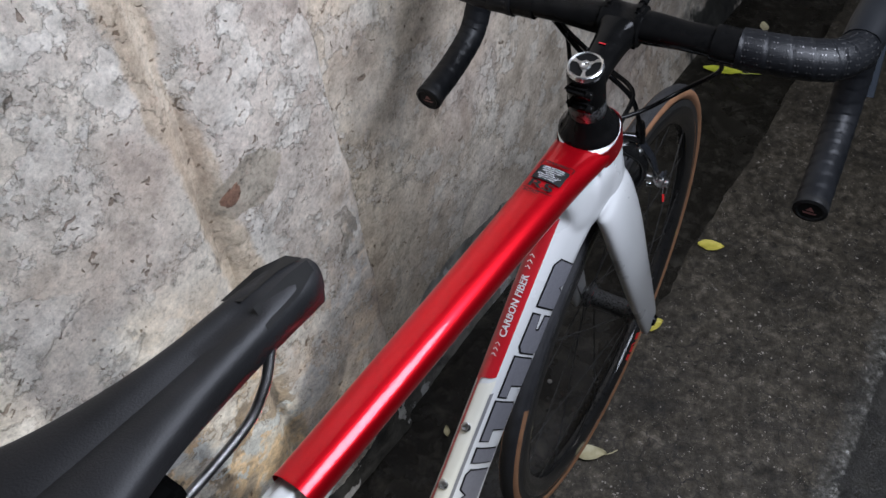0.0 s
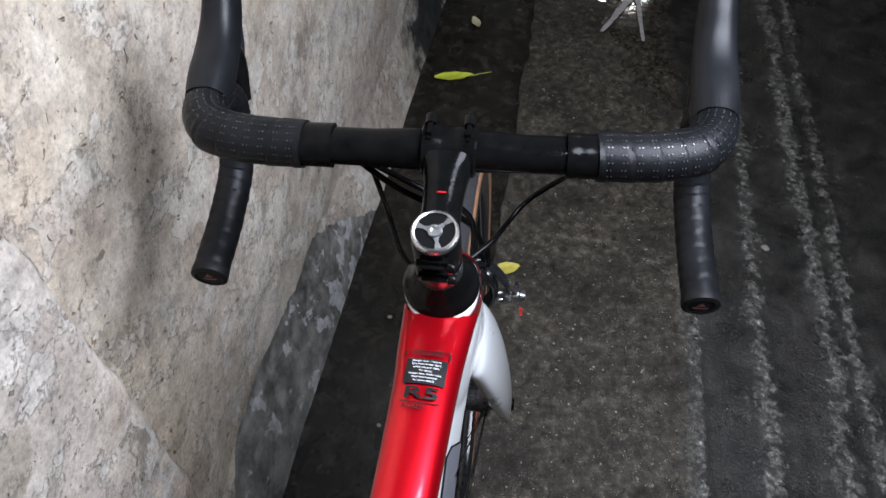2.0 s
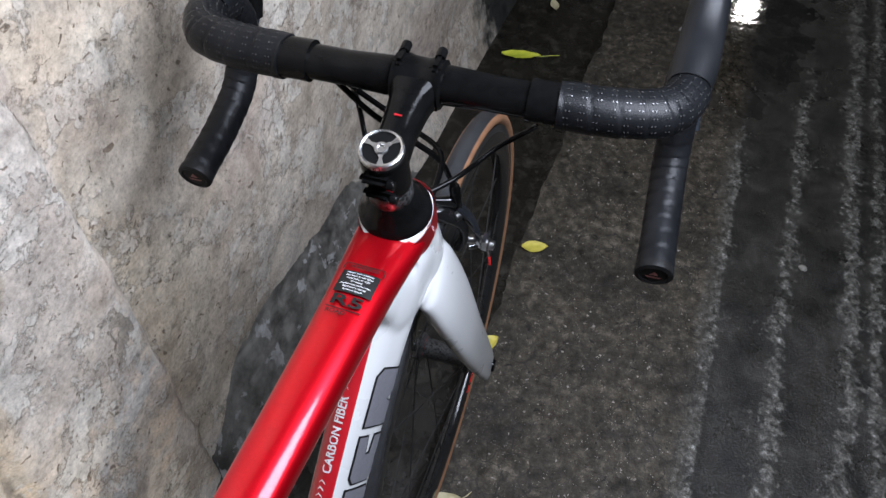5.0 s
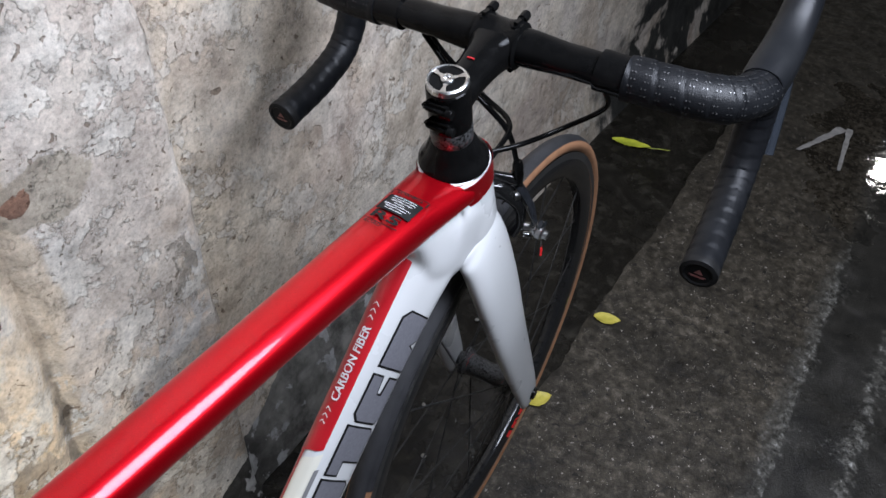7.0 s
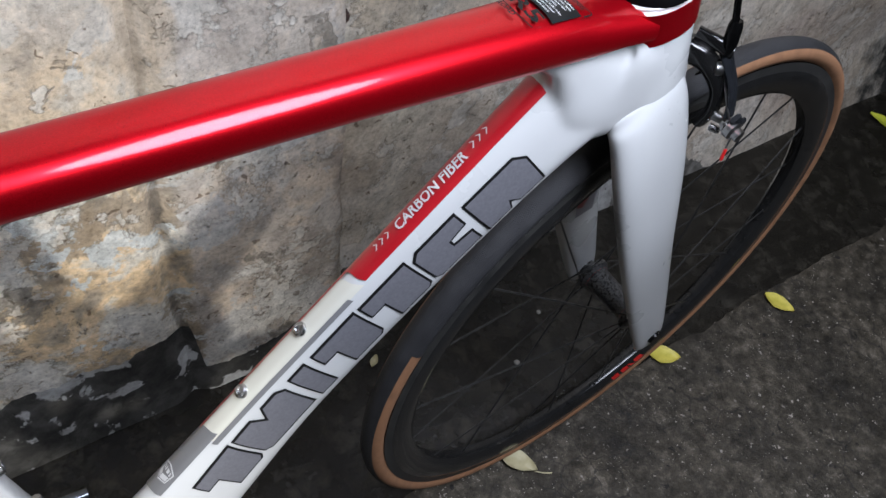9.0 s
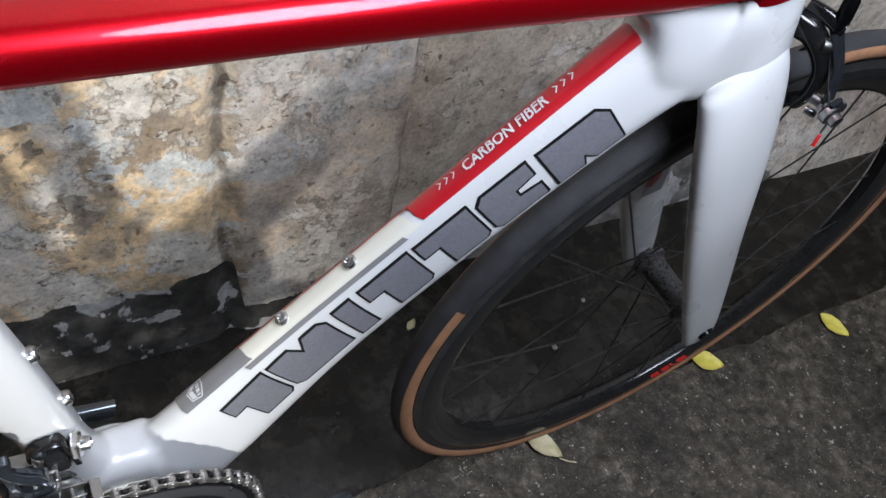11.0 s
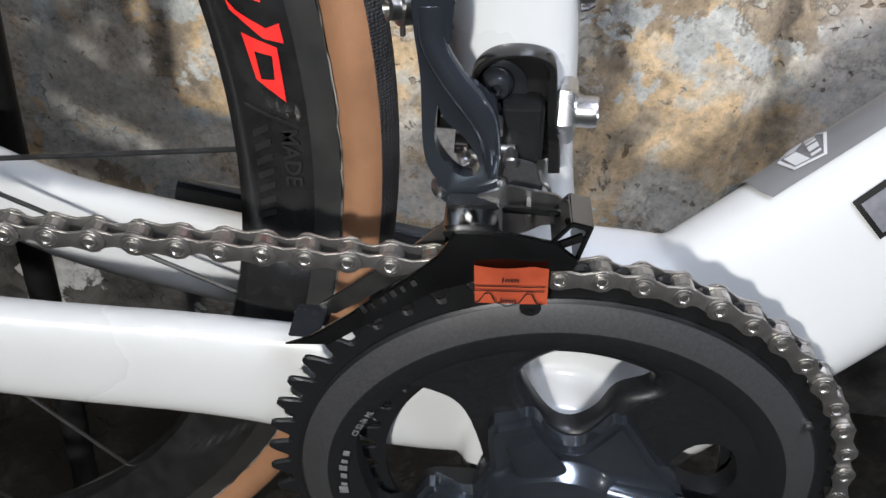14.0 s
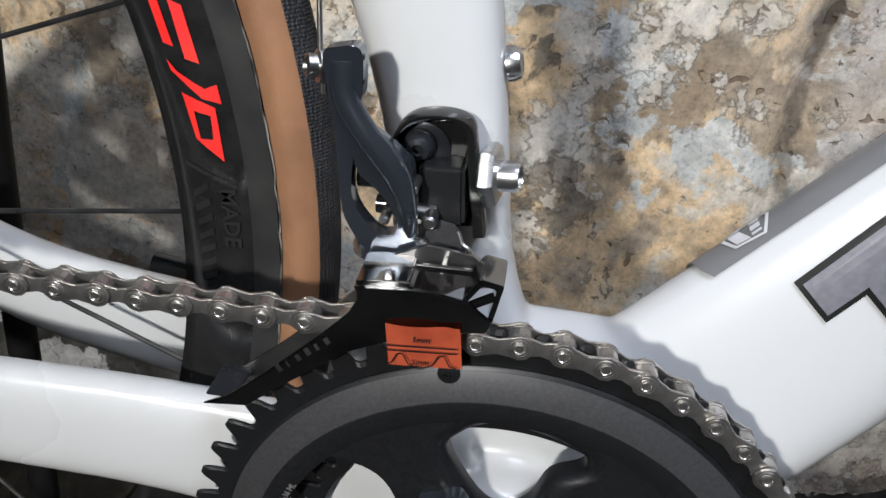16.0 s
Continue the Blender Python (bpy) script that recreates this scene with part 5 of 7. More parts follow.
MF = steered() @ Matrix.Translation(FRONT)
MR = Matrix.Translation(REAR)
fw = wheel("front_wheel", "front wheel with deep black rim and tan tyre")
for ob in fw.children:
    ob.data.transform(MF)
rw = wheel("rear_wheel", "rear wheel lifted off the ground, deep black rim and tan tyre")
for ob in rw.children:
    ob.data.transform(MR)
spokes(fw, MF, 10, False)
spokes(rw, MR, 12, True)
RY = Matrix.Rotation(radians(90), 4, "X")
placed("hub", lathe([(0.006, -0.050), (0.010, -0.048), (0.010, -0.040), (0.020, -0.037), (0.020, -0.031), (0.0145, -0.026), (0.0135, 0.0), (0.0145, 0.026), (0.020, 0.031), (0.020, 0.037), (0.010, 0.040), (0.010, 0.048), (0.006, 0.050)], 32, None, RY), CARBON, fw, MF, "carbon front hub")
for y in (-0.0285, 0.0285):
    placed("hub_ring", lathe([(0.0140, y - 0.0016), (0.0158, y - 0.0014), (0.0158, y + 0.0014), (0.0140, y + 0.0016)], 32, None, RY), REDPLASTIC, fw, MF, "red anodised hub ring")
placed("hub", lathe([(0.006, -0.064), (0.012, -0.060), (0.020, -0.030), (0.024, -0.022), (0.016, -0.012), (0.015, 0.025), (0.023, 0.033), (0.023, 0.039), (0.010, 0.045), (0.006, 0.064)], 32, None, RY), BLACK, rw, MR, "black rear hub")
placed("quick_release", lathe([(0.0070, 0.056), (0.0095, 0.058), (0.0095, 0.066), (0.0075, 0.071), (0.003, 0.071)], 20, None, RY), BLACK, fw, MF)
placed("quick_release_nut", lathe([(0.0070, -0.056), (0.0095, -0.058), (0.0095, -0.066), (0.0060, -0.070)], 20, None, RY), BLACK, fw, MF)
rim_mark(fw, MF, [(-68, -65.5, 0.286, 0.3045, 1.0), (-64.6, -62.2, 0.286, 0.3045, 1.0), (-61.4, -60.5, 0.286, 0.3045, 2.5), (-59.6, -56.8, 0.286, 0.3045, 1.0)], LOGORED)
def rim_shape(w, m, pts, mat):
    """A shape of (degrees, radius) corners laid on the rim's right flank."""
    b = bmesh.new()
    b.faces.new([b.verts.new((radians(a), r, 0)) for a, r in pts])
    b.normal_update()
    bmesh.ops.triangulate(b, faces=b.faces[:])
    for r in (0.2905, 0.2935, 0.2965, 0.2995, 0.3025):
        bmesh.ops.bisect_plane(b, geom=b.verts[:] + b.edges[:] + b.faces[:], plane_co=(0, r, 0), plane_no=(0, 1, 0))
    for v in b.verts:
        a, r = v.co.x, v.co.y
        y = float(np.interp(r, [0.2785, 0.280, 0.286, 0.296, 0.306], [0.0, 0.0062, 0.0104, 0.0122, 0.0116])) + 0.0006
        v.co = (r * math.cos(a), -y, r * math.sin(a))
    placed("rim_mark", b, mat, w, m)


rim_shape(rw, MR, [(18.2, 0.2888), (15.6, 0.3047), (14.6, 0.3036), (16.4, 0.2945), (12.2, 0.2944), (12.5, 0.2912), (16.7, 0.2916), (17.3, 0.2886)], LOGORED)
rim_shape(rw, MR, [(14.9, 0.2976), (14.4, 0.3012), (11.0, 0.3011), (11.4, 0.2970)], LOGORED)
rim_shape(rw, MR, [(11.5, 0.2905), (10.7, 0.2930), (9.5, 0.3005), (9.7, 0.3048), (8.5, 0.3048), (8.9, 0.2990), (10.8, 0.2909)], LOGORED)
zero, core = [(9.4, 0.2925), (8.3, 0.3024), (4.8, 0.3018), (6.4, 0.2936)], [(8.2, 0.2952), (7.8, 0.3003), (6.3, 0.2995), (6.4, 0.2953)]
for i in range(4):
    rim_shape(rw, MR, [zero[i], zero[(i + 1) % 4], core[(i + 1) % 4], core[i]], LOGORED)
rim_mark(rw, MR, [(4.0, 3.7, 0.2875, 0.3045, -1.6)], GHOST)
rim_mark(rw, MR, [(3.0 - 1.1 * k, 2.5 - 1.1 * k, 0.2885, 0.2945, 0.7) for k in range(7)], GHOST)
bm = bmesh.new()
write(bm, "MADE", 0.0080, lambda x, y: ((0.2985 + y) * math.cos(radians(0.9) - x / 0.29), -0.0128, (0.2985 + y) * math.sin(radians(0.9) - x / 0.29)))
placed("rim_print", bm, GHOST, rw, MR, smooth=False)

# dark maker's patch with unreadable pale print on the front tyre's sidewall
def tyre_patch(bm, a0, a1, r0, r1, off, n):
    rows = []
    for i in range(n + 1):
        a = radians(a0 + (a1 - a0) * i / n)
        rows.append([])
        for j in range(9):
            r = r0 + (r1 - r0) * j / 8
            y = -float(np.interp(r, [0.3172, 0.3205, 0.3245, 0.3285, 0.3310, 0.3335], [0.0092, 0.0118, 0.0130, 0.0118, 0.0098, 0.0068])) - off
            rows[-1].append((r * math.cos(a), y, r * math.sin(a)))
    strip(bm, rows, closed=False)


bm = bmesh.new()
tyre_patch(bm, 96, 157, 0.3176, 0.3316, 0.0006, 40)
placed("sidewall_patch", bm, TREAD, fw, MF, "dark printed patch on the tan sidewall")
rng = random.Random(12)
bm = bmesh.new()
a = 104.0
while a < 152:
    w = rng.uniform(0.3, 1.4)
    r = 0.3190 + rng.uniform(0, 0.0010)
    tyre_patch(bm, a, a + w, r, r + rng.choice((0.0006, 0.0010, 0.0022)), 0.0011, 2)
    a += w + rng.uniform(0.15, 0.9) + (3.0 if rng.random() < 0.10 else 0)
placed("sidewall_print", bm, PRINT_WORN, fw, MF, smooth=False)

# frayed rubber edge where the rear tyre leaves the rim
rng = random.Random(5)
bm = bmesh.new()
pts = []
for k in range(361):
    a, r = radians(k), 0.3171 + rng.uniform(-0.0004, 0.0004)
    pts.append((r * math.cos(a), -0.0101 + rng.uniform(-0.0003, 0.0003), r * math.sin(a)))
tube_along(pts, 0.00035, 5, 1, bm)
placed("tyre_bead", bm, BEAD, rw, MR, "pale frayed edge of the tyre bead")

# front brake
bm = bmesh.new()
for sg in (-1, 1):
    Tube([(0.480, sg * 0.004, 0.716, 0.007, 0.010, 2.4), (0.489, sg * 0.020, 0.714, 0.0065, 0.0085, 2.4), (0.499, sg * 0.033, 0.697, 0.0050, 0.0075, 2.4), (0.502, sg * 0.036, 0.676, 0.0045, 0.0070, 2.4), (0.502, sg * 0.031, 0.660, 0.0050, 0.0075, 2.4)], 6).mesh(bm, 18)
brake_ob = front("front_brake", bm, GLOSSBLACK, bike, "black rim brake caliper with silver bolts")
bm = Tube([(0.487, -0.006, 0.728, 0.0045, 0.0055, 2.4), (0.494, -0.022, 0.727, 0.0045, 0.0055, 2.4), (0.499, -0.030, 0.724, 0.0050, 0.0060, 2.4)], 6).mesh(bmesh.new(), 16)
front("cable_arm", bm, GLOSSBLACK, brake_ob)
bm = Tube([(0.496, -0.030, 0.722, 0.0020, 0.0055, 2.6), (0.502, -0.043, 0.700, 0.0020, 0.0045, 2.6), (0.505, -0.049, 0.678, 0.0022, 0.0050, 2.6)], 6).mesh(bmesh.new(), 16)
front("brake_arm", bm, DARKALLOY, brake_ob, "dark alloy brake arm")
for p, w, r, ln, mt in (((0.474, 0, 0.713), (1, 0, 0.03), 0.0085, 0.024, DARKALLOY), ((0.498, -0.006, 0.713), (1, 0, 0.05), 0.0058, 0.004, STEEL), ((0.492, -0.026, 0.712), (0.8, -0.6, 0), 0.0050, 0.006, STEEL), ((0.505, -0.036, 0.672), (0.3, -0.9, 0.1), 0.0042, 0.010, STEEL), ((0.505, -0.038, 0.662), (0.3, -0.9, 0.1), 0.0032, 0.008, CHROME)):
    bm = lathe([(r, 0), (r, ln * 0.7), (r * 0.8, ln), (r * 0.5, ln), (r * 0.45, ln * 0.6)], 20, None, along(p, Vector(p) + Vector(w)))
    front("pivot_bolt", bm, mt, brake_ob, deg=0)
for k in range(5):
    rr = 0.0074
    pts = [(0.486 + 0.0020 * k + 0.0004 * j, -0.012 + rr * math.cos(radians(45 * j)), 0.706 + rr * math.sin(radians(45 * j))) for j in range(6)]
    front("return_spring", tube_along(pts, 0.0009, 6, 3), DARKALLOY, brake_ob, deg=0)
bm = box(bmesh.new(), (0.5050, -0.0500, 0.6735), (0.013, 0.008, 0.011), Matrix.Identity(4), 0.003)
front("cable_clamp", bm, STEEL, brake_ob, "silver cable clamp", deg=0)
bm = Tube([(0.503, -0.054, 0.684, 0.0022, 0.0045, 2.4), (0.509, -0.055, 0.676, 0.0022, 0.0060, 2.4), (0.517, -0.054, 0.676, 0.0018, 0.0040, 2.4)], 5).mesh(bmesh.new(), 14)
front("release_lever", bm, DARKALLOY, brake_ob, "small dark quick release lever", deg=0)
for sg in (-1, 1):
    bm = box(bmesh.new(), (0.505, sg * 0.020, 0.655), (0.050, 0.010, 0.011), None, 0.003)
    front("brake_pad", bm, MATT, brake_ob)
bm = lathe([(0.0075, 0), (0.0075, 0.005), (0.005, 0.0065), (0.005, 0.011), (0.002, 0.012)], 18, None, along((0.5050, -0.052, 0.6730), (0.5060, -0.08, 0.6710)))
front("cable_bolt", bm, STEEL, brake_ob, "steel cable clamp bolt", deg=0)
bm = lathe([(0.0040, 0.0), (0.0052, 0.004), (0.0055, 0.016), (0.0048, 0.018), (0.0046, 0.027), (0.0030, 0.030)], 16, None, along((0.497, -0.022, 0.748), (0.4985, -0.027, 0.715)))
front("barrel_adjuster", bm, BLACK, brake_ob, deg=0)
cable("brake_wire", [(0.4985, -0.027, 0.715), (0.501, -0.040, 0.694), (0.504, -0.056, 0.671), (0.5015, -0.060, 0.660)], 0.0008, STEEL, brake_ob, 0)
cable("cable_end", [(0.5012, -0.0605, 0.659), (0.5006, -0.0612, 0.655), (0.5000, -0.0620, 0.650)], 0.0013, REDPLASTIC, brake_ob, 0)

# ---- drive: crank, rings, chain ----
CY = -0.049
RING_PRINT = material("ring_print", two(grey(0.10), grey(0.16)), 300, 0.5)
PITCH, TEETH = 0.0127, 52
R52 = PITCH / 2 / math.sin(math.pi / TEETH)
crank_ob = new("crankset")
tagged(crank_ob, "dark grey alloy crankset with two black chainrings")
crank_ob.parent = bike


def toothed(n, root, tip, turn, per=12):
    """Outline points of a toothed ring."""
    out = []
    for i in range(n * per):
        u = i / per
        r = root + (tip - root) * min(1.0, max(0.0, (0.345 - abs(u % 1 - 0.5)) / 0.22)) ** 0.8
        a = turn + 2 * math.pi * u / n
        out.append((BB.x + r * math.cos(a), BB.z + r * math.sin(a)))
    return out


PHASE = math.atan2(0.4146 - BB.z, -0.0077 - BB.x)
STEP = 2 * math.pi / TEETH


def ring_mesh(n, inner, root, tip, turn, y0, y1):
    o = toothed(n, root, tip, turn)
    bm = bmesh.new()
    ih = [(BB.x + inner * math.cos(math.atan2(z - BB.z, x - BB.x)), BB.z + inner * math.sin(math.atan2(z - BB.z, x - BB.x))) for x, z in o]
    oc = [(BB.x + (x - BB.x) * 0.985, BB.z + (z - BB.z) * 0.985) for x, z in o]
    mid = (y0 + y1) / 2
    loops = [[(x, y0, z) for x, z in ih], [(x, y0, z) for x, z in oc], [(x, mid - 0.0005, z) for x, z in o], [(x, mid + 0.0005, z) for x, z in o], [(x, y1, z) for x, z in oc], [(x, y1, z) for x, z in ih]]
    vs = [[bm.verts.new(p) for p in lp] for lp in loops]
    for i in range(6):
        a, b = vs[i], vs[(i + 1) % 6]
        for j in range(len(o)):
            q = (j + 1) % len(o)
            bm.faces.new((a[j], a[q], b[q], b[j]))
    return bm


# teeth lie half a step from the pins
part("outer_chainring", ring_mesh(52, 0.0935, R52 - 0.0042, R52 + 0.0032, PHASE, CY - 0.0011, CY + 0.0011), RINGBLACK, crank_ob, "black toothed outer chainring", smooth=False)
part("inner_chainring", ring_mesh(36, 0.0645, 0.0686, 0.0768, 0.1, CY + 0.0065, CY + 0.0085), RINGBLACK, crank_ob, "black toothed inner chainring", smooth=False)
# sculpted cover of the outer ring: flat rim, pale sloping band, dark inner slope
cover = [(0.0960, CY + 0.0015), (0.0962, CY - 0.0022), (0.0950, CY - 0.0032), (0.0850, CY - 0.0056), (0.0840, CY - 0.0058), (0.0790, CY - 0.0057), (0.0768, CY - 0.0050), (0.0762, CY + 0.0010)]
bm = revolve(cover, 120, [0, 0, 1, 0, 0, 0, 0, 0])
bmesh.ops.translate(bm, vec=(BB.x, 0, BB.z), verts=bm.verts[:])
bmesh.ops.recalc_face_normals(bm, faces=bm.faces[:])
part("ring_cover", bm, [RINGBLACK, RINGGREY], crank_ob, "satin black ring cover with a paler band")


def polar(r, deg):
    return (BB.x + r * math.cos(radians(deg)), BB.z + r * math.sin(radians(deg)))


# disc of four broad arms, cut through by windows
W1 = smooth_outline([(-0.014, 0.370), (-0.010, 0.379), (0.000, 0.3845), (0.014, 0.383), (0.028, 0.377), (0.029, 0.370), (0.019, 0.364), (0.014, 0.352), (0.006, 0.3455), (-0.003, 0.350)], 4)
W2 = smooth_outline([(-0.0705, 0.320), (-0.068, 0.346), (-0.057, 0.3625), (-0.042, 0.3615), (-0.032, 0.353), (-0.024, 0.330), (-0.021, 0.312), (-0.032, 0.310), (-0.044, 0.308), (-0.050, 0.294), (-0.062, 0.290)], 4)
W3 = smooth_outline([(0.043, 0.333), (0.050, 0.345), (0.062, 0.344), (0.068, 0.328), (0.062, 0.318), (0.050, 0.322)], 4)
W4 = smooth_outline([(-0.030, 0.262), (-0.020, 0.250), (0.004, 0.245), (0.018, 0.255), (0.010, 0.270), (-0.012, 0.276)], 4)
W5 = smooth_outline([(0.044, 0.285), (0.056, 0.290), (0.066, 0.296), (0.064, 0.280), (0.052, 0.268), (0.043, 0.272)], 4)
disc = [(BB.x + 0.0770 * math.cos(2 * math.pi * i / 90), BB.z + 0.0770 * math.sin(2 * math.pi * i / 90)) for i in range(90)]
def pushed(loop, d):
    """A loop moved outwards by d from its middle."""
    mx, mz = np.mean([p[0] for p in loop]), np.mean([p[1] for p in loop])
    return [(mx + (x - mx) * (1 + d / math.hypot(x - mx, z - mz)), mz + (z - mz) * (1 + d / math.hypot(x - mx, z - mz))) for x, z in loop]


part("spider", plate(disc, CY - 0.0050, CY + 0.003, 0.0010, None, [pushed(W1, 0.0055), W2, W3, W4, W5]), RINGBLACK, crank_ob, "satin black four-armed spider")
# sloping lip round the upper window
bm = bmesh.new()
strip(bm, [[(x, CY + dy, z) for x, z in pushed(W1, d)] for d, dy in ((0.0060, -0.0052), (0.0035, -0.0048), (0.0008, -0.0030), (0.0, -0.0010), (0.0002, 0.0040))], caps=False)
part("window_lip", bm, RINGBLACK, crank_ob)
# glossy star of the crank, its stubs ending at seams on the black arms
star = smooth_outline([(-0.0235, 0.350), (-0.016, 0.3555), (-0.0085, 0.3585), (-0.003, 0.3495), (0.004, 0.3450), (0.010, 0.3460), (0.0145, 0.3520), (0.0205, 0.3605), (0.0270, 0.3535), (0.037, 0.338), (0.050, 0.322), (0.052, 0.292), (0.030, 0.274), (0.000, 0.267), (-0.026, 0.274), (-0.039, 0.284), (-0.0485, 0.294), (-0.0485, 0.303), (-0.0415, 0.3165), (-0.032, 0.3115), (-0.0225, 0.3125), (-0.0205, 0.325)], 3)
part("crank_star", plate(star, CY - 0.0120, CY - 0.003, 0.0030), CRANKGREY, crank_ob, "glossy blue-grey crank spider")
bm = Tube([(-0.012, CY - 0.0115, 0.348, 0.0030, 0.0060, 2.2), (-0.004, CY - 0.0135, 0.334, 0.0034, 0.0095, 2.2), (0.003, CY - 0.0150, 0.318, 0.0034, 0.0150, 2.2)], 6).mesh(bmesh.new(), 24)
part("crank_rib", bm, CRANKGREY, crank_ob)
for a in (47, 117, -133, -64):
    p = polar(0.064, a)
    part("ring_bolt", lathe([(0.0052, 0), (0.0052, 0.0025), (0.004, 0.003), (0.0028, 0.003), (0.0026, 0.001)], 18, None, along((p[0], CY + 0.0085, p[1]), (p[0], 1, p[1]))), STEEL, crank_ob)
for a, mt in ((101, RINGBLACK), (31, STEEL)):
    p = polar(0.0945 if a > 60 else 0.0952, a)
    part("chain_pin", lathe([(0.0034, 0), (0.0034, 0.0012), (0.0026, 0.0016), (0.0012, 0.0016), (0.0011, 0.0006)] if a > 60 else [(0.0014, 0), (0.0014, 0.002), (0.0008, 0.0024)], 20, None, along((p[0], CY - 0.0030, p[1]), (p[0], -1, p[1]))), mt, crank_ob)
bm = lathe([(0.030, 0.0), (0.029, 0.010), (0.025, 0.016), (0.016, 0.018), (0.0125, 0.018), (0.0115, 0.014), (0.0001, 0.013)], 40, None, along((BB.x, CY - 0.002, BB.z), (BB.x, -1, BB.z)))
part("crank_boss", bm, CRANKGREY, crank_ob)
PEDAL = Vector((0.172, -0.076, 0.282))
ARM = Tube([(BB.x - 0.012, CY - 0.010, BB.z + 0.002, 0.0075, 0.021, 2.8), (BB.x + 0.025, CY - 0.014, BB.z - 0.002, 0.0075, 0.0205, 3.0), (BB.x + 0.08, CY - 0.018, BB.z - 0.011, 0.0070, 0.0165, 3.2), (BB.x + 0.14, CY - 0.023, BB.z - 0.023, 0.0065, 0.0130, 3.2), (PEDAL.x + 0.002, PEDAL.y + 0.004, PEDAL.z, 0.0062, 0.0125, 3.0), (PEDAL.x + 0.013, PEDAL.y + 0.004, PEDAL.z - 0.002, 0.0052, 0.0095, 2.6)], 6)
part("crank_arm", ARM.mesh(bmesh.new(), 32), CRANKGREY, crank_ob, "glossy blue-grey crank arm")
bm = lathe([(0.0088, 0), (0.0088, 0.0012), (0.0070, 0.0014), (0.0068, -0.004), (0.0001, -0.004)], 28, None, along((PEDAL.x, PEDAL.y - 0.0022, PEDAL.z), (PEDAL.x, -1, PEDAL.z)))
part("pedal_eye", bm, STEEL, crank_ob)
bm = bmesh.new()
for a, w, v, h in ((0.060, 0.007, -0.003, 0.006), (0.0685, 0.003, -0.003, 0.004), (0.073, 0.005, -0.004, 0.005), (0.0795, 0.005, -0.004, 0.006), (0.086, 0.004, -0.004, 0.004), (0.0915, 0.005, -0.004, 0.005), (0.074, 0.020, 0.0045, 0.002)):
    bm.faces.new([bm.verts.new(ARM.flank(a + da, v + dv, 0.0008)) for da, dv in ((0, 0), (w, 0), (w + h * 0.3, h), (h * 0.3, h))])
part("crank_mark", bm, PALE_DECAL, crank_ob, smooth=False)
for k, (w, h) in enumerate(((3.0, 0.0036), (1.4, 0.0024), (2.2, 0.0024), (2.4, 0.0030), (1.6, 0.0024), (2.2, 0.0024))):
    a = 187 - 3.4 * k
    bm = bmesh.new()
    bm.faces.new([bm.verts.new((polar(r, d)[0], CY - 0.0064, polar(r, d)[1])) for r, d in ((0.0775, a), (0.0775, a - w), (0.0775 + h, a - w), (0.0775 + h, a))])
    part("ring_mark", bm, RING_PRINT, crank_ob, smooth=False)


def on_ring(x, y):
    a = radians(155) - x / 0.079
    return (BB.x + (0.0775 + y) * math.cos(a), CY - 0.0064, BB.z + (0.0775 + y) * math.sin(a))


bm = bmesh.new()
write(bm, "CS 52-36 ML", 0.0030, on_ring)
part("ring_size_print", bm, RING_PRINT, crank_ob, smooth=False)
# the far crank arm points back
bm = Tube([(BB.x + 0.012, 0.066, BB.z - 0.001, 0.007, 0.019, 2.8), (BB.x - 0.06, 0.070, BB.z + 0.010, 0.007, 0.0155, 3.0), (BB.x - 0.14, 0.075, BB.z + 0.023, 0.0065, 0.013, 3.0), (BB.x - 0.182, 0.077, BB.z + 0.030, 0.0055, 0.0105, 2.6)], 6).mesh(bmesh.new(), 28)
part("crank_arm", bm, CRANKGREY, crank_ob, "glossy blue-grey crank arm")
part("crank_axle", lathe([(0.012, -0.05), (0.012, 0.045)], 24, None, Matrix.Translation(BB) @ RY), BLACK, crank_ob)

# chain: pins first, then alternating outer and inner links
chain_ob = new("chain")
tagged(chain_ob, "bright steel chain running over the outer ring")
chain_ob.parent = bike
pins = []
back = Vector((-0.1376 + 0.0077, -0.0045, 0.4188 - 0.4146)).normalized()
first = Vector((BB.x + R52 * math.cos(PHASE), CY - 0.0, BB.z + R52 * math.sin(PHASE)))
for k in range(27, 0, -1):
    pins.append(first + back * PITCH * k)
k = 0
while PHASE - k * STEP > radians(-93):
    a = PHASE - k * STEP
    pins.append(Vector((BB.x + R52 * math.cos(a), CY, BB.z + R52 * math.sin(a))))
    k += 1
last = pins[-1]
for k in range(1, 27):
    pins.append(last + Vector((-0.9985, -0.02, 0.05)).normalized() * PITCH * k)


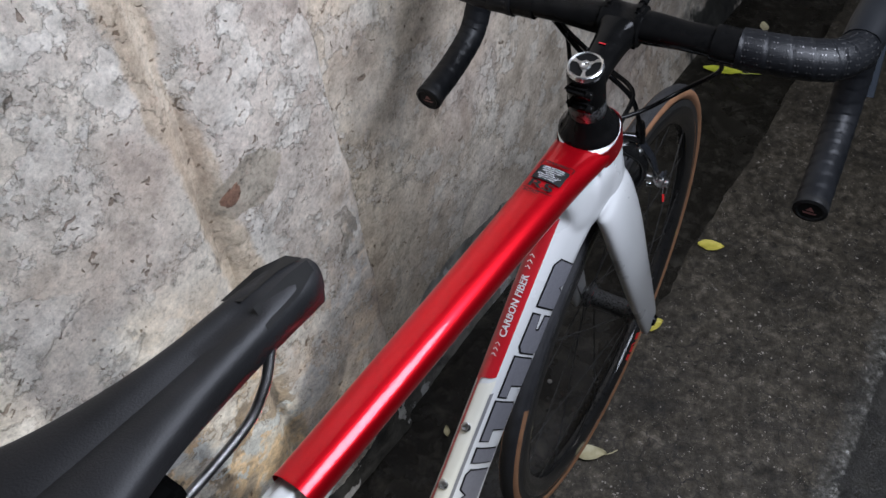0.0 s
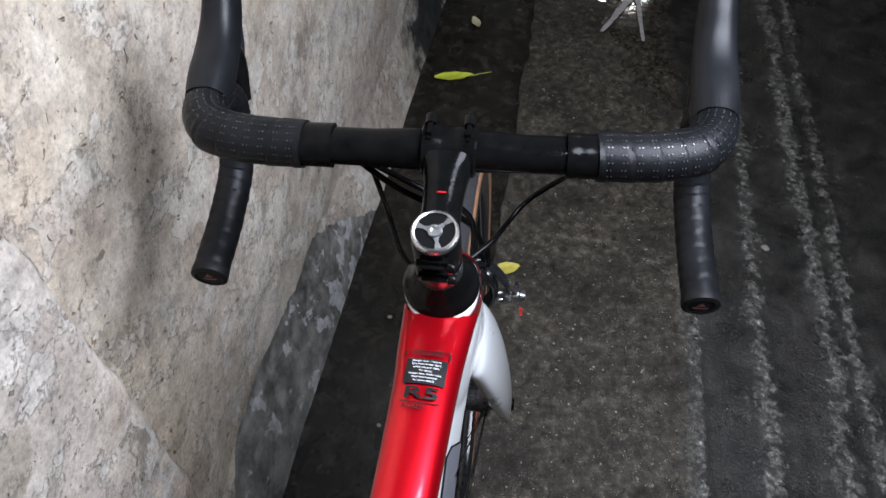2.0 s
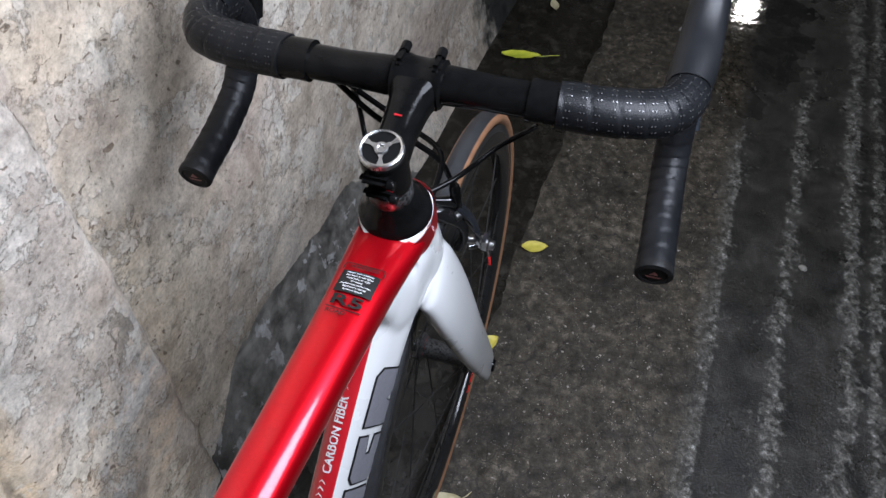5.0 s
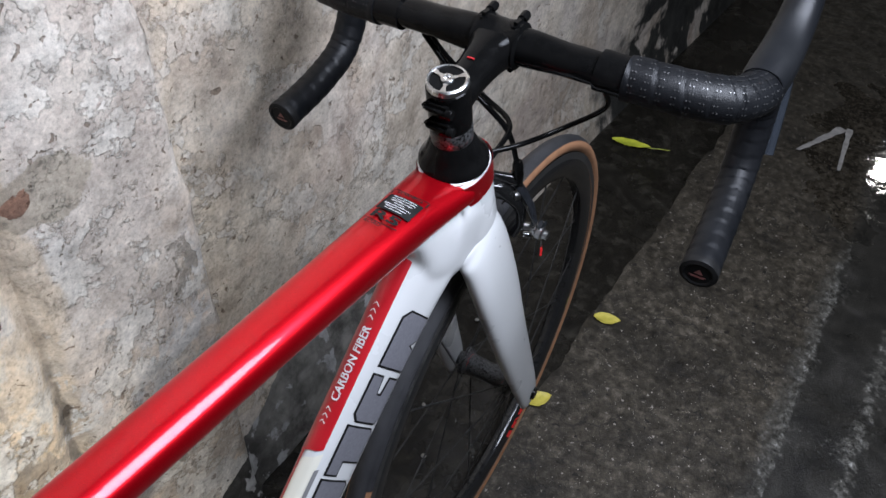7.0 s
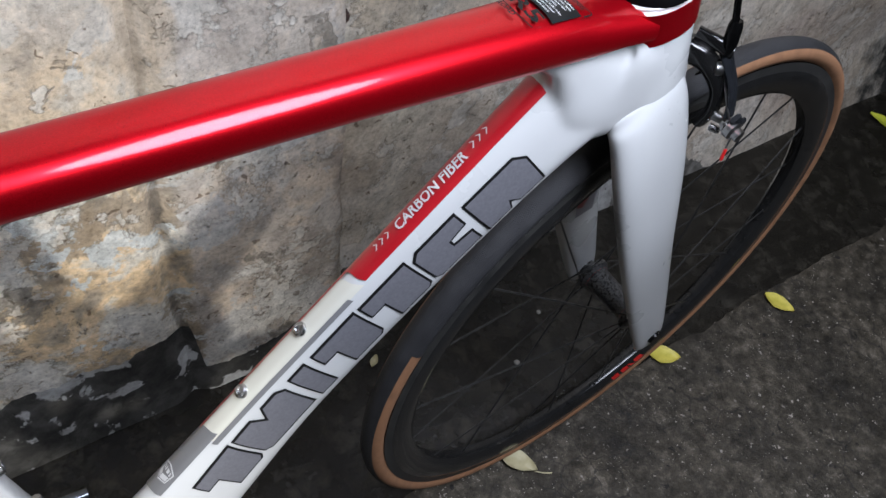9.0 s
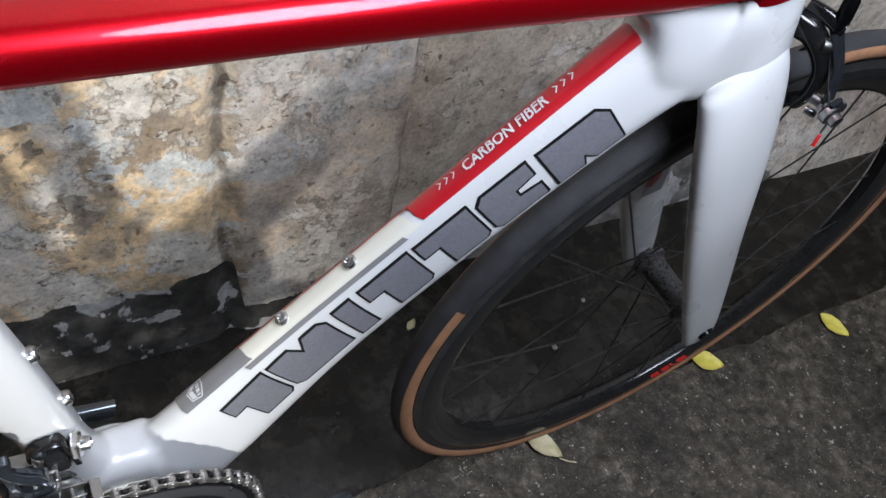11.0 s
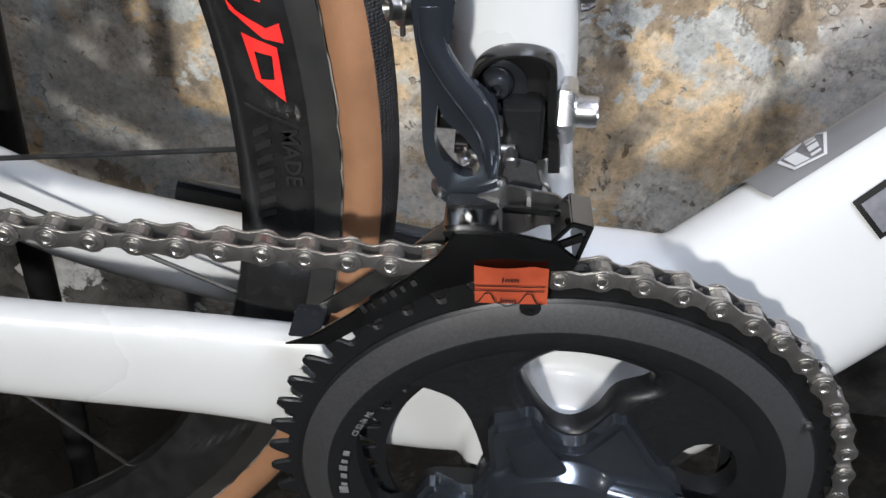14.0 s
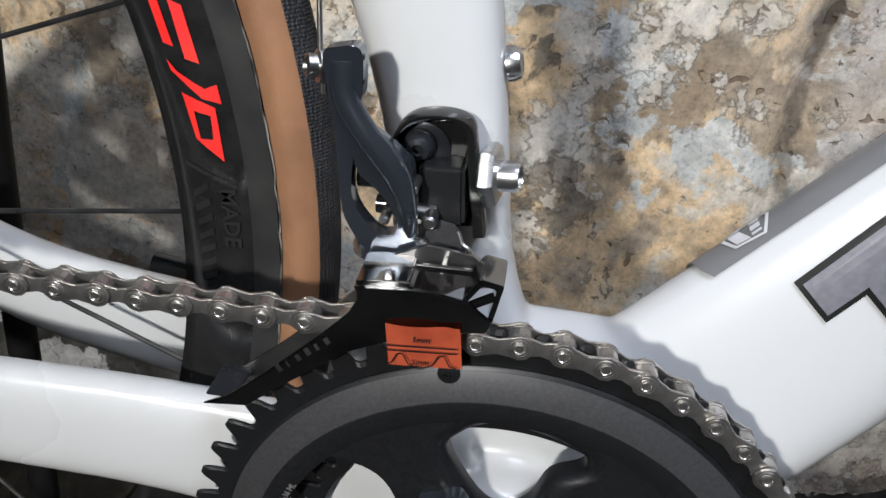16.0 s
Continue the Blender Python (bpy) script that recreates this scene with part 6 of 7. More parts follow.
def link_mesh(outer):
    bm = bmesh.new()
    r, w = (0.0042, 0.0031) if outer else (0.0040, 0.0019)
    waist = 0.0026 if outer else 0.0023
    o = []
    for i in range(9):
        a = radians(55 + 250 * i / 8)
        o.append((r * math.cos(a), r * math.sin(a)))
    o.append((PITCH / 2, -waist))
    for i in range(9):
        a = radians(-125 + 250 * i / 8)
        o.append((PITCH + r * math.cos(a), r * math.sin(a)))
    o.append((PITCH / 2, waist))
    for sg in (-1, 1):
        y0 = sg * w
        plate(o, y0, y0 + sg * 0.0010, 0.00022, bm)
    ry = Matrix.Rotation(radians(90), 4, "X")
    if outer:
        for x in (0, PITCH):
            for sg in (-1, 1):
                m = Matrix.Translation((x, sg * 0.0041, 0)) @ Matrix.Rotation(radians(90 * sg), 4, "X") @ Matrix.Rotation(math.pi, 4, "X")
                lathe([(0.0033, -0.0003), (0.0032, 0.0002), (0.0027, 0.0003), (0.0025, -0.0002), (0.0022, -0.0002), (0.0021, 0.0005), (0.0016, 0.0007), (0.0013, 0.0003), (0.0001, 0.0003)], 14, bm, m)
        # pressed lines on the outer face
        for sg in (-1, 1):
            for a, b in (((0.0042, -0.0022), (0.0072, 0.0018)), ((0.0058, -0.0018), (0.0088, 0.0022))):
                d = Vector((b[0] - a[0], 0, b[1] - a[1])).normalized()
                nrm = Vector((-d.z, 0, d.x)) * 0.0002
                A, B = Vector((a[0], sg * 0.00425, a[1])), Vector((b[0], sg * 0.00425, b[1]))
                bm.faces.new([bm.verts.new(p) for p in (A - nrm, B - nrm, B + nrm, A + nrm)])
    else:
        for x in (0, PITCH):
            lathe([(0.0030, -0.0018), (0.00385, -0.0016), (0.00385, 0.0016), (0.0030, 0.0018)], 14, bm, Matrix.Translation((x, 0, 0)) @ ry)
    bmesh.ops.recalc_face_normals(bm, faces=bm.faces[:])
    me = bpy.data.meshes.new("chain_link")
    for f in bm.faces:
        f.smooth = False
    bm.to_mesh(me)
    bm.free()
    me.materials.append(CHAIN)
    return me


LINKS = [link_mesh(True), link_mesh(False)]
for i in range(len(pins) - 1):
    a, b = pins[i], pins[i + 1]
    d = (b - a).normalized()
    up = Vector((0, -1, 0)).cross(d) * -1
    y = d.cross(up) * -1
    z = d.cross(Vector((0, 1, 0))).normalized()
    y = z.cross(d)
    ob = new("chain_link", LINKS[(i + 1) % 2])
    ob.parent = chain_ob
    ob.matrix_world = Matrix(((d.x, y.x, z.x, a.x), (d.y, y.y, z.y, a.y), (d.z, y.z, z.z, a.z), (0, 0, 0, 1)))
# sprockets that carry the chain at the rear hub
cas = new("cassette")
tagged(cas, "steel cassette of sprockets on the rear hub")
cas.parent = bike
for k in range(7):
    n = 13 + 2 * k
    rr = PITCH / 2 / math.sin(math.pi / n)
    bm = bmesh.new()
    lathe([(0.018, 0.0), (rr + 0.001, 0.0), (rr + 0.002, 0.0008), (rr + 0.001, 0.0016), (0.018, 0.0016)], n * 2, bm, Matrix.Translation(REAR + Vector((0, -0.052 + 0.0036 * k, 0))) @ RY)
    part("sprocket", bm, STEEL, cas)

# ---- front derailleur ----
fd = new("front_derailleur")
tagged(fd, "black and blue-grey front derailleur with steel cage")
fd.parent = bike
# bracket on the seat tube: back plate, C-shaped rim, bolt and housing
part("bracket", plate(smooth_outline([(-0.037, 0.460), (-0.032, 0.468), (-0.021, 0.470), (-0.016, 0.466), (-0.014, 0.454), (-0.011, 0.437), (-0.026, 0.436), (-0.031, 0.448)], 3), -0.0200, -0.0145, 0.0008), GLOSSBLACK, fd, "glossy black bracket")
edge_ = spline([(-0.0378, 0.4585), (-0.0385, 0.4645), (-0.0362, 0.4695), (-0.0315, 0.4727), (-0.0250, 0.4738), (-0.0190, 0.4732), (-0.0150, 0.4706), (-0.0138, 0.4650), (-0.0128, 0.4570), (-0.0105, 0.4450), (-0.0092, 0.4360)], 5)
walls = []
for i, p in enumerate(edge_):
    q0, q1 = edge_[max(0, i - 1)], edge_[min(len(edge_) - 1, i + 1)]
    d = Vector((q1[0] - q0[0], q1[1] - q0[1])).normalized()
    thick = 0.0013 + 0.0024 * max(0.0, (i / (len(edge_) - 1) - 0.45) / 0.55)
    inn = (p[0] + d.y * thick, p[1] - d.x * thick)
    walls.append([(p[0], -0.0195, p[1]), (p[0], -0.0268, p[1]), (p[0] + d.y * 0.0004, -0.0274, p[1] - d.x * 0.0004), (inn[0], -0.0272, inn[1]), (inn[0], -0.0195, inn[1])])
part("bracket_rim", strip(bmesh.new(), walls), GLOSSBLACK, fd, "glossy black curved bracket rim")
part("bracket_washer", lathe([(0.0030, 0), (0.0082, 0.0), (0.0082, 0.0010), (0.0074, 0.0013), (0.0030, 0.0013)], 28, None, along((-0.0300, -0.0200, 0.4605), (-0.0300, -1.0, 0.4605))), DARKALLOY, fd)
bm = lathe([(0.0052, 0.0), (0.0052, 0.0025), (0.0046, 0.0050), (0.0034, 0.0066), (0.0018, 0.0070), (0.0017, 0.0050)], 28, None, along((-0.0310, -0.0195, 0.4620), (-0.0310, -1.0, 0.4620)))
part("bracket_screw", bm, DARKALLOY, fd, "dark domed bracket screw")
part("housing", plate([(-0.0300, 0.4585), (-0.0165, 0.4590), (-0.0155, 0.4400), (-0.0255, 0.4390), (-0.0298, 0.4450)], -0.0300, -0.0190, 0.0012), RINGBLACK, fd)
# fixing nut and stud on the tube's front
p, w = Vector((-0.0118, -0.0205, 0.4540)), Vector((0.975, -0.17, 0.10)).normalized()
part("fixing_nut", lathe([(0.0088, 0), (0.0100, 0.0010), (0.0101, 0.0036), (0.0090, 0.0052), (0.0060, 0.0056)], 6, None, along(p, p + w)), CHROME, fd, "bright steel hexagon nut")
part("stud", lathe([(0.0047, 0.004), (0.0048, 0.0100), (0.0044, 0.0118), (0.0034, 0.0118), (0.0024, 0.0090)], 24, None, along(p, p + w)), CHROME, fd, "bright steel stud")
# long pull arm with its window, pins behind it
o = smooth_outline([(-0.0550, 0.4920), (-0.0510, 0.4940), (-0.0460, 0.4945), (-0.0442, 0.4915), (-0.0444, 0.4820), (-0.0458, 0.4785), (-0.0450, 0.4750), (-0.0418, 0.4715), (-0.0370, 0.4680), (-0.0330, 0.4645), (-0.0302, 0.4605), (-0.0292, 0.4430), (-0.0292, 0.4320), (-0.0435, 0.4300), (-0.0462, 0.4370), (-0.0498, 0.4440), (-0.0512, 0.4530), (-0.0522, 0.4700), (-0.0542, 0.4830)], 4)
hole = smooth_outline([(-0.0470, 0.4630), (-0.0455, 0.4585), (-0.0385, 0.4520), (-0.0345, 0.4450), (-0.0352, 0.4405), (-0.0400, 0.4400), (-0.0452, 0.4455), (-0.0477, 0.4520)], 3)
part("pull_arm", plate(o, -0.0390, -0.0330, 0.0021, None, [hole]), BLUEGREY, fd, "glossy blue-grey pull arm")
bm = Tube([(-0.0500, -0.0375, 0.4900, 0.0020, 0.0040, 2.2), (-0.0490, -0.0382, 0.4800, 0.0026, 0.0038, 2.2), (-0.0430, -0.0392, 0.4705, 0.0032, 0.0038, 2.2), (-0.0352, -0.0395, 0.4610, 0.0034, 0.0042, 2.2), (-0.0315, -0.0390, 0.4510, 0.0028, 0.0030, 2.2), (-0.0303, -0.0375, 0.4390, 0.0014, 0.0018, 2.2)], 6).mesh(bmesh.new(), 20)
part("arm_rib", bm, BLUEGREY, fd)
for z in (0.4915, 0.4850):
    b = lathe([(0.0013, 0), (0.0013, 0.0012), (0.0009, 0.0012)], 14, None, along((-0.0452, -0.0372, z), (-0.0452, -1, z)))
    part("arm_hole", b, INK, fd)
b = tube_along([(-0.0475, -0.0300, 0.4545), (-0.0360, -0.0300, 0.4545)], 0.0038, 20, 1)
part("pivot_barrel", b, GLOSSBLACK, fd)
b = tube_along([(-0.0420, -0.0300, 0.4455), (-0.0340, -0.0300, 0.4455)], 0.0030, 16, 1)
part("pivot_barrel", b, GLOSSBLACK, fd)
for x, z, r, ln, mt in ((-0.0385, 0.4435, 0.0016, 0.006, CHROME), (-0.0372, 0.4475, 0.0012, 0.006, CHROME), (-0.0252, 0.4440, 0.0022, 0.006, STEEL), (-0.0300, 0.4550, 0.0016, 0.008, STEEL)):
    b = lathe([(r, 0), (r, ln), (r * 0.7, ln + 0.0006), (r * 0.3, ln + 0.0006)], 18, None, along((x, -0.0310, z), (x, -1, z)))
    part("pivot", b, mt, fd)
for x, z, sx in ((-0.0452, 0.4335, -1), (-0.0285, 0.4350, 1)):
    b = lathe([(0.0034, 0), (0.0034, 0.0014), (0.0024, 0.0022), (0.0012, 0.0022)], 20, None, along((x, -0.0360, z), (x + sx * 0.8, -0.5, z)))
    part("pivot_screw", b, CHROME, fd)
b = tube_along([(-0.0300, -0.0300, 0.4440), (-0.0240, -0.0300, 0.4440)], 0.0024, 16, 1)
part("pivot_pin", b, STEEL, fd)
part("inner_link", plate(smooth_outline([(-0.0260, 0.4420), (-0.0180, 0.4420), (-0.0160, 0.4375), (-0.0145, 0.4325), (-0.0255, 0.4310)], 2), -0.0330, -0.0316, 0.0003), RINGGREY, fd)
p = Vector((-0.0585, -0.0290, 0.4855))
bm = lathe([(0.0046, -0.003), (0.0048, -0.001), (0.0048, 0.0010), (0.0034, 0.0014), (0.0034, 0.0040), (0.0024, 0.0046), (0.0016, 0.0030)], 24, None, along(p, p + Vector((-0.85, -0.5, 0.1))))
part("cable_anchor", bm, STEEL, fd, "steel cable anchor bolt")
cable("inner_cable", [(-0.0580, -0.0300, 0.4780), (-0.0585, -0.0290, 0.4950), (-0.0595, -0.0240, 0.5300), (-0.061, -0.02, 0.560)], 0.0008, STEEL, fd)
cable("cable_end", [(-0.0590, -0.0275, 0.5040), (-0.0594, -0.0265, 0.5120), (-0.0598, -0.0250, 0.5200)], 0.0011, REDPLASTIC, fd)
# cage: outer plate, inner plate, bridges
o = [(-0.0925, 0.3815), (-0.0840, 0.3860), (-0.0700, 0.3980), (-0.0550, 0.4120), (-0.0445, 0.4230), (-0.0395, 0.4325), (-0.0250, 0.4335), (-0.0110, 0.4315), (-0.0035, 0.4255), (-0.0050, 0.4215), (-0.0140, 0.4205), (-0.0300, 0.4160), (-0.0450, 0.4090), (-0.0620, 0.3960), (-0.0780, 0.3830)]
part("cage_plate", plate(o, -0.0570, -0.0556, 0.0004), MIRROR, fd, "black chrome outer cage plate")
bm = bmesh.new()
for k, (ln, hh) in enumerate(((0.0016, 0.0034), (0.0008, 0.0022), (0.0017, 0.0022), (0.0018, 0.0026), (0.0012, 0.0022), (0.0017, 0.0022))):
    u = Vector((-0.0660 + 0.0030 * k, -0.0573, 0.3985 + 0.0025 * k))
    d, v = Vector((0.77, 0, 0.64)), Vector((-0.5, 0, 0.86))
    bm.faces.new([bm.verts.new(u + d * x + v * z) for x, z in ((0, 0), (ln, 0), (ln, hh), (0, hh))])
part("cage_mark", bm, STEEL, fd, smooth=False)
o2 = [(x, z + 0.006 if x > -0.03 else z) for x, z in o]
part("cage_plate", plate(o2, -0.0420, -0.0408, 0.0), STEEL, fd)
bm = box(bmesh.new(), (-0.0860, -0.0490, 0.3855), (0.010, 0.0150, 0.0012), None, 0.0004)
part("cage_bridge", bm, DARKALLOY, fd)
bm = plate(smooth_outline([(-0.0425, 0.4330), (-0.0280, 0.4345), (-0.0265, 0.4310), (-0.0275, 0.4255), (-0.0410, 0.4250), (-0.0425, 0.4290)], 3), -0.0560, -0.0385, 0.0012)
part("cage_link", bm, MIRROR, fd, "polished steel cage link")
part("cage_link", plate([(-0.0425, 0.4310), (-0.0275, 0.4320), (-0.0275, 0.4355), (-0.0425, 0.4345)], -0.0470, -0.0400, 0.0006), GLOSSBLACK, fd)
# folded nose: two rails and a box at the front
part("cage_rail", box(bmesh.new(), (-0.0185, -0.0500, 0.4370), (0.0165, 0.0016, 0.0022), Matrix.Identity(4), 0.0004), MIRROR, fd)
part("cage_rail", plate([(-0.0265, 0.4300), (-0.0110, 0.4275), (-0.0030, 0.4320), (-0.0040, 0.4345), (-0.0115, 0.4300), (-0.0265, 0.4325)], -0.0560, -0.0545, 0.0003), MIRROR, fd)
nose = plate([(-0.0125, 0.4310), (-0.0075, 0.4385), (-0.0010, 0.4372), (-0.0035, 0.4245), (-0.0052, 0.4240), (-0.0030, 0.4355), (-0.0070, 0.4366), (-0.0112, 0.4302)], -0.0560, -0.0410, 0.0004)
part("cage_nose", nose, MIRROR, fd, "folded steel cage nose")
part("cage_tab", box(bmesh.new(), (-0.0190, -0.0460, 0.4335), (0.0012, 0.0100, 0.0055), None, 0.0003), STEEL, fd)
cable("spring", [(-0.0165, -0.0360, 0.4420), (-0.0150, -0.0370, 0.4385), (-0.0130, -0.0375, 0.4370), (-0.0120, -0.0380, 0.4330)], 0.0007, STEEL, fd)
# orange gauge sticker, peeling a little at its upper edge
bm = bmesh.new()
rows = []
for j in range(7):
    v = j / 6
    rows.append([(-0.0335 + 0.0215 * u + 0.0012 * (1 - v), -0.0580 - 0.0012 * v * v * abs(math.sin(u * 4)), 0.4075 + 0.0145 * v + 0.0015 * u) for u in np.linspace(0, 1, 12)])
strip(bm, rows, closed=False)
part("gauge_sticker", bm, ORANGE, fd, "orange gauge sticker with fine black lines")
bm = bmesh.new()


def on_sticker(x, y):
    return (-0.0228 + x, -0.0596, 0.4150 + y + 0.07 * x)


write(bm, "1mm", 0.0026, lambda x, y: on_sticker(x, y + 0.0028))
write(bm, "3mm", 0.0026, lambda x, y: on_sticker(x, y - 0.0052))


def line2(pts, w):
    for a, b in zip(pts, pts[1:]):
        dx, dy = b[0] - a[0], b[1] - a[1]
        ln = math.hypot(dx, dy)
        nx, ny = -dy / ln * w, dx / ln * w
        bm.faces.new([bm.verts.new(on_sticker(*p)) for p in ((a[0] - nx, a[1] - ny), (b[0] - nx, b[1] - ny), (b[0] + nx, b[1] + ny), (a[0] + nx, a[1] + ny))])


line2([(-0.0105, 0.0012), (0.0105, 0.0012)], 0.0002)
line2([(-0.0105, -0.0005), (0.0105, -0.0005)], 0.0002)
line2([(-0.0105, -0.0055), (-0.0085, -0.0050), (-0.0068, -0.0015), (-0.0052, -0.0015), (-0.0035, -0.0050), (0.0, -0.0066), (0.0035, -0.0050), (0.0052, -0.0015), (0.0068, -0.0015), (0.0085, -0.0050), (0.0105, -0.0055)], 0.0002)
part("sticker_print", bm, INK, fd, smooth=False)

# ---- seatpost and saddle ----
bm = Tube([(-0.078, 0, 0.770, 0.012, 0.016, 2.4), (-0.108, 0, 0.880, 0.012, 0.016, 2.4), (-0.117, 0, 0.912, 0.013, 0.016, 2.4)], 4).mesh(bmesh.new())
part("seatpost", bm, MATT, bike, "matt black seatpost")
keys = [(-0.245, 0.066, 0.944), (-0.215, 0.070, 0.954), (-0.170, 0.056, 0.955), (-0.120, 0.034, 0.950), (-0.060, 0.0215, 0.945), (-0.005, 0.0175, 0.943), (0.024, 0.015, 0.940), (0.038, 0.007, 0.934)]
rings = []
for x, hw, z in spline(keys, 6):
    ring_ = []
    for j in range(36):
        a = 2 * math.pi * j / 36
        cy, sz = math.cos(a), math.sin(a)
        y = math.copysign(abs(cy) ** 0.75, cy) * hw
        if sz >= 0:
            h = 0.012 * abs(sz) ** 0.7 - 0.0045 * math.exp(-((y / 0.007) ** 2)) * (1 if -0.2 < x < -0.01 else 0)
        else:
            h = -0.026 * abs(sz) ** 0.8
        ring_.append((x, y * (1 if sz > -0.3 else 0.85), z + h))
    rings.append(ring_)
sad = part("saddle", strip(bmesh.new(), rings), SADDLE, bike, "black saddle with a long centre groove")
bm = bmesh.new()
for sg in (-1, 1):
    o = [(-0.010, 0.004), (0.018, 0.003), (0.034, 0.0015), (0.030, 0.0105), (0.012, 0.0165), (-0.014, 0.0175)]
    bm.faces.new([bm.verts.new((x, sg * y, 0.9555 - 0.12 * (y / 0.02) ** 4 * 0.06 - max(0, x - 0.015) * 0.28)) for x, y in o])
part("saddle_nose_patch", bm, INK, sad)
for sg in (-1, 1):
    part("saddle_rail", tube_along([(-0.010, sg * 0.010, 0.930), (-0.030, sg * 0.018, 0.915), (-0.060, sg * 0.021, 0.905), (-0.150, sg * 0.022, 0.905), (-0.200, sg * 0.030, 0.935)], 0.0030, 12, 8), STEEL, sad, "bright steel saddle rail")
part("saddle_clamp", box(bmesh.new(), (-0.115, 0, 0.908), (0.045, 0.055, 0.022), None, 0.005), BLACK, sad)

# rear brake behind the seat cluster
bm = bmesh.new()
for sg in (-1, 1):
    Tube([(-0.140, sg * 0.004, 0.690, 0.008, 0.010, 2.4), (-0.160, sg * 0.024, 0.690, 0.007, 0.010, 2.4), (-0.168, sg * 0.034, 0.668, 0.006, 0.009, 2.4), (-0.160, sg * 0.026, 0.640, 0.006, 0.009, 2.4)], 6).mesh(bm, 16)
part("rear_brake", bm, BLACK, bike, "black rear rim brake")

# ---- the stand that lifts the rear wheel ----
stand = thing("bicycle_stand", "grey steel floor stand holding up the rear wheel", "stand")
for sg in (-1, 1):
    if sg > 0:
        part("upright", tube_along([(-0.262, 0.115, 0.52), (-0.276, 0.105, 0.36), (-0.285, 0.092, 0.18), (-0.300, 0.085, 0.012)], 0.0085, 16, 6), MATT, stand, "black painted upright")
        part("sleeve", tube_along([(-0.300, 0.082, 0.452), (-0.292, 0.085, 0.400)], 0.012, 16, 1), MATT, stand, "black rubber sleeve")
        part("hook", tube_along([(-0.276, 0.105, 0.36), (-0.305, 0.085, 0.40), (-0.340, 0.080, 0.43), (-0.3975, 0.078, 0.425)], 0.008, 14, 6), TUBE, stand)
    else:
        part("foot", tube_along([(-0.37, -0.02, 0.012), (-0.33, 0.03, 0.012), (-0.28, 0.085, 0.014), (-0.24, 0.14, 0.012)], 0.011, 16, 6), TUBE, stand)
part("foot", tube_along([(-0.255, -0.02, 0.012), (-0.262, 0.05, 0.012), (-0.270, 0.16, 0.012)], 0.011, 16, 4), TUBE, stand)
part("base_tube", tube_along([(-0.62, 0.085, 0.012), (-0.40, 0.085, 0.012), (-0.24, 0.085, 0.012)], 0.011, 16, 4), TUBE, stand)


# ---- small things on the ground ----
def leaf(x, y, turn, length, width, mat, label, stalk=0.0, curl=0.004):
    bm = bmesh.new()
    rows = []
    for i in range(13):
        u = i / 12
        w = width / 2 * (math.sin(math.pi * min(1, u * 0.98 + 0.02)) ** 0.75) * (1 - 0.25 * u)
        rows.append([(length * (u - 0.5), w * v, 0.0025 + curl * v * v + curl * 0.8 * (u - 0.5) ** 2 * 2 + 0.0006 * math.sin(u * 20 + v * 3)) for v in (-1, -0.5, 0, 0.5, 1)])
    strip(bm, rows, closed=False)
    top = [f for f in bm.faces]
    r = bmesh.ops.extrude_face_region(bm, geom=top)
    bmesh.ops.translate(bm, vec=(0, 0, 0.0006), verts=[g for g in r["geom"] if isinstance(g, bmesh.types.BMVert)])
    if stalk:
        tube_along([(length * 0.46, 0, 0.003), (length * 0.5 + stalk * 0.5, 0.003, 0.006), (length * 0.5 + stalk, 0.010, 0.004)], 0.0009, 6, 4, bm)
    ob = part("leaf", bm, mat)
    ob.matrix_world = pose(x, y, ground_height(x, y) + 0.0008, 0, 0, turn)
    return tagged(ob, label, "leaf", "fallen leaves")


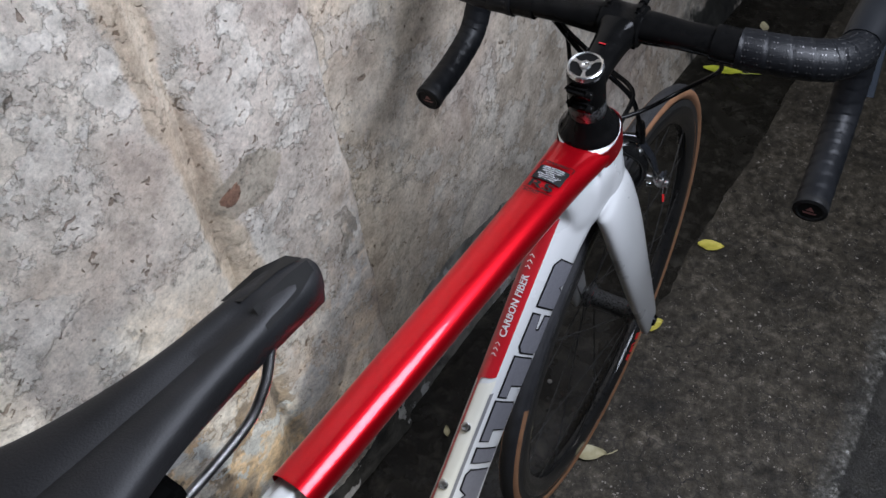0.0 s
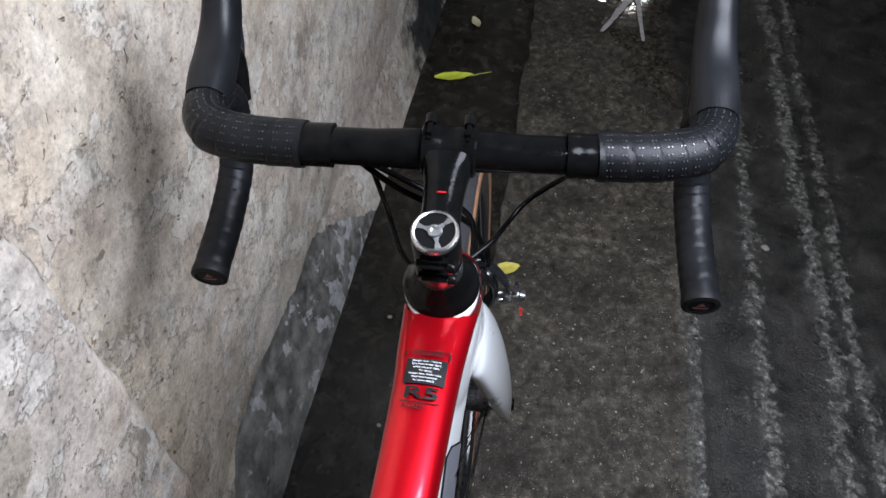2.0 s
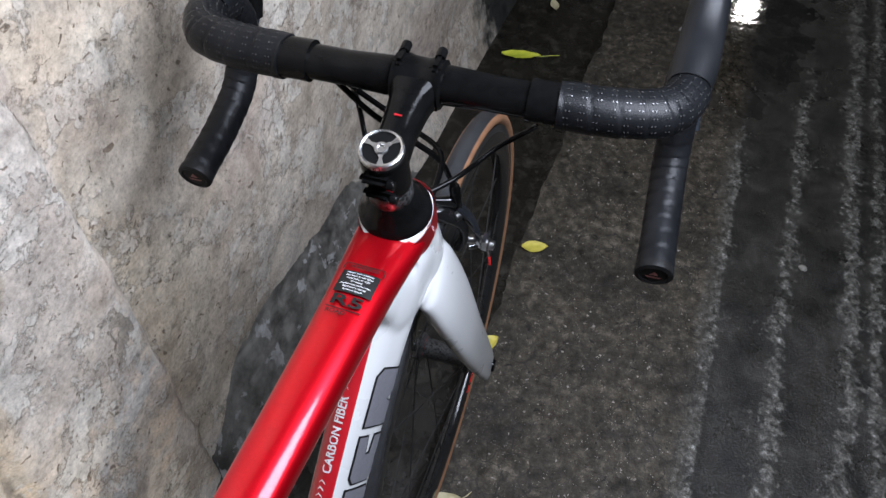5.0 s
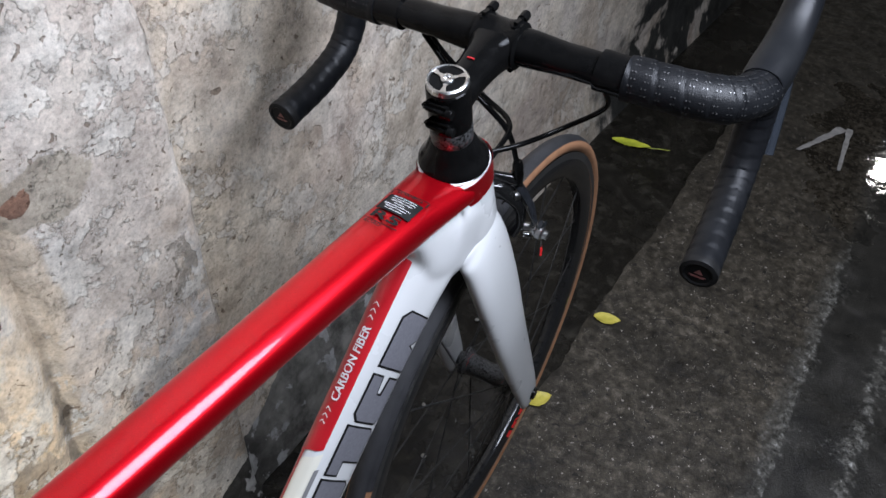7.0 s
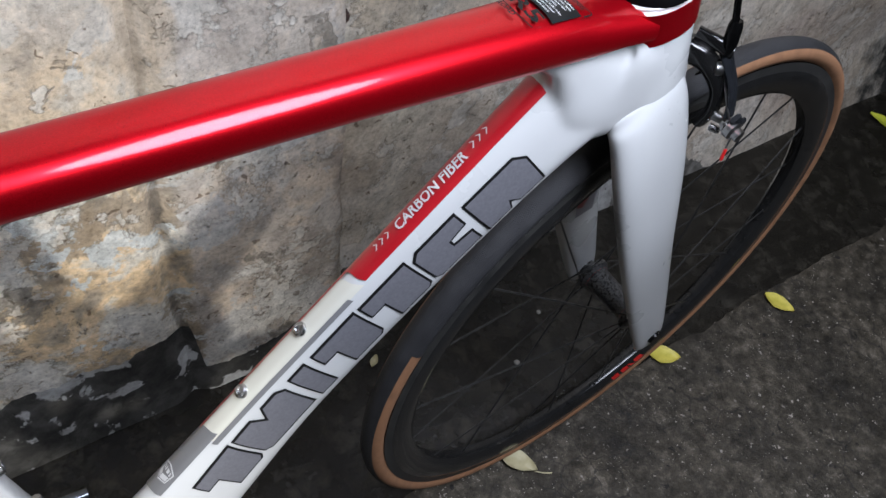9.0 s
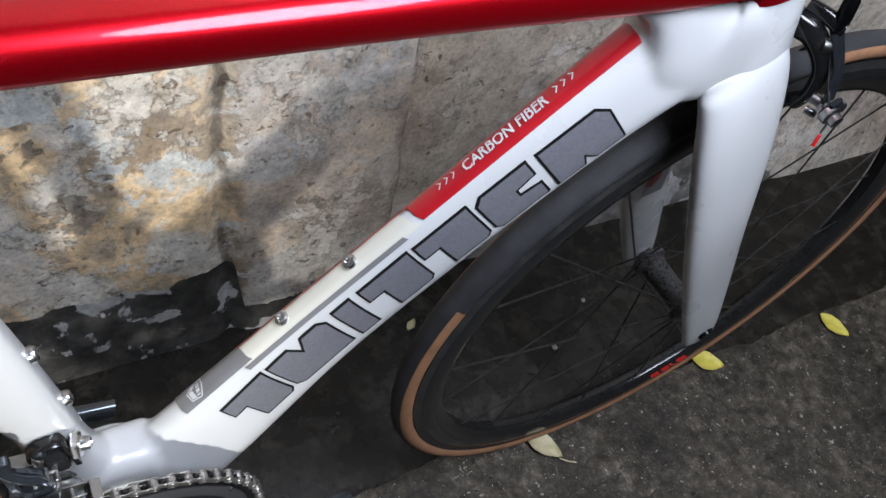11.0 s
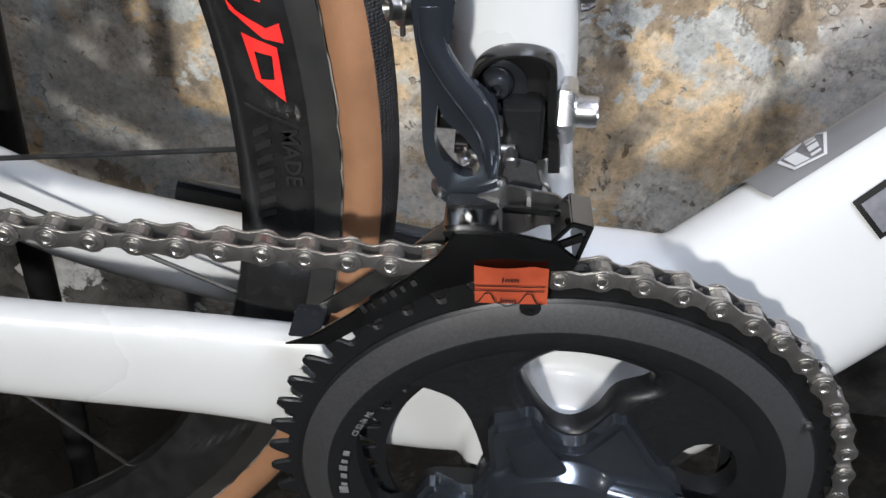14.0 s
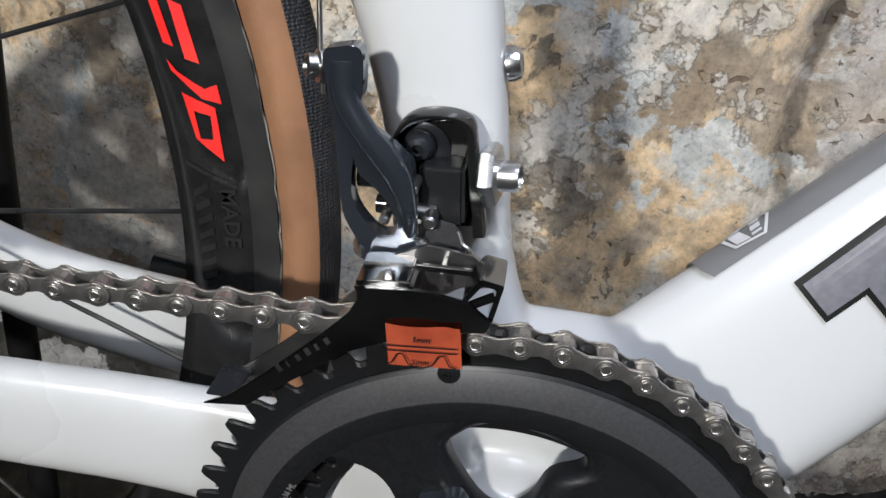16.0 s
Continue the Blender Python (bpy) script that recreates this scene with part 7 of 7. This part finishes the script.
leaf(1.756, 0.196, -75, 0.105, 0.040, LEAFGREEN, "yellow-green fallen leaf with a stalk in the wet gutter", 0.05)
leaf(1.107, -0.018, -70, 0.055, 0.036, LEAF, "small oval yellow leaf on rough concrete")
leaf(0.840, 0.004, -40, 0.055, 0.038, LEAF, "yellow leaf half under the front wheel")
leaf(0.519, -0.022, -60, 0.062, 0.034, LEAFPALE, "dry pale leaf curled beside the tyre", 0.02, 0.007)
leaf(0.424, 0.214, 40, 0.022, 0.013, LEAFPALE, "tiny pale leaf in the gutter")
leaf(2.026, 0.173, 25, 0.055, 0.028, LEAFPALE, "pale dry leaf far along the gutter")


def pebble(x, y, r, label):
    bm = bmesh.new()
    bmesh.ops.create_icosphere(bm, subdivisions=2, radius=r)
    for v in bm.verts:
        v.co *= 1 + 0.25 * noise.noise(v.co * 1.2 / r + Vector((x * 9, y * 9, 0)))
        v.co.z *= 0.6
    ob = part("pebble", bm, STONE)
    ob.location = (x, y, ground_height(x, y) + r * 0.35)
    return tagged(ob, label, "pebble", "loose pebbles")


pebble(1.2545, -0.555, 0.009, "pale loose pebble on wet ground")
for x, y, r in ((0.62, 0.11, 0.005), (0.71, 0.17, 0.004), (0.95, 0.20, 0.005)):
    pebble(x, y, r, "small pale stone in the gutter")


def torn_strip():
    """A bent strip of pale plastic film lying on wet ground, its two arms meeting at a point."""
    bm = bmesh.new()
    arms = (((2.235, -0.268), (2.03, -0.185), 0.030, 0.012), ((2.245, -0.285), (2.00, -0.302), 0.020, 0.010))
    for (ax, ay), (bx, by), w0, w1 in arms:
        d = Vector((bx - ax, by - ay, 0)).normalized()
        nrm = Vector((-d.y, d.x, 0))
        rows = []
        for i in range(15):
            u = i / 14
            c_ = Vector((ax + (bx - ax) * u, ay + (by - ay) * u, 0))
            w = (w0 + (w1 - w0) * u) * (0.8 + 0.5 * noise.noise(Vector((u * 7, ax, 3))))
            z = ground_height(c_.x, c_.y) + 0.004 + 0.003 * noise.noise(Vector((u * 9, by, 5)))
            rows.append([c_ + nrm * (w * v / 2) + Vector((0, 0, z + 0.002 * noise.noise(Vector((u * 14, v * 2, by))))) for v in (-1, -0.4, 0.3, 1)])
        strip(bm, rows, closed=False)
    r = bmesh.ops.extrude_face_region(bm, geom=bm.faces[:])
    bmesh.ops.translate(bm, vec=(0, 0, 0.0008), verts=[g for g in r["geom"] if isinstance(g, bmesh.types.BMVert)])
    bmesh.ops.recalc_face_normals(bm, faces=bm.faces[:])
    return tagged(part("plastic_strip", bm, FILM), "bent strip of pale torn plastic on wet ground", "litter")


torn_strip()
